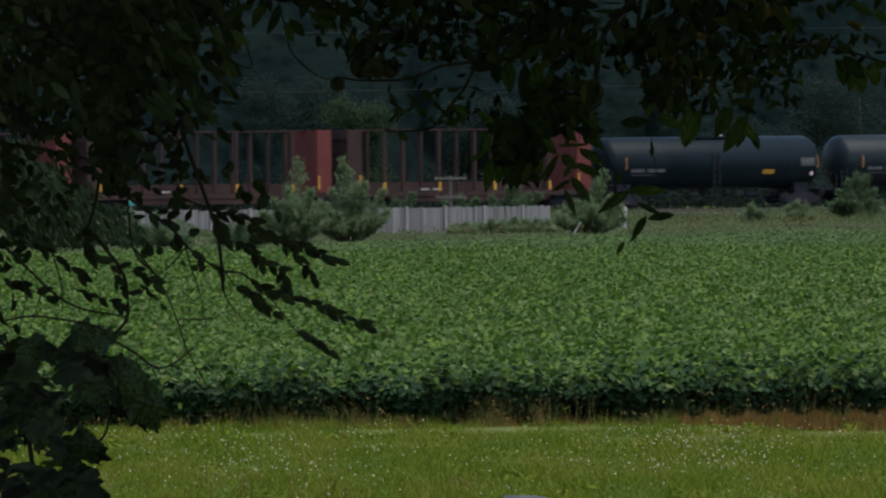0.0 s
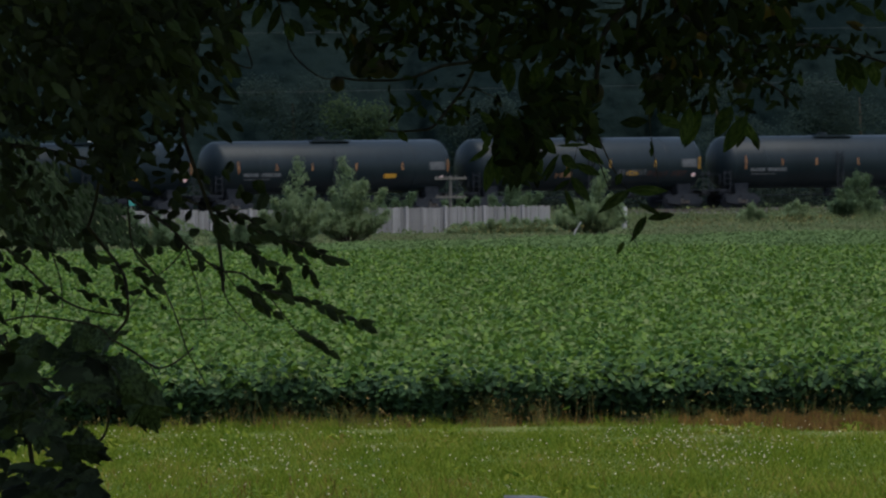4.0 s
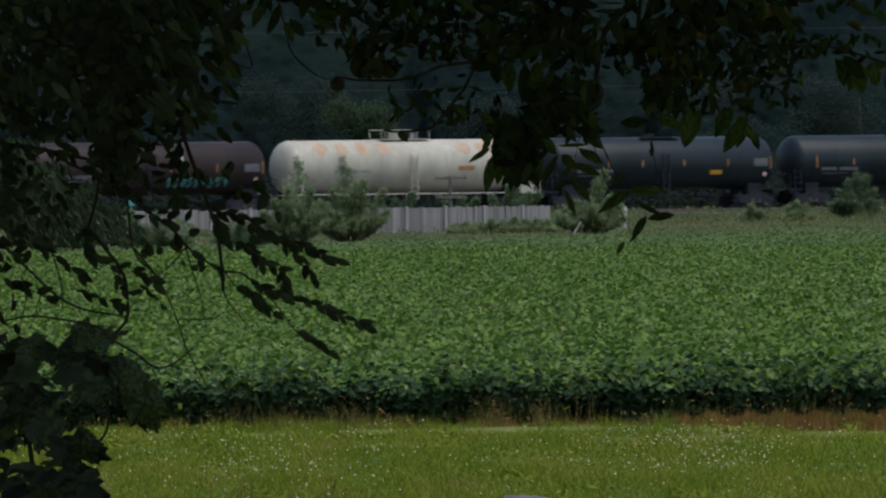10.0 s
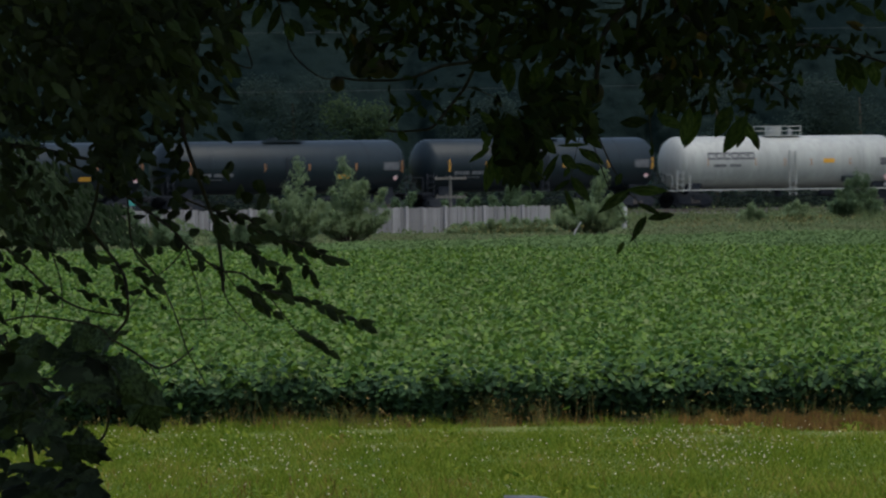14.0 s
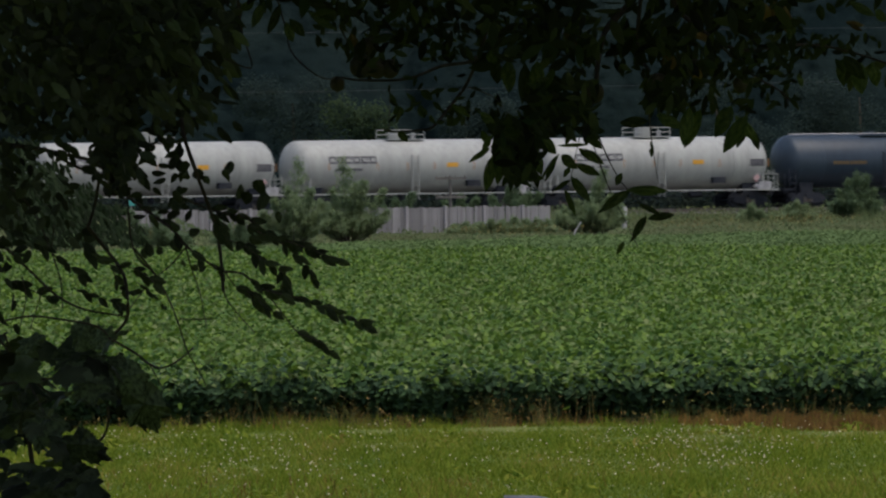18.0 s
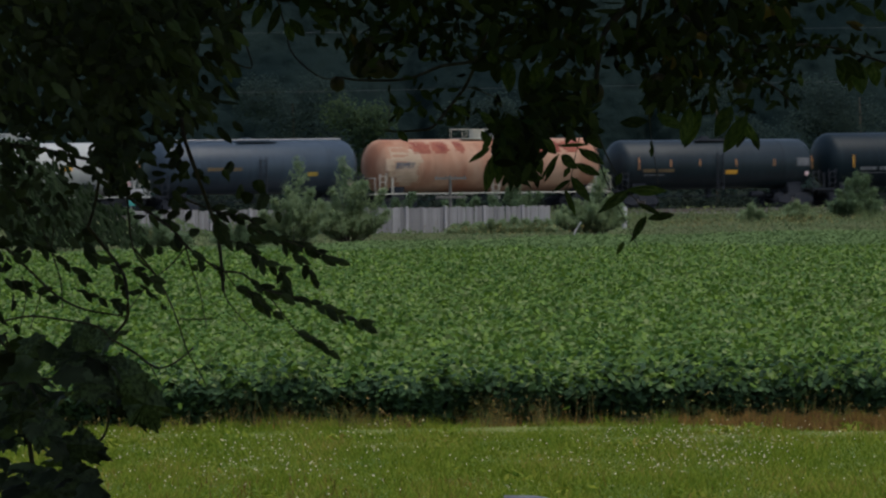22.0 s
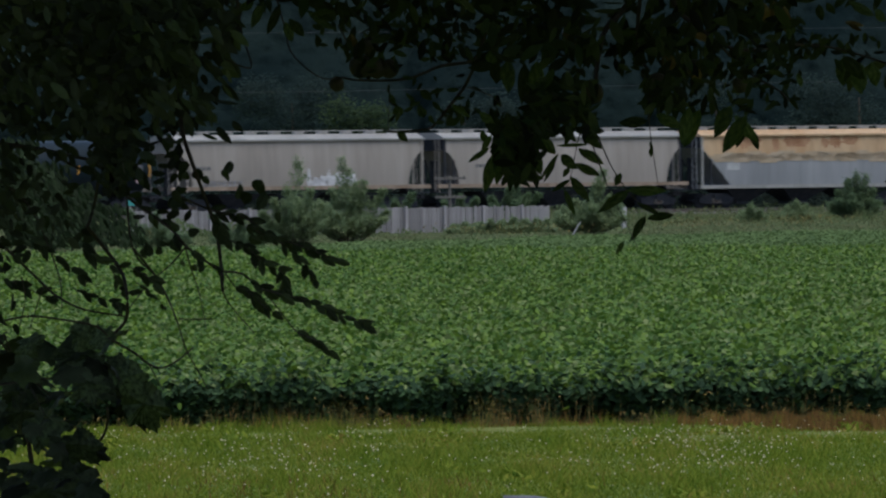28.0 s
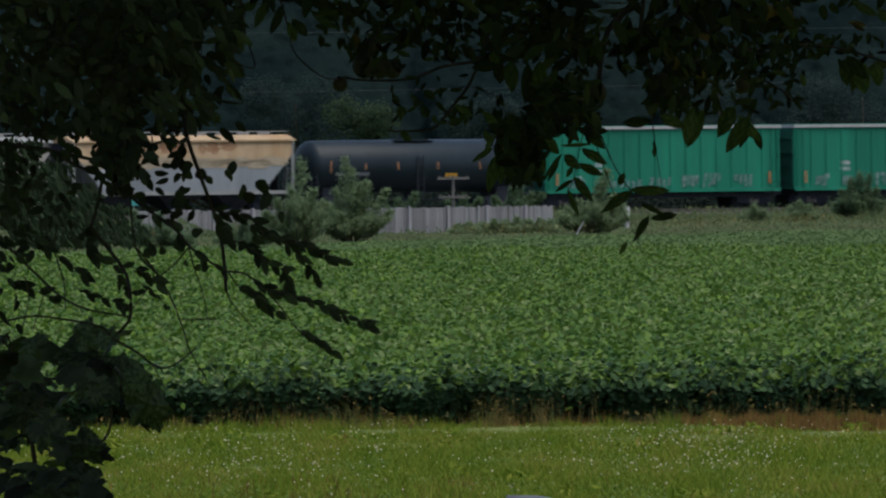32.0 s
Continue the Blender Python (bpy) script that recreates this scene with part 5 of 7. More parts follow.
flat_car("empty rust-brown centre-beam flat wagon with a red bulkhead", -7.88, 9.78)
_c, _L, _R, _z = black_tank("plain black tank wagon with small pale stencils", 9.78, 26.07, yellow=0.72, marks=SHORT_MARKS)
part("vent_cap", Mesh().rod((0.06 * _L, -0.3, 4.1), (0.06 * _L, -0.3, 4.28), 0.12, 0.09, 10), M_SPRAYWHITE, _c, "small white vent cap")
black_tank("black tank wagon with amber reflective strips", 26.07, 43.44, M_BLACK2)
_c, _L, _R, _z = black_tank("black tank wagon with sprayed marks low on its side", 43.44, 60.70, M_BLACK2, M_YELLOW, 0.66)
part("graffiti", scrawl(-0.145 * _L, -0.08 * _L, 1.85, 2.15, _R, _z, 31, 4), M_STAIN, _c, "faded orange sprayed mark")
part("graffiti", scrawl(0.1 * _L, 0.22 * _L, 1.95, 2.3, _R, _z, 32, 7), M_PANEL, _c, "grey sprayed scrawl")
part("graffiti", scrawl(0.22 * _L, 0.38 * _L, 1.85, 2.2, _R, _z, 33, 7), M_REDDARK, _c, "dull red sprayed scrawl")
_c, _L, _R, _z = black_tank("faded black tank wagon with a yellow notice panel", 60.70, 77.87, M_BLACK2, yellow=0.724)
_c, _L, _R, _z = black_tank("rust-brown tank wagon with teal and white graffiti", 77.87, 95.07, M_BROWN, yellow=0)
part("graffiti", scrawl(0.075 * _L, 0.125 * _L, 2.35, 3.3, _R, _z, 6, 3, 0.012), M_SPRAY, _c, "white sprayed strokes")
part("graffiti", blotch(0.1 * _L, 3.0, 0.75, 0.8, _R, _z, 5), M_GUNMETAL, _c, "white splash of paint")
part("graffiti", scrawl(0.06 * _L, 0.30 * _L, 1.45, 2.1, _R, _z, 8, 9), M_TEAL, _c, "teal sprayed scrawl")
part("graffiti", scrawl(-0.36 * _L, -0.02 * _L, 1.55, 2.25, _R, _z, 9, 12), M_PANEL, _c, "pale sprayed scrawl")
_c, _L, _R, _z = tank_car("dirty cream tank wagon with rust along its top", 95.07, 112.94, M_CREAM, "rusty")
for _i, _x in enumerate((-0.34, -0.26, -0.18, -0.1, 0.2, 0.28, 0.34)):
    part("rust_patch", blotch(_x * _L, 3.65, 1.0, 0.75, _R, _z, 20 + _i, 0.01), M_RUSTPALE, _c, "washed-out rust patch")
part("orange_panel", shell(0.17 * _L, 0.23 * _L, 2.35, 2.6, _R, _z), M_AMBER, _c, "orange notice panel")
letters(_c, -0.3 * _L, -0.16 * _L, 2.35, 0.14, _R, _z, 8, M_GUNMETAL)
black_tank("plain black tank wagon with an orange notice panel", 112.94, 129.75, M_BLACK2)
black_tank("black tank wagon with amber reflective strips", 129.75, 147.24, M_BLACK2)
black_tank("black tank wagon with yellow reflective strips", 147.24, 164.32, M_BLACK2, M_YELLOW, yellow=0)


def white_tank(u0, u1):
    car, L, R, zc = tank_car("clean white tank wagon with dark block lettering", u0, u1, M_WHITE, "white")
    for i in range(6):                           # the owner's mark, as plain hollow blocks
        x0, w = -0.345 * L + i * 0.0325 * L, 0.0285 * L
        m = shell(x0, x0 + w, 3.1, 3.21, R, zc, 0.01, 2)
        for q in (shell(x0, x0 + w, 2.79, 2.9, R, zc, 0.01, 2), shell(x0, x0 + 0.12, 2.79, 3.21, R, zc, 0.013, 4), shell(x0 + w - 0.1, x0 + w, 2.79 if i % 2 else 2.98, 3.21, R, zc, 0.013, 4)):
            m.add(q.v, q.f)
        part("logo_block", m, M_DARKLETTER, car)
    letters(car, -0.32 * L, -0.27 * L, 2.45, 0.16, R, zc, 4, M_DARKLETTER)
    letters(car, -0.255 * L, -0.21 * L, 2.45, 0.16, R, zc, 4, M_DARKLETTER)
    part("yellow_panel", shell(0.13 * L, 0.175 * L, 2.55, 2.8, R, zc), M_YELLOW, car, "yellow notice panel")
    part("data_panel", shell(0.365 * L, 0.425 * L, 2.4, 2.82, R, zc), M_DARKLETTER, car, "dark grey data panel")
    part("valve_box", Mesh().box((0.24 * L, -R * 0.9, 1.62), (0.85, 0.3, 0.34)), M_UNDER, car)
    for x in (-0.345, -0.15, -0.03, 0.08, 0.24, 0.44):
        part("reflector", shell(x * L - 0.03, x * L + 0.03, 2.4, 2.85, R, zc, 0.012, 2), M_AMBER, car)
    part("placard", Mesh().add([(0.385 * L, -R * 0.86, 1.75), (0.4 * L, -R * 0.8, 1.5), (0.415 * L, -R * 0.86, 1.75), (0.4 * L, -R * 0.92, 2.0)], [(0, 1, 2, 3)]), M_PLACARD, car, "red and white diamond placard")


white_tank(164.32, 181.21)
white_tank(181.21, 197.98)
white_tank(197.98, 214.88)
_c, _L, _R, _z = tank_car("slate-grey tank wagon with a top walkway", 214.88, 229.53, M_GREYTANK, "black", top=4.14)
letters(_c, -0.26 * _L, -0.1 * _L, 2.55, 0.2, _R, _z, 8, M_OLDINK)
part("yellow_panel", shell(0.2 * _L, 0.245 * _L, 2.1, 2.35, _R, _z), M_DULLYELLOW, _c, "small yellow notice panel")
part("data_panel", shell(0.36 * _L, 0.385 * _L, 2.55, 2.75, _R, _z), M_LETTER, _c, "small pale data mark")
part("placard", Mesh().add([(0.385 * _L, -_R * 0.86, 1.72), (0.4 * _L, -_R * 0.8, 1.5), (0.415 * _L, -_R * 0.86, 1.72), (0.4 * _L, -_R * 0.92, 1.94)], [(0, 1, 2, 3)]), M_PLACARD, _c, "red and white diamond placard")
part("top_pipe", Mesh().rod((-0.42 * _L, -0.35, 4.2), (0.4 * _L, -0.35, 4.2), 0.05, 0.05, 8), M_GUNMETAL, _c)
_c, _L, _R, _z = tank_car("rust-washed orange tank wagon with dark red streaks", 229.53, 246.06, M_ORANGE, "rusty")
for _i, (_x, _zz, _w, _h) in enumerate(((-0.385, 2.7, 2.0, 2.0), (-0.36, 2.1, 1.6, 1.2), (-0.33, 3.0, 1.2, 1.2))):
    part("pale_patch", blotch(_x * _L, _zz, _w, _h, _R, _z, 48 + _i, 0.006 + 0.002 * _i), M_CREAMDULL, _c, "worn pale paint patch")
part("graffiti", scrawl(-0.41 * _L, -0.33 * _L, 2.45, 2.85, _R, _z, 52, 5, 0.016), M_DARKLETTER, _c, "dark sprayed scrawl")
for _i, (_x, _w) in enumerate(((-0.29, 1.5), (-0.21, 1.2), (-0.13, 0.8), (0.2, 1.0), (0.26, 1.1), (0.33, 1.4))):
    part("rust_patch", blotch(_x * _L, 3.72, _w, 0.8, _R, _z, 40 + _i, 0.01), M_RUST, _c, "dark red rust patch")
part("yellow_panel", shell(0.11 * _L, 0.16 * _L, 2.4, 2.65, _R, _z), M_YELLOW, _c, "yellow notice panel")
black_tank("short black tank wagon with orange stencils", 246.06, 260.8, M_BLACK2, M_AMBER, yellow=0.55, top=3.95, ink=M_OLDINK)
black_tank("long plain black tank wagon with yellow strips", 260.42, 279.84, M_BLACK, M_YELLOW, yellow=0, top=4.25, marks=LONG_MARKS)
_c, _L, _W, _e = hopper_car("pale grey covered hopper wagon with white graffiti", 279.84, 297.80, M_HOPPER, dark_ends=False)
for _i, (_x, _w, _h) in enumerate(((2.05, 0.22, 1.0), (2.5, 0.5, 0.5), (3.1, 0.55, 0.62), (3.5, 0.2, 0.98), (3.95, 0.75, 0.8), (4.6, 0.7, 0.78), (5.2, 0.6, 0.74))):
    part("graffiti", blotch(0.93 * _x - 1.4, 1.42 + _h / 2, _w * 1.18, _h * 1.2, 0, _W, 130 + _i, 0.01, bulge=0.13), M_SPRAYWHITE, _c, "white sprayed block shape")
part("graffiti", scrawl(0.46, 3.7, 1.46, 2.15, 0, _W + 0.005, 12, 9), M_SPRAYWHITE, _c, "white sprayed scrawl")
part("graffiti", scrawl(-6.65, -3.95, 1.5, 1.9, 0, _W + 0.005, 15, 8), M_GUNMETAL, _c, "faded grey sprayed scrawl")
for _i in range(5):
    part("stencil_bar", Mesh().box((-6.95 + _i * 0.2, -_W - 0.008, 2.6), (0.13, 0.01, 0.2)), M_PANEL, _c)
_c, _L, _W, _e = hopper_car("pale grey covered hopper wagon with a rusty sill", 297.80, 315.45, M_HOPPER)
for _i in range(5):
    part("stencil_bar", Mesh().box((-5.9 + _i * 0.2, -_W - 0.008, 2.6), (0.13, 0.01, 0.2)), M_PANEL, _c)
_c, _L, _W, _e = hopper_car("blue-grey covered hopper wagon with a rusted yellow top", 315.45, 331.60, M_HOPPERGREY, M_TAN, False)
part("data_panel", Mesh().box((-5.2, -_W - 0.008, 2.4), (0.9, 0.01, 0.4)), M_SPRAY, _c)
black_tank("black tank wagon with a brown data panel", 331.60, 347.44, M_BLACK2, M_AMBER, yellow=0.63)
box_car("bright green ribbed high-sided wagon with sprayed marks", 347.44, 364.60, 3)
box_car("bright green ribbed high-sided wagon with sprayed marks", 364.60, 381.80, 4)
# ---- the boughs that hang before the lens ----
# leaf colours darkened and spread wide to carry the boughs' shade and sheen
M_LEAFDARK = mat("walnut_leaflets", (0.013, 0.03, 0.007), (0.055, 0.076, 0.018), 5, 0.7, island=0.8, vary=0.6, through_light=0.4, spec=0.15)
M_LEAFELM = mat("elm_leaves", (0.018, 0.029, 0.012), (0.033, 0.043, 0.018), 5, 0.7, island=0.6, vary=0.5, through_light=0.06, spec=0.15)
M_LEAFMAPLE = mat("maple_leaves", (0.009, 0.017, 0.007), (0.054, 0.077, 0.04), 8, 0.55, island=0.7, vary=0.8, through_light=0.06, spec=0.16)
M_HUSK = mat("walnut_husk", (0.018, 0.021, 0.009), (0.034, 0.028, 0.012), 30, 0.7, bump=0.3)
M_TWIG = mat("twig_bark", (0.022, 0.017, 0.014), (0.04, 0.032, 0.026), 20, 0.9, bump=0.5)
NEAR = 48.6                                     # how far off the boughs hang


def leaf_shape(sides, curl, fold):
    """Half-widths along a unit midrib make a folded, drooping blade."""
    n = len(sides)
    v, f = [], []
    for i, w in enumerate(sides):
        t = i / (n - 1)
        z = -curl * t * t
        v += [(t, w, z - fold * w), (t, 0, z), (t, -w, z - fold * w)]
    for i in range(n - 1):
        a, b = 3 * i, 3 * i + 3
        f += [(a, a + 1, b + 1, b), (a + 1, a + 2, b + 2, b + 1)]
    return np.array(v, float), np.array(f)


LANCE = leaf_shape((0.04, 0.34, 0.47, 0.5, 0.44, 0.28, 0.02), 0.18, 0.25)
OVAL = leaf_shape((0.06, 0.36, 0.52, 0.5, 0.6, 0.53, 0.58, 0.46, 0.46, 0.28, 0.2, 0.03), 0.25, 0.35)


def maple_shape():
    """A palmate blade: five pointed, toothed lobes round the stalk, each folded along its rib."""
    edge = []
    for i in range(73):
        a = radians(-150 + 300 * i / 72)
        lobe = 0.0
        for at, size, wide in ((0, 0.72, 24), (55, 0.64, 22), (-55, 0.64, 22), (112, 0.42, 24), (-112, 0.42, 24)):
            q = abs(math.degrees(a) - at) / wide
            lobe = max(lobe, size * (0.64 + 0.36 * max(0.0, 1 - q) ** 0.9))
        lobe = max(lobe, 0.3) * (1 + (0.06, -0.05, 0.0)[i % 3])
        edge.append((0.28 + lobe * math.cos(a), lobe * math.sin(a), -0.5 * lobe * lobe + 0.05 * math.cos(5.5 * a)))
    edge.append((0.0, 0.0, 0.0))
    n = len(edge)
    return np.array([(0.28, 0.0, 0.03)] + edge), np.array([(0, 1 + i, 1 + (i + 1) % n) for i in range(n)])


LOBED = maple_shape()
KINDS = {}
frng = np.random.default_rng(5)


def leaf_basis(d, roll, face=(0.0, -1.0, 0.25)):
    """Axes of a blade that points along d and shows its face towards the house, turned by roll."""
    d = d / np.linalg.norm(d, axis=-1, keepdims=True)
    s = np.cross(np.asarray(face), d)
    s /= np.linalg.norm(s, axis=-1, keepdims=True)
    n = np.cross(d, s)
    c, k = np.cos(roll)[..., None], np.sin(roll)[..., None]
    return d, s * c + n * k, n * c - s * k


def fill(tree, kind, xr, zr, n, size, lean, spread, depth, back, w):
    """Leaves strewn through a part of the crown; lean: degrees off plumb, to the tip's side."""
    shape, faces = kind
    c = np.column_stack([frng.uniform(*xr, n), NEAR + back + frng.uniform(-depth, depth, n), frng.uniform(*zr, n)])
    a = np.radians(frng.normal(lean, spread, n))
    d = np.column_stack([np.sin(a), frng.normal(0, 0.35, n), -np.cos(a)])
    if kind is LOBED:                            # broad blades held level, tips nodding outwards
        turn = frng.uniform(0, 2 * np.pi, n)
        d = np.column_stack([np.cos(turn), np.sin(turn) - 0.35, frng.normal(-0.4, 0.25, n)])
        d, s, nn = leaf_basis(d, np.radians(frng.normal(0, 22, n)), np.column_stack([frng.normal(0, 0.2, n), frng.uniform(-0.75, -0.15, n), np.ones(n)]))
    else:
        d, s, nn = leaf_basis(d, np.radians(frng.normal(0, 32, n)))
    le = (size * frng.uniform(0.7, 1.25, n))[:, None, None]
    p = c[:, None, :] + le * (shape[None, :, :1] - 0.5) * d[:, None, :] + le * w * shape[None, :, 1:2] * s[:, None, :] + le * w * shape[None, :, 2:] * nn[:, None, :]
    KINDS.setdefault((tree.name, id(kind)), [tree, kind, []])[2].append(p.reshape(-1, 3))


def close_fills():
    for tree, kind, bunch in KINDS.values():
        v = np.concatenate(bunch)
        m = len(kind[0])
        k = len(v) // m
        f = (kind[1][None] + m * np.arange(k)[:, None, None]).reshape(-1, kind[1].shape[1])
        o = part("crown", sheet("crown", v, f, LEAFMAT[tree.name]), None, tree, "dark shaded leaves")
        o["kind"] = "stuff"


LEAFMESH = {}


def one_leaf(tree, kind, a, b, width, dy=None, tilt=None):
    """A single leaf from its stalk a to its tip b."""
    form = int(frng.integers(0, 5))
    key = (tree.name, id(kind), form)
    if key not in LEAFMESH:
        me = bpy.data.meshes.new("leaf")
        bend, twist, wave = ((0.0, 0.0, 0.0), (0.35, 0.5, 0.08), (-0.2, -0.6, 0.05), (0.5, 0.2, 0.12), (0.1, 0.9, 0.06))[form]
        shaped = []
        for px, py, pz in kind[0]:               # curled, twisted and rippled a little, each form its own way
            c, k = math.cos(twist * (px - 0.3)), math.sin(twist * (px - 0.3))
            pz += wave * math.sin(px * 9 + form) * min(1.0, abs(py) * 3)
            shaped.append((px, py * c - pz * k + 0.25 * bend * px * px, pz * c + py * k - bend * px * px))
        me.from_pydata(shaped, [], [tuple(int(i) for i in q) for q in kind[1]])
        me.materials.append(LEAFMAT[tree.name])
        LEAFMESH[key] = me
    d = np.array([b[0] - a[0], frng.normal(0, 0.02), b[1] - a[1]])
    L = float(np.linalg.norm(d))
    d, s, n = leaf_basis(d[None], np.radians(np.array([frng.normal(0, 15) if tilt is None else tilt])))
    y = NEAR + frng.uniform(-0.5, 0.3) if dy is None else dy
    m = Matrix.Identity(4)
    for i in range(3):
        m[i][0], m[i][1], m[i][2] = d[0][i] * L, s[0][i] * width, n[0][i] * width
    m.translation = (a[0], y, a[1])
    o = new("leaf", LEAFMESH[key])
    o.parent = tree
    o.matrix_basis = m
    return o


def twig(tree, pts, r0, r1, kind=None, gap=0.04, size=0.06, start=0.0, w=0.42, lean=25, depth=0.0):
    """A bough through (side, height) points, gently bent in depth, with leaves set alternately along it."""
    y0 = NEAR + depth + frng.uniform(-0.25, 0.25)
    line = [Vector((x, y0 + 0.12 * math.sin(i * 1.3), z)) for i, (x, z) in enumerate(pts)]
    fine = []
    for i in range(len(line) - 1):
        p0, p1, p2, p3 = line[max(i - 1, 0)], line[i], line[i + 1], line[min(i + 2, len(line) - 1)]
        for t in (0, 0.25, 0.5, 0.75):
            fine.append(0.5 * (2 * p1 + (p2 - p0) * t + (2 * p0 - 5 * p1 + 4 * p2 - p3) * t * t + (3 * p1 - p0 - 3 * p2 + p3) * t ** 3))
    fine.append(line[-1])
    part("branch", Mesh().tube(fine, r0, r1, 6), M_TWIG, tree)
    if kind is None:
        return
    run, side, total = 0.0, 1, sum((fine[i + 1] - fine[i]).length for i in range(len(fine) - 1))
    nxt = total * start
    for i in range(len(fine) - 1):
        run += (fine[i + 1] - fine[i]).length
        while run >= nxt:
            d = (fine[i + 1] - fine[i])
            a = math.atan2(d.z, d.x) + side * radians(lean * frng.uniform(0.5, 1.4)) - radians(6)
            L = size * frng.uniform(0.75, 1.2)
            p = fine[i]
            one_leaf(tree, kind, (p.x, p.z), (p.x + L * math.cos(a), p.z + L * math.sin(a)), L * w, p.y + frng.uniform(-0.05, 0.05))
            side, nxt = -side, nxt + gap * frng.uniform(0.8, 1.25)
    one_leaf(tree, kind, (fine[-2].x, fine[-2].z), (fine[-1].x + size * 0.8 * (fine[-1].x - fine[-2].x) / max(1e-6, (fine[-1] - fine[-2]).length), fine[-1].z + size * 0.8 * (fine[-1].z - fine[-2].z) / max(1e-6, (fine[-1] - fine[-2]).length)), size * w, fine[-1].y)


M_LEAFTURNED = mat("yellowing_leaflets", (0.06, 0.058, 0.014), (0.08, 0.045, 0.014), 5, 0.7, vary=0.5, through_light=0.2, spec=0.1)
TURNED = []


def turned(o):
    """A leaf gone yellow early."""
    if not TURNED:
        TURNED.append(o.data.copy())
        TURNED[0].materials.clear()
        TURNED[0].materials.append(M_LEAFTURNED)
    o.data = TURNED[0]
    o["label"] = "yellowing leaf"
    return o


def walnut_fruit(c, r):
    m = Mesh()
    vs, fs = [], []
    for j in range(9):
        e = -math.pi / 2 + math.pi * j / 8
        for i in range(14):
            a = 6.2832 * i / 14
            q = r * (1 + 0.05 * noise.noise(Vector((math.cos(a) * 2 + c[0] * 9, math.sin(a) * 2, e * 1.5))))
            vs.append((q * math.cos(e) * math.cos(a), q * math.cos(e) * math.sin(a), 1.04 * q * math.sin(e)))
    fs = [(j * 14 + i, j * 14 + (i + 1) % 14, (j + 1) * 14 + (i + 1) % 14, (j + 1) * 14 + i) for j in range(8) for i in range(14)]
    part("nut", m.add(vs, fs), M_HUSK, walnut, "round ripening walnut husk", pose(c[0], NEAR - 0.05, c[1]))


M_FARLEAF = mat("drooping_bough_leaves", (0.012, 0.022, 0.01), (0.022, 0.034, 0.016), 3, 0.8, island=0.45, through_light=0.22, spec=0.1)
willow = thing("willow_tree", "soft green drooping tree beyond the near boughs", "tree")
elm = thing("elm_tree", "dark shaded broadleaf tree with long drooping leafy twigs", "tree")
maple = thing("maple_sapling", "dark shaded maple sapling with broad lobed leaves", "tree")
walnut = thing("walnut_tree", "dark shaded walnut tree with hanging leaflets and nuts", "tree")
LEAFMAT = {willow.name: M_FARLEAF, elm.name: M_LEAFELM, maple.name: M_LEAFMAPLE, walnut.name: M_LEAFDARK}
part("trunk", Mesh().tube([(-2.3, 49.2, -0.2), (-2.25, 49.1, 2.5), (-2.1, 49.0, 5.0), (-2.2, 49.2, 8.0), (-2.0, 49.4, 11.0)], 0.22, 0.1, 12), M_BARK, elm)
part("limb", Mesh().tube([(-2.15, 49.0, 5.6), (-1.4, 48.8, 5.65), (-0.7, 48.6, 5.55), (-0.4, 48.6, 5.45)], 0.07, 0.025, 8), M_BARK, elm)
part("dead_limb", Mesh().tube([(-0.9, 48.7, 5.6), (-0.9, 48.65, 5.25), (-0.89, 48.6, 5.0), (-0.88, 48.6, 4.85), (-0.885, 48.6, 4.745)], 0.05, 0.022, 8), M_TWIG, elm, "broken limb hanging among the leaves")
part("limb", Mesh().tube([(-2.1, 49.0, 4.4), (-1.7, 48.8, 4.75), (-1.37, 48.6, 4.9)], 0.04, 0.012, 8), M_BARK, elm)
part("trunk", Mesh().tube([(-3.6, 80, -0.2), (-3.5, 80, 2.5), (-3.3, 80.1, 5.5), (-3.1, 80, 8.0)], 0.2, 0.06, 10), M_BARK, willow)
part("limb", Mesh().tube([(-3.35, 80, 5.6), (-2.6, 80, 5.75), (-2.2, 80, 5.7)], 0.06, 0.02, 8), M_BARK, willow)
part("trunk", Mesh().tube([(2.9, 49.4, -0.2), (2.85, 49.3, 2.5), (2.7, 49.2, 5.6), (2.6, 49.3, 8.0), (2.8, 49.5, 12.0)], 0.26, 0.12, 12), M_BARK, walnut)
part("limb", Mesh().tube([(2.7, 49.2, 5.9), (1.8, 48.8, 5.75), (0.9, 48.6, 5.6), (0.1, 48.6, 5.55), (-0.5, 48.6, 5.45)], 0.09, 0.02, 8), M_BARK, walnut)
part("trunk", Mesh().tube([(-1.55, 48.4, -0.1), (-1.45, 48.5, 1.8), (-1.25, 48.6, 3.2), (-1.13, 48.6, 3.62)], 0.05, 0.02, 8), M_BARK, maple)

# the elm-like tree on one side
twig(elm, [(-1.370, 4.919), (-1.188, 4.887), (-1.082, 4.871), (-0.922, 4.836)], 0.0091, 0.0046)
twig(elm, [(-1.074, 4.875), (-1.006, 4.832), (-0.923, 4.793)], 0.0046, 0.0038)
twig(elm, [(-0.922, 4.831), (-0.863, 4.755), (-0.795, 4.701), (-0.727, 4.654), (-0.689, 4.608), (-0.622, 4.555), (-0.591, 4.539)], 0.0053, 0.0030, OVAL, 0.064, 0.045, 0.30, w=0.42, lean=25)
twig(elm, [(-0.727, 5.361), (-0.715, 5.087), (-0.704, 4.981), (-0.694, 4.905), (-0.664, 4.813), (-0.628, 4.706), (-0.610, 4.646), (-0.599, 4.569), (-0.592, 4.486)], 0.0068, 0.0046)
twig(elm, [(-0.592, 4.486), (-0.577, 4.448), (-0.510, 4.371)], 0.0024, 0.0012)
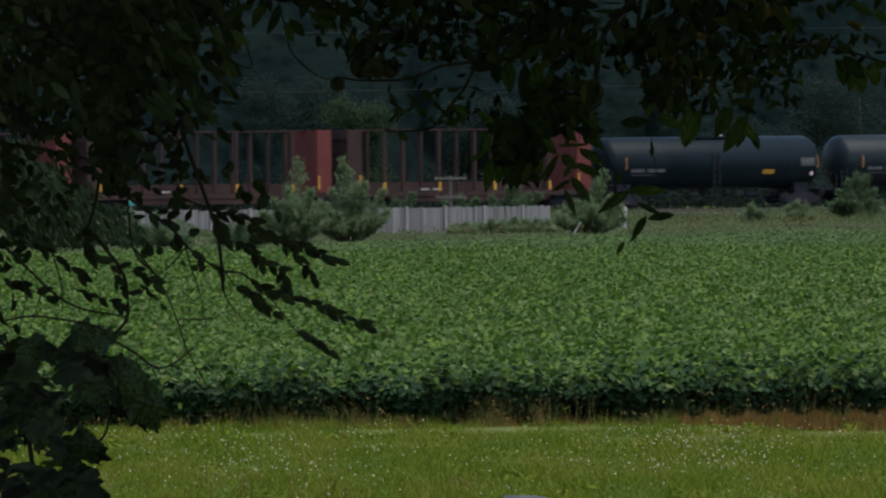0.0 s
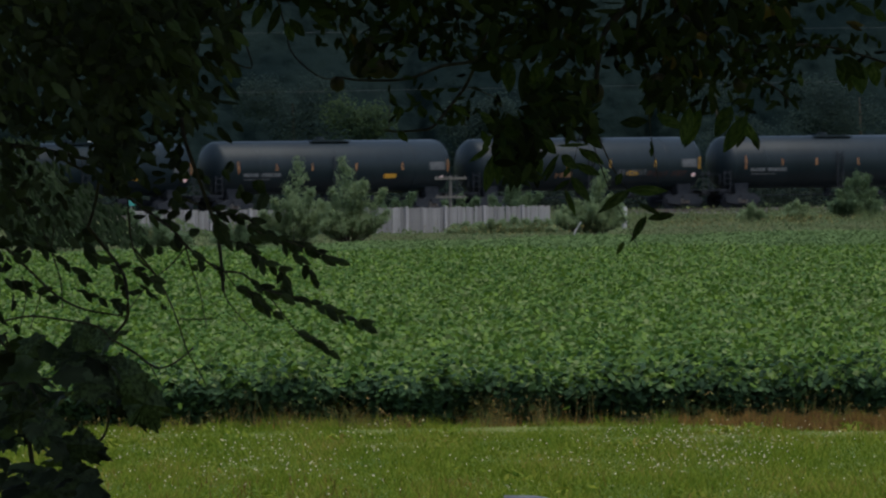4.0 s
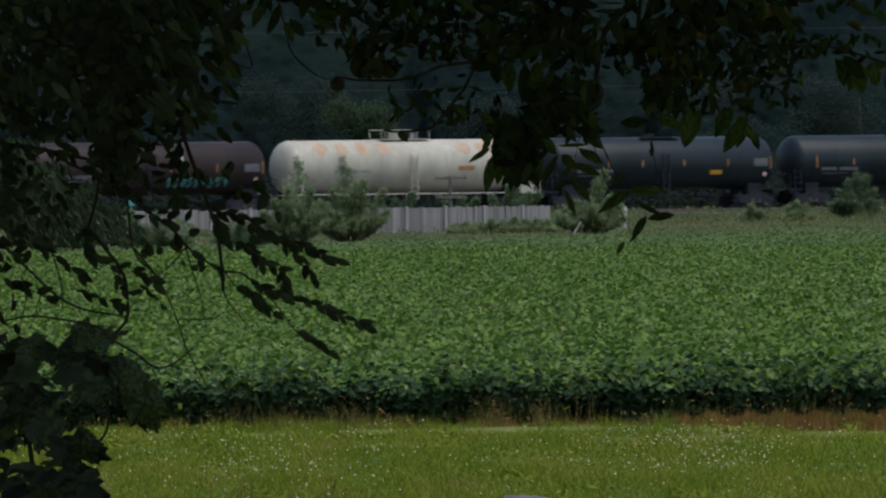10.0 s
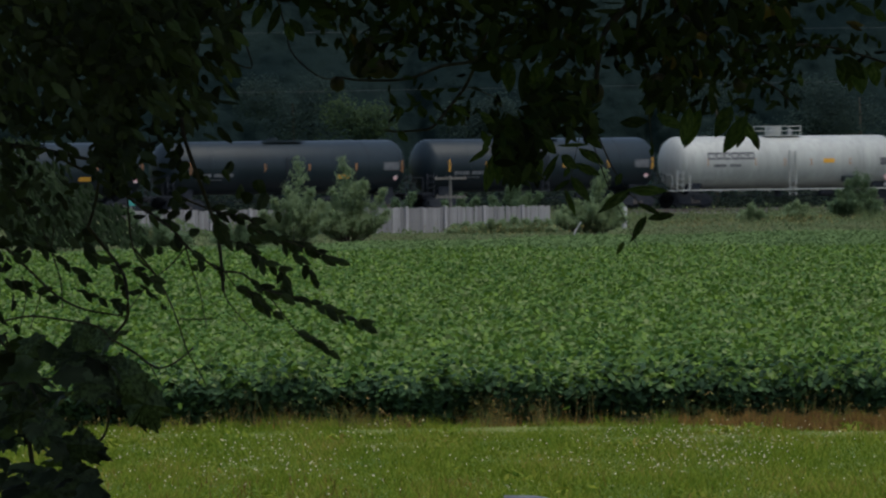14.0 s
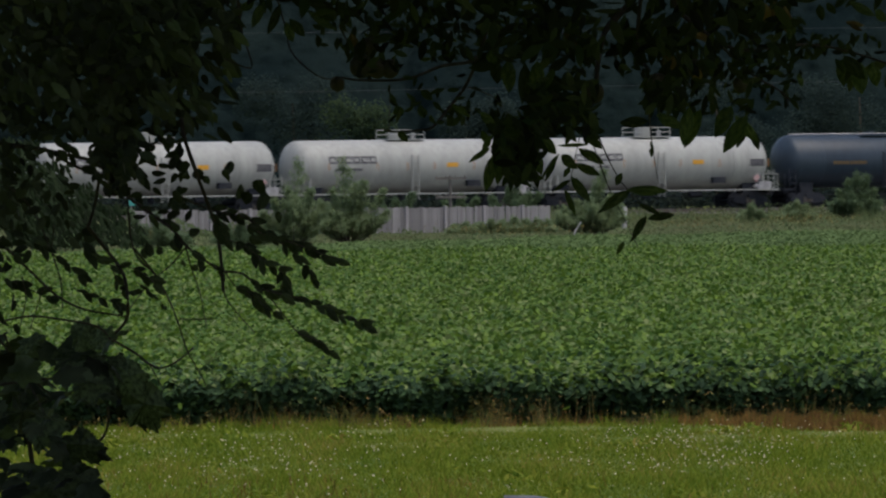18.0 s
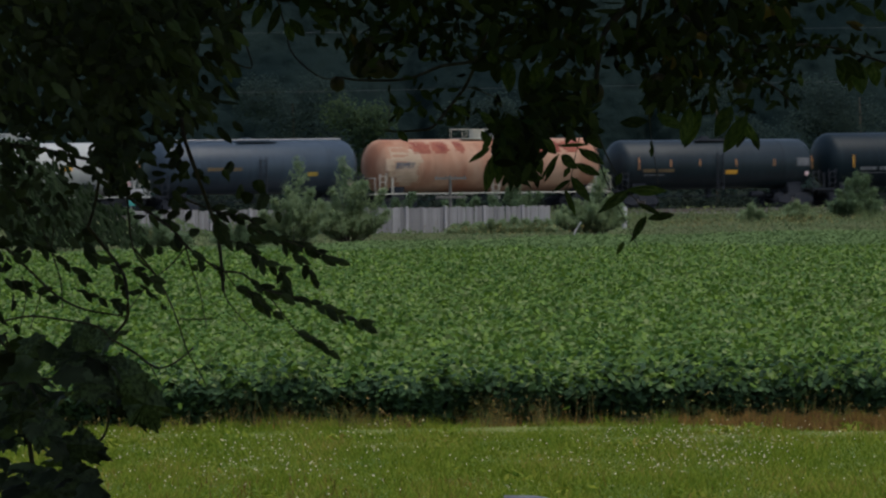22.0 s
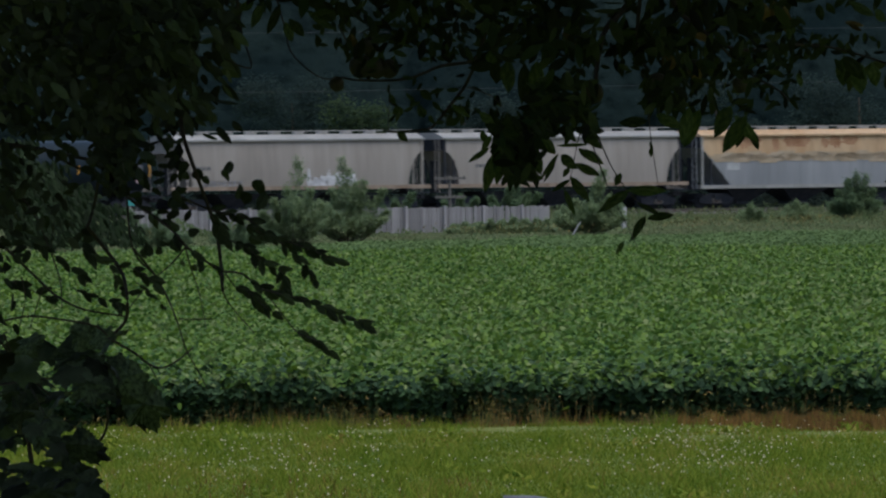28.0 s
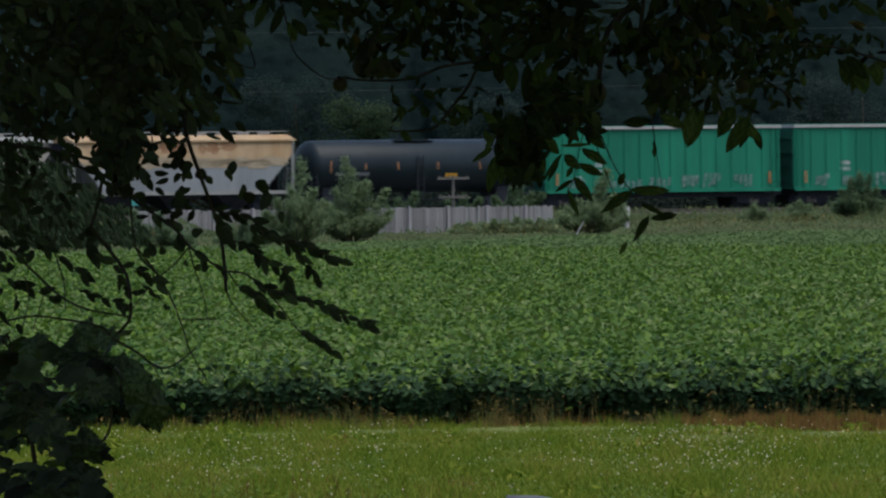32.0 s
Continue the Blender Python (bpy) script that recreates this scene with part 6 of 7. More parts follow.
twig(elm, [(-0.923, 4.793), (-0.939, 4.717), (-0.955, 4.664)], 0.0046, 0.0046)
twig(elm, [(-0.955, 4.664), (-0.910, 4.603), (-0.865, 4.542), (-0.850, 4.496), (-0.846, 4.443), (-0.856, 4.405), (-0.897, 4.363)], 0.0053, 0.0046)
twig(elm, [(-0.897, 4.363), (-0.829, 4.321), (-0.796, 4.295), (-0.754, 4.283), (-0.708, 4.305), (-0.672, 4.335)], 0.0036, 0.0023)
twig(elm, [(-0.796, 4.295), (-0.754, 4.214)], 0.0021, 0.0012)
twig(elm, [(-0.826, 4.602), (-0.774, 4.533), (-0.736, 4.465), (-0.710, 4.404), (-0.685, 4.327), (-0.662, 4.282), (-0.633, 4.221)], 0.0033, 0.0015)
twig(elm, [(-0.710, 4.410), (-0.676, 4.408), (-0.623, 4.409)], 0.0024, 0.0018)
twig(elm, [(-1.175, 4.606), (-1.100, 4.529), (-1.040, 4.475), (-0.965, 4.440), (-0.851, 4.420)], 0.0039, 0.0027)
twig(elm, [(-1.284, 4.394), (-1.193, 4.409), (-1.109, 4.423), (-0.995, 4.410), (-0.927, 4.394), (-0.897, 4.363)], 0.0033, 0.0030)
twig(elm, [(-0.689, 4.608), (-0.735, 4.556), (-0.789, 4.511), (-0.843, 4.443)], 0.0024, 0.0015)
twig(elm, [(-0.689, 4.608), (-0.678, 4.555), (-0.653, 4.479), (-0.634, 4.388)], 0.0024, 0.0012)
twig(elm, [(-1.131, 4.529), (-1.124, 4.469), (-1.140, 4.393)], 0.0023, 0.0015)
twig(elm, [(-1.078, 4.499), (-1.101, 4.438), (-1.117, 4.385)], 0.0018, 0.0012)
twig(elm, [(-0.847, 4.770), (-0.834, 4.602), (-0.774, 4.533)], 0.0027, 0.0030)
twig(elm, [(-1.249, 4.819), (-1.121, 4.727), (-1.039, 4.544), (-1.025, 4.445)], 0.0030, 0.0015)
twig(elm, [(-1.046, 4.665), (-1.054, 4.589), (-1.025, 4.513)], 0.0021, 0.0012)
twig(elm, [(-0.703, 4.738), (-0.673, 4.722), (-0.612, 4.699), (-0.537, 4.683), (-0.476, 4.644), (-0.416, 4.598), (-0.371, 4.552), (-0.344, 4.502)], 0.0033, 0.0015, OVAL, 0.036, 0.041, 0.22, w=0.42, lean=24)
twig(elm, [(-0.591, 4.539), (-0.538, 4.531), (-0.493, 4.495), (-0.433, 4.477), (-0.372, 4.461), (-0.311, 4.437), (-0.251, 4.406), (-0.213, 4.395)], 0.0036, 0.0012, OVAL, 0.033, 0.041, 0.20, w=0.42, lean=20)
twig(elm, [(-0.522, 4.660), (-0.461, 4.629), (-0.401, 4.613), (-0.340, 4.590), (-0.280, 4.566)], 0.0027, 0.0012, OVAL, 0.028, 0.041, 0.00, w=0.42, lean=22)
twig(elm, [(-0.493, 4.495), (-0.433, 4.416), (-0.396, 4.370), (-0.343, 4.347), (-0.301, 4.314)], 0.0021, 0.0011, OVAL, 0.030, 0.038, 0.60, w=0.42, lean=22)
twig(elm, [(-0.591, 4.539), (-0.561, 4.493), (-0.524, 4.478), (-0.479, 4.439), (-0.456, 4.424)], 0.0021, 0.0011, OVAL, 0.033, 0.043, 0.35, w=0.42, lean=22)
twig(elm, [(-0.628, 4.706), (-0.583, 4.630), (-0.522, 4.599), (-0.477, 4.561), (-0.432, 4.537), (-0.425, 4.499)], 0.0021, 0.0012, OVAL, 0.033, 0.045, 0.10, w=0.42, lean=30)
twig(elm, [(-1.099, 4.635), (-1.039, 4.582), (-0.964, 4.528)], 0.0018, 0.0011, OVAL, 0.033, 0.041, 0.00, w=0.42, lean=20)
twig(elm, [(-1.161, 4.515), (-1.101, 4.484), (-1.055, 4.468)], 0.0018, 0.0011, OVAL, 0.036, 0.041, 0.00, w=0.42, lean=30)
twig(elm, [(-0.963, 4.619), (-0.910, 4.565), (-0.827, 4.549), (-0.759, 4.503)], 0.0018, 0.0012, OVAL, 0.036, 0.043, 0.00, w=0.42, lean=25)
twig(elm, [(-0.888, 4.542), (-0.865, 4.489), (-0.835, 4.481)], 0.0015, 0.0011, OVAL, 0.030, 0.034, 0.20, w=0.42, lean=25)
twig(elm, [(-0.994, 4.498), (-0.941, 4.474), (-0.888, 4.459), (-0.866, 4.443)], 0.0015, 0.0009, OVAL, 0.036, 0.034, 0.10, w=0.42, lean=25)
twig(elm, [(-0.827, 4.511), (-0.774, 4.465), (-0.752, 4.442)], 0.0014, 0.0009, OVAL, 0.036, 0.024, 0.30, w=0.42, lean=25)
one_leaf(elm, OVAL, (-0.562, 4.835), (-0.575, 4.793), 0.023)
one_leaf(elm, OVAL, (-0.581, 4.812), (-0.571, 4.776), 0.017)
one_leaf(elm, OVAL, (-0.687, 4.806), (-0.702, 4.785), 0.023)
one_leaf(elm, OVAL, (-0.664, 4.813), (-0.646, 4.783), 0.028)
one_leaf(elm, OVAL, (-0.642, 4.795), (-0.630, 4.770), 0.017)
one_leaf(elm, OVAL, (-0.551, 4.759), (-0.527, 4.741), 0.037)
one_leaf(elm, OVAL, (-0.521, 4.751), (-0.536, 4.713), 0.031)
one_leaf(elm, OVAL, (-0.498, 4.784), (-0.490, 4.733), 0.031)
one_leaf(elm, OVAL, (-0.468, 4.750), (-0.493, 4.704), 0.028)
one_leaf(elm, OVAL, (-0.445, 4.697), (-0.437, 4.664), 0.017)
one_leaf(elm, OVAL, (-0.696, 4.715), (-0.720, 4.739), 0.034)
one_leaf(elm, OVAL, (-0.707, 4.647), (-0.719, 4.677), 0.020)
one_leaf(elm, OVAL, (-0.659, 4.638), (-0.683, 4.657), 0.028)
one_leaf(elm, OVAL, (-0.575, 4.615), (-0.596, 4.652), 0.034)
one_leaf(elm, OVAL, (-0.606, 4.623), (-0.581, 4.647), 0.028)
one_leaf(elm, OVAL, (-0.538, 4.599), (-0.556, 4.617), 0.026)
one_leaf(elm, OVAL, (-0.788, 4.579), (-0.794, 4.616), 0.023)
one_leaf(elm, OVAL, (-0.735, 4.601), (-0.705, 4.619), 0.037)
one_leaf(elm, OVAL, (-0.765, 4.602), (-0.741, 4.584), 0.020)
one_leaf(elm, OVAL, (-0.811, 4.579), (-0.793, 4.597), 0.026)
one_leaf(elm, OVAL, (-0.522, 4.629), (-0.486, 4.611), 0.023)
one_leaf(elm, OVAL, (-0.675, 4.555), (-0.663, 4.531), 0.017)
one_leaf(elm, OVAL, (-0.697, 4.571), (-0.685, 4.553), 0.011)
one_leaf(elm, OVAL, (-0.645, 4.540), (-0.657, 4.552), 0.020)
one_leaf(elm, OVAL, (-0.432, 4.553), (-0.426, 4.516), 0.020)
one_leaf(elm, OVAL, (-0.603, 4.926), (-0.563, 4.881), 0.020)
one_leaf(elm, OVAL, (-0.617, 4.965), (-0.593, 4.931), 0.020)
one_leaf(elm, OVAL, (-0.557, 4.941), (-0.527, 4.911), 0.020)
one_leaf(elm, OVAL, (-0.655, 4.980), (-0.613, 4.941), 0.023)
one_leaf(elm, OVAL, (-0.670, 5.003), (-0.597, 4.978), 0.026)
one_leaf(elm, OVAL, (-0.685, 5.041), (-0.619, 5.004), 0.023)
one_leaf(elm, OVAL, (-0.700, 5.072), (-0.664, 5.035), 0.020)
one_leaf(elm, OVAL, (-0.663, 4.957), (-0.630, 4.929), 0.017)
fill(elm, OVAL, (-1.186, -0.789), (5.062, 5.285), 560, 0.042, 25, 55, 1.0, 0.0, 0.46)
fill(elm, OVAL, (-1.187, -0.897), (4.910, 5.059), 230, 0.039, 25, 55, 1.0, 0.0, 0.46)
fill(elm, OVAL, (-0.938, -0.815), (4.793, 5.210), 430, 0.038, 25, 55, 1.0, 0.0, 0.46)
fill(elm, OVAL, (-0.901, -0.846), (4.747, 4.861), 80, 0.031, 25, 55, 1.0, 0.0, 0.46)
fill(elm, OVAL, (-0.927, -0.819), (4.816, 5.286), 260, 0.038, 25, 55, 1.0, 0.0, 0.46)
fill(elm, OVAL, (-0.821, -0.660), (5.088, 5.284), 230, 0.042, 25, 55, 1.0, 0.0, 0.46)
fill(elm, OVAL, (-0.683, -0.538), (5.178, 5.283), 36, 0.045, 25, 55, 1.0, 0.0, 0.46)
fill(elm, OVAL, (-0.604, -0.539), (5.109, 5.237), 42, 0.036, 25, 55, 1.0, 0.0, 0.46)
fill(elm, OVAL, (-0.823, -0.661), (4.914, 5.102), 90, 0.039, 25, 55, 1.0, 0.0, 0.46)
fill(elm, OVAL, (-0.685, -0.593), (4.996, 5.116), 16, 0.042, 25, 55, 1.0, 0.0, 0.46)
fill(elm, OVAL, (-1.191, -1.119), (4.576, 4.909), 90, 0.036, 25, 55, 1.0, 0.0, 0.46)
fill(elm, OVAL, (-1.193, -1.138), (4.378, 4.575), 16, 0.039, 25, 55, 1.0, 0.0, 0.46)
fill(elm, OVAL, (-1.112, -0.906), (4.841, 4.914), 22, 0.034, 25, 55, 1.0, 0.0, 0.46)
fill(elm, OVAL, (-1.099, -0.961), (4.605, 4.816), 26, 0.036, 25, 55, 1.0, 0.0, 0.46)
fill(elm, OVAL, (-0.832, -0.679), (4.815, 4.897), 26, 0.038, 25, 55, 1.0, 0.0, 0.46)
fill(elm, OVAL, (-0.825, -0.687), (4.678, 4.813), 26, 0.038, 25, 55, 1.0, 0.0, 0.46)

for _xr, _zr, _n in (((-0.72, -0.53), (5.12, 5.28), 34), ((-0.75, -0.56), (4.98, 5.14), 40), ((-0.8, -0.6), (4.9, 5.02), 26), ((-1.19, -0.95), (4.95, 5.28), 60), ((-0.82, -0.66), (5.08, 5.28), 40)):
    fill(elm, LANCE, _xr, _zr, _n, 0.058, 38, 20, 0.8, -0.3, 0.36)

# the drooping tree beyond
fill(willow, LANCE, (-1.981, -1.805), (4.786, 4.909), 202, 0.042, 28, 24, 1.5, 31.4, 0.34)
fill(willow, LANCE, (-1.982, -1.668), (4.698, 4.807), 375, 0.042, 28, 24, 1.5, 31.4, 0.34)
fill(willow, LANCE, (-1.983, -1.545), (4.606, 4.706), 491, 0.042, 28, 24, 1.5, 31.4, 0.34)
fill(willow, LANCE, (-1.984, -1.420), (4.516, 4.617), 578, 0.042, 28, 24, 1.5, 31.4, 0.34)
fill(willow, LANCE, (-1.910, -1.334), (4.445, 4.529), 491, 0.042, 28, 24, 1.5, 31.4, 0.34)

# the maple sapling below it
twig(maple, [(-1.140, 3.603), (-1.107, 3.907), (-1.149, 4.211), (-1.209, 4.333)], 0.0091, 0.0046)
twig(maple, [(-1.286, 4.227), (-1.134, 4.249), (-1.027, 4.258)], 0.0046, 0.0030)
twig(maple, [(-1.029, 4.058), (-0.938, 4.079), (-0.907, 4.125), (-0.903, 4.178)], 0.0046, 0.0030)
twig(maple, [(-1.193, 4.363), (-1.133, 4.279), (-1.058, 4.210)], 0.0030, 0.0023)
twig(maple, [(-1.178, 4.378), (-1.148, 4.302), (-1.103, 4.225), (-1.066, 4.157)], 0.0027, 0.0018)
twig(maple, [(-1.224, 4.303), (-1.103, 4.314), (-1.012, 4.288)], 0.0024, 0.0015)
twig(maple, [(-1.012, 4.258), (-0.952, 4.224), (-0.891, 4.208)], 0.0024, 0.0015)
one_leaf(maple, LOBED, (-0.823, 4.222), (-0.778, 4.078), 0.118)
one_leaf(maple, LOBED, (-0.853, 4.223), (-0.850, 4.101), 0.106)
one_leaf(maple, LOBED, (-0.998, 4.103), (-0.946, 4.011), 0.102)
one_leaf(maple, LOBED, (-0.968, 4.072), (-0.900, 4.029), 0.052)
one_leaf(maple, LOBED, (-0.996, 4.361), (-0.920, 4.375), 0.091)
one_leaf(maple, LOBED, (-1.042, 4.301), (-0.905, 4.322), 0.102)
one_leaf(maple, LOBED, (-0.905, 4.345), (-0.935, 4.391), 0.076)
one_leaf(maple, LOBED, (-1.087, 4.347), (-1.117, 4.380), 0.091)
one_leaf(maple, LOBED, (-0.906, 4.269), (-0.829, 4.299), 0.076)
one_leaf(maple, LOBED, (-0.867, 4.284), (-0.808, 4.200), 0.091)
one_leaf(maple, LOBED, (-0.951, 4.269), (-0.937, 4.193), 0.102)
one_leaf(maple, LOBED, (-1.104, 4.150), (-1.029, 4.058), 0.115)
one_leaf(maple, LOBED, (-1.030, 4.012), (-0.909, 3.935), 0.115)
one_leaf(maple, LOBED, (-1.106, 3.982), (-0.970, 3.905), 0.128)
one_leaf(maple, LOBED, (-1.165, 4.181), (-1.074, 4.119), 0.115)
fill(maple, LOBED, (-1.228, -1.028), (3.923, 4.209), 34, 0.078, 20, 70, 1.0, 0.0, 0.95)
fill(maple, LOBED, (-1.134, -0.898), (4.203, 4.284), 15, 0.085, 20, 70, 1.0, 0.0, 0.95)
fill(maple, LOBED, (-1.088, -0.889), (4.286, 4.360), 7, 0.085, 20, 70, 1.0, 0.0, 0.95)
fill(maple, LOBED, (-1.225, -1.102), (4.227, 4.362), 8, 0.08, 20, 70, 1.0, 0.0, 0.95)
fill(maple, LOBED, (-1.061, -0.954), (3.906, 4.011), 11, 0.085, 20, 70, 1.0, 0.0, 0.95)
fill(maple, LOBED, (-0.998, -0.837), (4.186, 4.283), 7, 0.085, 20, 70, 1.0, 0.0, 0.95)

# the walnut whose boughs hang across the top
twig(walnut, [(0.610, 5.392), (0.517, 5.256), (0.448, 5.181), (0.425, 5.106), (0.416, 5.030)], 0.0106, 0.0061)
twig(walnut, [(0.184, 5.351), (0.121, 5.169), (0.090, 5.101), (-0.001, 5.083), (-0.092, 5.050), (-0.214, 5.048), (-0.267, 5.057)], 0.0061, 0.0030)
twig(walnut, [(0.098, 5.101), (0.067, 5.033), (0.021, 4.973), (-0.025, 4.920), (-0.063, 4.912), (-0.124, 4.909), (-0.155, 4.914)], 0.0050, 0.0030)
twig(walnut, [(-0.138, 5.035), (-0.139, 4.990), (-0.141, 4.914)], 0.0018, 0.0012)
twig(walnut, [(-0.454, 5.327), (-0.417, 5.190), (-0.403, 5.129), (-0.358, 5.080), (-0.313, 5.053), (-0.278, 5.055)], 0.0027, 0.0018)
twig(walnut, [(0.548, 5.332), (0.532, 5.165), (0.538, 5.104), (0.561, 5.066)], 0.0061, 0.0046)
twig(walnut, [(0.385, 4.931), (0.404, 4.878), (0.429, 4.802), (0.451, 4.741), (0.481, 4.680), (0.523, 4.594)], 0.0018, 0.0011)
twig(walnut, [(0.422, 4.893), (0.445, 4.840), (0.467, 4.794), (0.500, 4.743)], 0.0023, 0.0015)
twig(walnut, [(0.557, 4.967), (0.562, 4.907), (0.569, 4.846), (0.580, 4.762)], 0.0018, 0.0009)
twig(walnut, [(0.377, 4.916), (0.364, 4.856), (0.345, 4.772), (0.330, 4.742), (0.345, 4.711)], 0.0014, 0.0009)
twig(walnut, [(0.594, 5.347), (0.639, 5.232), (0.691, 5.186), (0.744, 5.140), (0.820, 5.117), (0.941, 5.131), (1.063, 5.122), (1.214, 5.074)], 0.0076, 0.0030)
twig(walnut, [(0.744, 5.140), (0.834, 5.056), (0.910, 5.009), (0.958, 4.956)], 0.0038, 0.0018)
twig(walnut, [(-0.545, 5.298), (-0.532, 5.176), (-0.517, 5.131), (-0.508, 5.082), (-0.578, 5.108)], 0.0033, 0.0018)
twig(walnut, [(-0.273, 5.196), (-0.251, 5.151)], 0.0027, 0.0021)
twig(walnut, [(0.074, 5.026), (0.135, 5.002), (0.165, 4.972)], 0.0018, 0.0012)
twig(walnut, [(0.497, 4.743), (0.527, 4.713)], 0.0015, 0.0012)
one_leaf(walnut, LANCE, (0.374, 4.906), (0.434, 4.859), 0.027)
one_leaf(walnut, LANCE, (0.369, 4.859), (0.437, 4.820), 0.029)
one_leaf(walnut, LANCE, (0.319, 4.841), (0.364, 4.807), 0.033)
one_leaf(walnut, LANCE, (0.361, 4.818), (0.429, 4.782), 0.026)
one_leaf(walnut, LANCE, (0.345, 4.783), (0.399, 4.717), 0.029)
one_leaf(walnut, LANCE, (0.330, 4.750), (0.359, 4.678), 0.017)
one_leaf(walnut, LANCE, (0.308, 4.867), (0.395, 4.869), 0.011)
one_leaf(walnut, LANCE, (0.316, 4.845), (0.262, 4.776), 0.014)
one_leaf(walnut, LANCE, (0.308, 4.826), (0.272, 4.770), 0.015)
one_leaf(walnut, LANCE, (0.345, 4.806), (0.319, 4.785), 0.017)
one_leaf(walnut, LANCE, (0.342, 4.775), (0.292, 4.745), 0.014)
one_leaf(walnut, LANCE, (0.500, 4.745), (0.411, 4.694), 0.035)
one_leaf(walnut, LANCE, (0.497, 4.746), (0.605, 4.742), 0.029)
one_leaf(walnut, LANCE, (0.519, 4.713), (0.584, 4.676), 0.015)
one_leaf(walnut, LANCE, (0.622, 4.678), (0.546, 4.667), 0.023)
one_leaf(walnut, LANCE, (0.549, 4.674), (0.497, 4.607), 0.030)
one_leaf(walnut, LANCE, (0.488, 4.607), (0.469, 4.569), 0.015)
one_leaf(walnut, LANCE, (0.463, 4.759), (0.476, 4.789), 0.021)
one_leaf(walnut, LANCE, (0.562, 4.858), (0.558, 4.831), 0.012)
one_leaf(walnut, LANCE, (0.696, 4.958), (0.644, 4.857), 0.041)
one_leaf(walnut, LANCE, (0.776, 4.968), (0.723, 4.890), 0.047)
one_leaf(walnut, LANCE, (0.815, 4.942), (0.751, 4.842), 0.043)
one_leaf(walnut, LANCE, (0.821, 4.927), (0.799, 4.854), 0.027)
one_leaf(walnut, LANCE, (0.833, 4.907), (0.849, 4.849), 0.023)
one_leaf(walnut, LANCE, (0.787, 4.942), (0.850, 4.870), 0.033)
one_leaf(walnut, LANCE, (0.663, 4.966), (0.648, 4.863), 0.039)
one_leaf(walnut, LANCE, (0.575, 4.948), (0.644, 4.912), 0.036)
one_leaf(walnut, LANCE, (0.476, 4.926), (0.553, 4.931), 0.033)
one_leaf(walnut, LANCE, (0.606, 4.985), (0.674, 4.966), 0.039)
one_leaf(walnut, LANCE, (0.559, 4.876), (0.566, 4.846), 0.009)
one_leaf(walnut, LANCE, (0.130, 4.863), (0.068, 4.827), 0.017)
one_leaf(walnut, LANCE, (0.136, 4.843), (0.119, 4.741), 0.032)
one_leaf(walnut, LANCE, (0.107, 4.908), (0.130, 4.863), 0.020)
one_leaf(walnut, LANCE, (0.186, 4.850), (0.173, 4.745), 0.039)
one_leaf(walnut, LANCE, (0.217, 4.842), (0.198, 4.753), 0.036)
one_leaf(walnut, LANCE, (0.232, 4.849), (0.234, 4.773), 0.033)
one_leaf(walnut, LANCE, (0.243, 4.872), (0.265, 4.800), 0.033)
one_leaf(walnut, LANCE, (0.161, 4.873), (0.146, 4.762), 0.039)
one_leaf(walnut, LANCE, (0.134, 4.896), (0.106, 4.854), 0.018)
one_leaf(walnut, LANCE, (0.267, 4.895), (0.308, 4.841), 0.033)
one_leaf(walnut, LANCE, (0.278, 4.917), (0.270, 4.861), 0.030)
one_leaf(walnut, LANCE, (-0.117, 4.911), (-0.091, 4.880), 0.021)
one_leaf(walnut, LANCE, (-0.138, 5.013), (-0.123, 4.987), 0.015)
one_leaf(walnut, LANCE, (-0.124, 4.975), (-0.106, 4.947), 0.030)
one_leaf(walnut, LANCE, (-0.055, 4.981), (-0.048, 4.951), 0.027)
one_leaf(walnut, LANCE, (-0.033, 4.951), (-0.015, 4.931), 0.018)
one_leaf(walnut, LANCE, (-0.055, 5.019), (-0.025, 4.992), 0.024)
one_leaf(walnut, LANCE, (-0.093, 5.012), (-0.070, 4.986), 0.012)
one_leaf(walnut, LANCE, (0.151, 5.093), (0.147, 5.033), 0.036)
one_leaf(walnut, LANCE, (0.181, 5.096), (0.173, 5.009), 0.043)
one_leaf(walnut, LANCE, (0.227, 5.089), (0.211, 4.979), 0.049)
one_leaf(walnut, LANCE, (0.257, 5.092), (0.249, 4.986), 0.043)
one_leaf(walnut, LANCE, (0.136, 5.124), (0.133, 5.071), 0.033)
one_leaf(walnut, LANCE, (0.028, 4.981), (0.081, 4.950), 0.021)
one_leaf(walnut, LANCE, (0.104, 4.957), (0.149, 4.923), 0.027)
one_leaf(walnut, LANCE, (-0.402, 5.213), (-0.365, 5.172), 0.030)
one_leaf(walnut, LANCE, (-0.410, 5.205), (-0.395, 5.152), 0.027)
one_leaf(walnut, LANCE, (-0.424, 5.251), (-0.456, 5.172), 0.027)
one_leaf(walnut, LANCE, (-0.470, 5.259), (-0.501, 5.191), 0.030)
one_leaf(walnut, LANCE, (-0.356, 5.235), (-0.276, 5.186), 0.033)
one_leaf(walnut, LANCE, (-0.333, 5.250), (-0.288, 5.197), 0.033)
one_leaf(walnut, LANCE, (-0.500, 5.267), (-0.539, 5.237), 0.027)
one_leaf(walnut, LANCE, (1.094, 5.243), (1.162, 5.207), 0.030)
one_leaf(walnut, LANCE, (1.018, 5.239), (1.025, 5.193), 0.024)
one_leaf(walnut, LANCE, (1.041, 5.243), (1.064, 5.208), 0.021)
one_leaf(walnut, LANCE, (1.093, 5.099), (1.084, 5.023), 0.046)
one_leaf(walnut, LANCE, (1.123, 5.091), (1.137, 4.999), 0.052)
one_leaf(walnut, LANCE, (1.161, 5.083), (1.176, 5.022), 0.039)
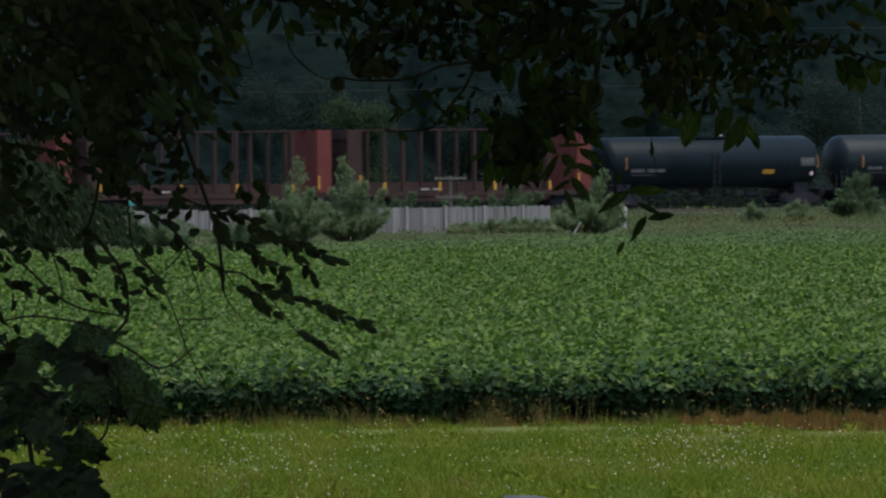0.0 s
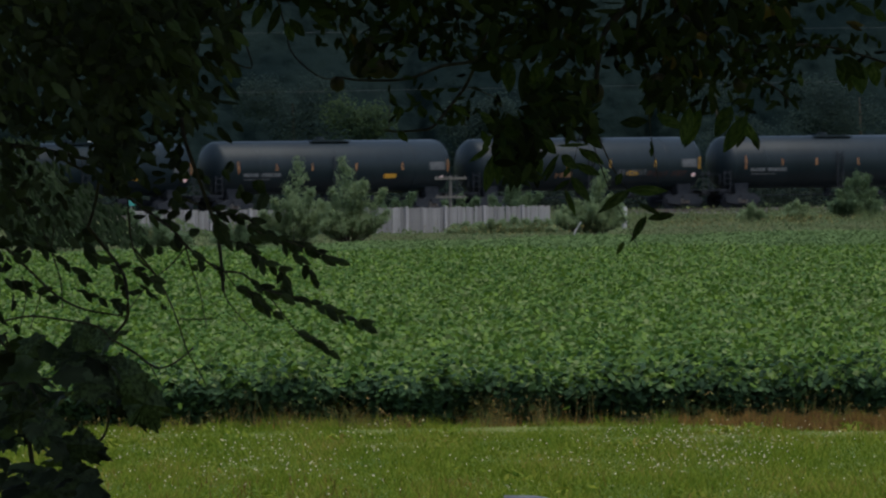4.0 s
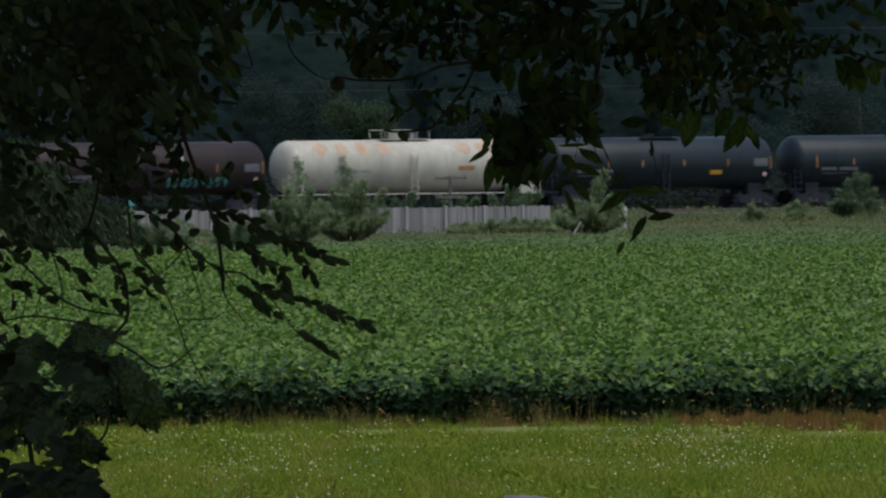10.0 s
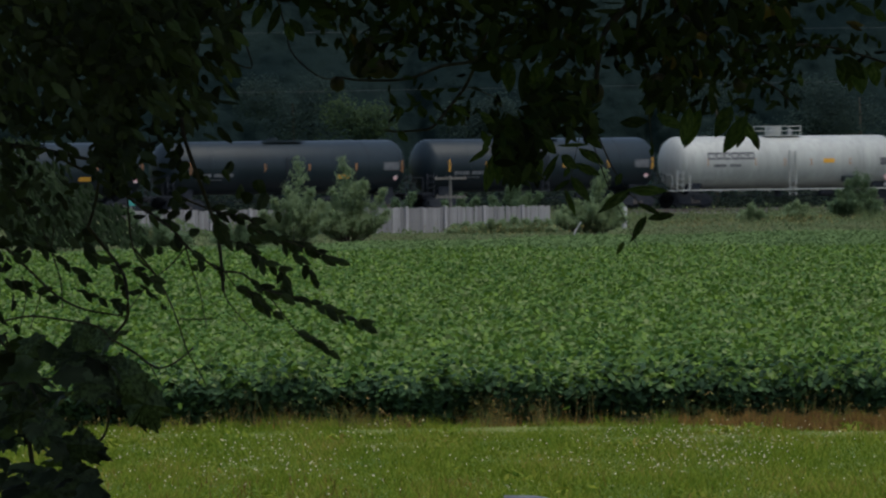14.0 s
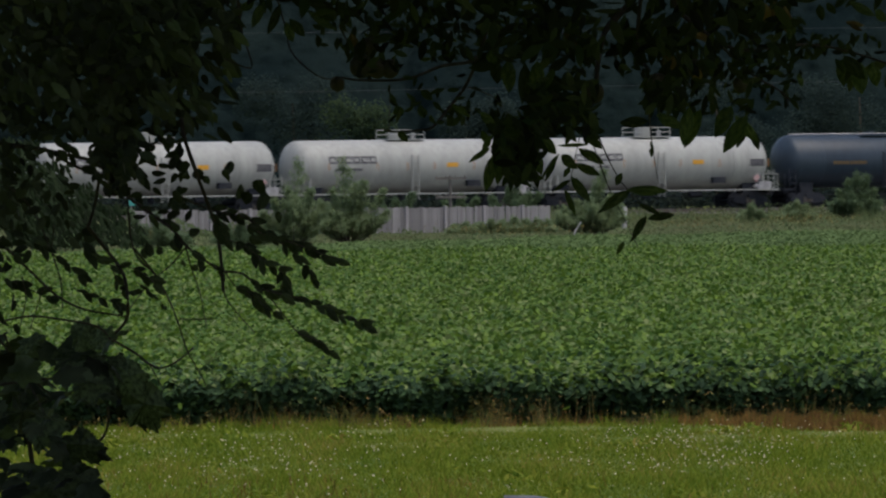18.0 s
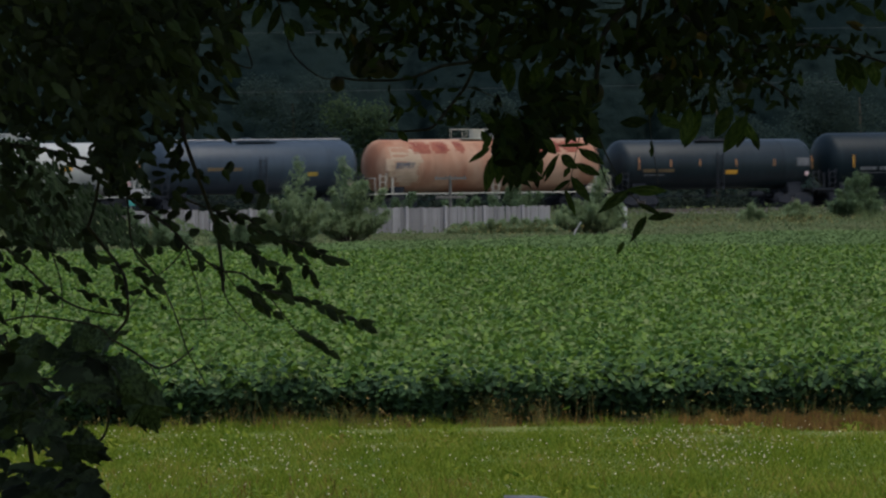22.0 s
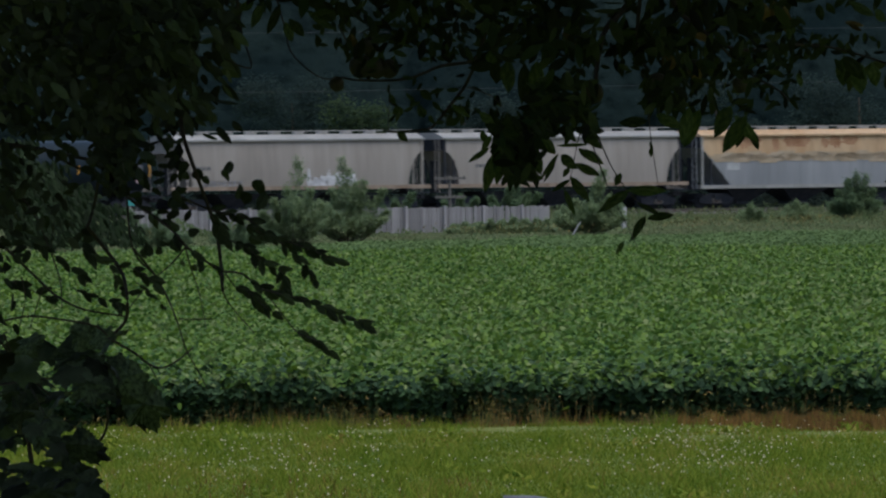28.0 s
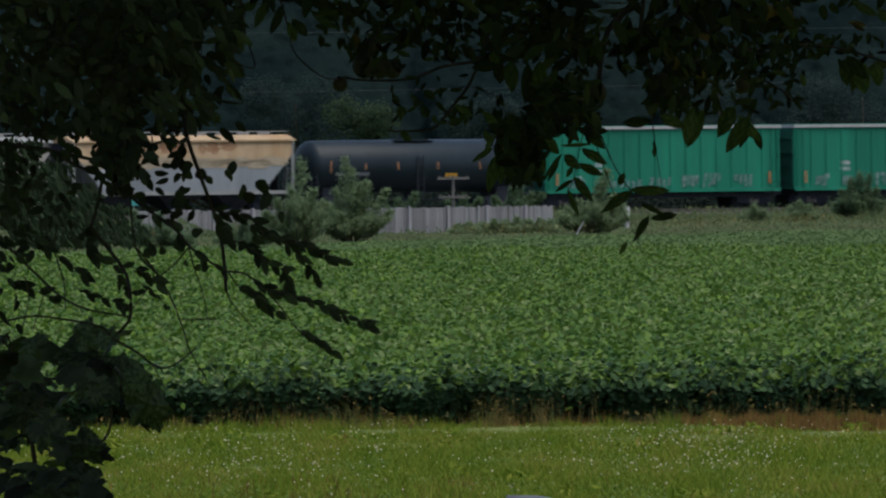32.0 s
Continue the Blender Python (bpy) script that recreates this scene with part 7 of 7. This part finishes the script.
one_leaf(walnut, LANCE, (1.078, 5.099), (1.123, 5.037), 0.039)
one_leaf(walnut, LANCE, (0.934, 5.146), (0.954, 5.206), 0.027)
one_leaf(walnut, LANCE, (1.162, 5.219), (1.197, 5.192), 0.030)
one_leaf(walnut, LANCE, (0.956, 5.054), (0.967, 5.024), 0.018)
fill(walnut, LANCE, (0.14, 0.262), (4.775, 4.9), 70, 0.055, 0, 40, 1.0, 0.0, 0.37)
fill(walnut, LANCE, (0.148, 0.256), (4.820, 4.940), 140, 0.058, 0, 55, 1.0, 0.0, 0.37)
fill(walnut, LANCE, (0.233, 0.416), (4.895, 5.052), 190, 0.055, 0, 55, 1.0, 0.0, 0.37)
fill(walnut, LANCE, (0.552, 0.652), (4.960, 5.058), 90, 0.049, 0, 55, 1.0, 0.0, 0.37)
fill(walnut, LANCE, (0.304, 0.730), (5.221, 5.292), 52, 0.070, 0, 55, 1.0, 0.0, 0.37)
fill(walnut, LANCE, (0.105, 0.335), (5.079, 5.281), 92, 0.064, 0, 55, 1.0, 0.0, 0.37)
fill(walnut, LANCE, (0.333, 0.418), (5.091, 5.220), 30, 0.061, 0, 55, 1.0, 0.0, 0.37)
fill(walnut, LANCE, (0.463, 0.638), (5.105, 5.202), 40, 0.067, 0, 55, 1.0, 0.0, 0.37)
fill(walnut, LANCE, (0.576, 0.759), (5.066, 5.148), 50, 0.058, 0, 55, 1.0, 0.0, 0.37)
fill(walnut, LANCE, (0.638, 0.806), (5.164, 5.276), 44, 0.067, 0, 55, 1.0, 0.0, 0.37)
fill(walnut, LANCE, (0.775, 0.935), (5.178, 5.275), 40, 0.067, 0, 55, 1.0, 0.0, 0.37)
fill(walnut, LANCE, (-0.364, 0.123), (5.213, 5.299), 70, 0.067, 0, 55, 1.0, 0.0, 0.37)
fill(walnut, LANCE, (-0.213, 0.107), (5.112, 5.200), 46, 0.052, 0, 55, 1.0, 0.0, 0.37)
fill(walnut, LANCE, (-0.252, -0.114), (5.059, 5.157), 34, 0.039, 0, 55, 1.0, 0.0, 0.37)
fill(walnut, LANCE, (0.773, 0.934), (5.049, 5.146), 64, 0.041, 0, 55, 1.0, 0.0, 0.37)
fill(walnut, LANCE, (0.673, 0.751), (4.943, 5.072), 22, 0.052, 0, 55, 1.0, 0.0, 0.37)
fill(walnut, LANCE, (0.788, 0.837), (4.957, 5.056), 14, 0.052, 0, 55, 1.0, 0.0, 0.37)
fill(walnut, LANCE, (0.864, 0.948), (4.964, 5.032), 16, 0.036, 0, 55, 1.0, 0.0, 0.37)
fill(walnut, LANCE, (1.069, 1.199), (5.023, 5.097), 8, 0.058, 0, 55, 1.0, 0.0, 0.37)
fill(walnut, LANCE, (0.971, 1.063), (5.118, 5.147), 14, 0.030, 0, 55, 1.0, 0.0, 0.37)
fill(walnut, LANCE, (0.927, 1.201), (5.245, 5.287), 12, 0.064, 0, 55, 1.0, 0.0, 0.37)
fill(walnut, LANCE, (-0.516, -0.356), (5.244, 5.296), 10, 0.064, 0, 55, 1.0, 0.0, 0.37)
fill(walnut, LANCE, (-0.139, 0.120), (4.937, 5.063), 22, 0.030, 0, 55, 1.0, 0.0, 0.37)
turned(one_leaf(walnut, LANCE, (0.604, 5.116), (0.622, 5.061), 0.033))
turned(one_leaf(walnut, LANCE, (0.622, 5.103), (0.615, 5.058), 0.027))
for _xr, _zr, _n in (((-0.34, -0.05), (5.14, 5.27), 90), ((-0.05, 0.3), (5.1, 5.27), 150), ((-0.02, 0.16), (4.93, 5.02), 26), ((0.6, 0.98), (5.02, 5.2), 130), ((0.95, 1.2), (5.1, 5.16), 40), ((0.3, 0.62), (5.06, 5.2), 90)):
    fill(walnut, LANCE, _xr, _zr, _n, 0.034, 15, 50, 0.9, 0.4, 0.42)
turned(one_leaf(walnut, LANCE, (0.859, 5.245), (0.873, 5.184), 0.036))
turned(one_leaf(walnut, LANCE, (0.897, 5.252), (0.914, 5.176), 0.039))
turned(one_leaf(walnut, LANCE, (0.930, 5.237), (0.939, 5.169), 0.033))
turned(one_leaf(walnut, LANCE, (1.094, 5.193), (1.147, 5.183), 0.015))
turned(one_leaf(walnut, LANCE, (1.101, 5.190), (1.136, 5.165), 0.014))
turned(one_leaf(walnut, LANCE, (0.675, 5.073), (0.694, 5.027), 0.030))
turned(one_leaf(walnut, LANCE, (0.326, 5.167), (0.352, 5.121), 0.027))
turned(one_leaf(walnut, LANCE, (-0.243, 5.173), (-0.222, 5.124), 0.024))
turned(one_leaf(walnut, LANCE, (0.676, 5.164), (0.732, 5.148), 0.024))
walnut_fruit((-0.279, 5.038), 0.0205)
walnut_fruit((-0.214, 5.085), 0.0319)
walnut_fruit((-0.171, 5.078), 0.0258)
walnut_fruit((-0.190, 5.139), 0.0243)
walnut_fruit((-0.138, 5.078), 0.0258)
walnut_fruit((0.408, 5.007), 0.0289)
walnut_fruit((0.583, 5.028), 0.0304)
walnut_fruit((0.806, 5.026), 0.0228)
walnut_fruit((0.682, 5.072), 0.0228)
close_fills()


# the upper crowns of the same trees, out of view, added to shade the boughs
def high_crown(tree, x0, x1, y0, y1, z0, z1, n, seed, material):
    r = np.random.default_rng(seed)
    c = np.column_stack([r.uniform(x0, x1, n), r.uniform(y0, y1, n), r.uniform(z0, z1, n)])
    v, f = leaves(r, c, 0.34, 0.24, 0.1, 0.35)
    part("upper_crown", sheet("upper_crown", v, f, material), None, tree)["kind"] = "stuff"


high_crown(elm, -6, 0.3, 45, 55, 5.75, 9.5, 5600, 41, M_LEAFELM)
high_crown(walnut, -0.3, 6, 45, 55, 5.8, 9.5, 5600, 42, M_LEAFDARK)
# unseen trees on both sides of the sight line, added to darken the boughs
for i, (x, y) in enumerate(((-6.5, 38), (6.0, 36), (-5.5, 27), (6.5, 25), (-6.0, 14), (6.0, 13))):
    rr = np.random.default_rng(70 + i)
    tr = thing("unseen_shade_tree", "unseen leafy tree added to shade the near boughs", "tree", pose(x, y, 0), "shade trees in the yard")
    part("trunk", Mesh().tube([(0, 0, -0.2), (0.1, 0.1, 3), (0, 0.2, 7)], 0.2, 0.07, 10), M_BARK, tr)
    v, f = leaves(rr, crown(rr, 11, 7.5, 1800, 0.12), 0.4, 0.28, 0.1, 0.4)
    v[:, 0] = np.where(x < 0, np.minimum(v[:, 0], -x - 1.2), np.maximum(v[:, 0], -x + 1.2))
    part("crown", sheet("crown", v, f, M_LEAFELM), None, tr)["kind"] = "stuff"
motions()
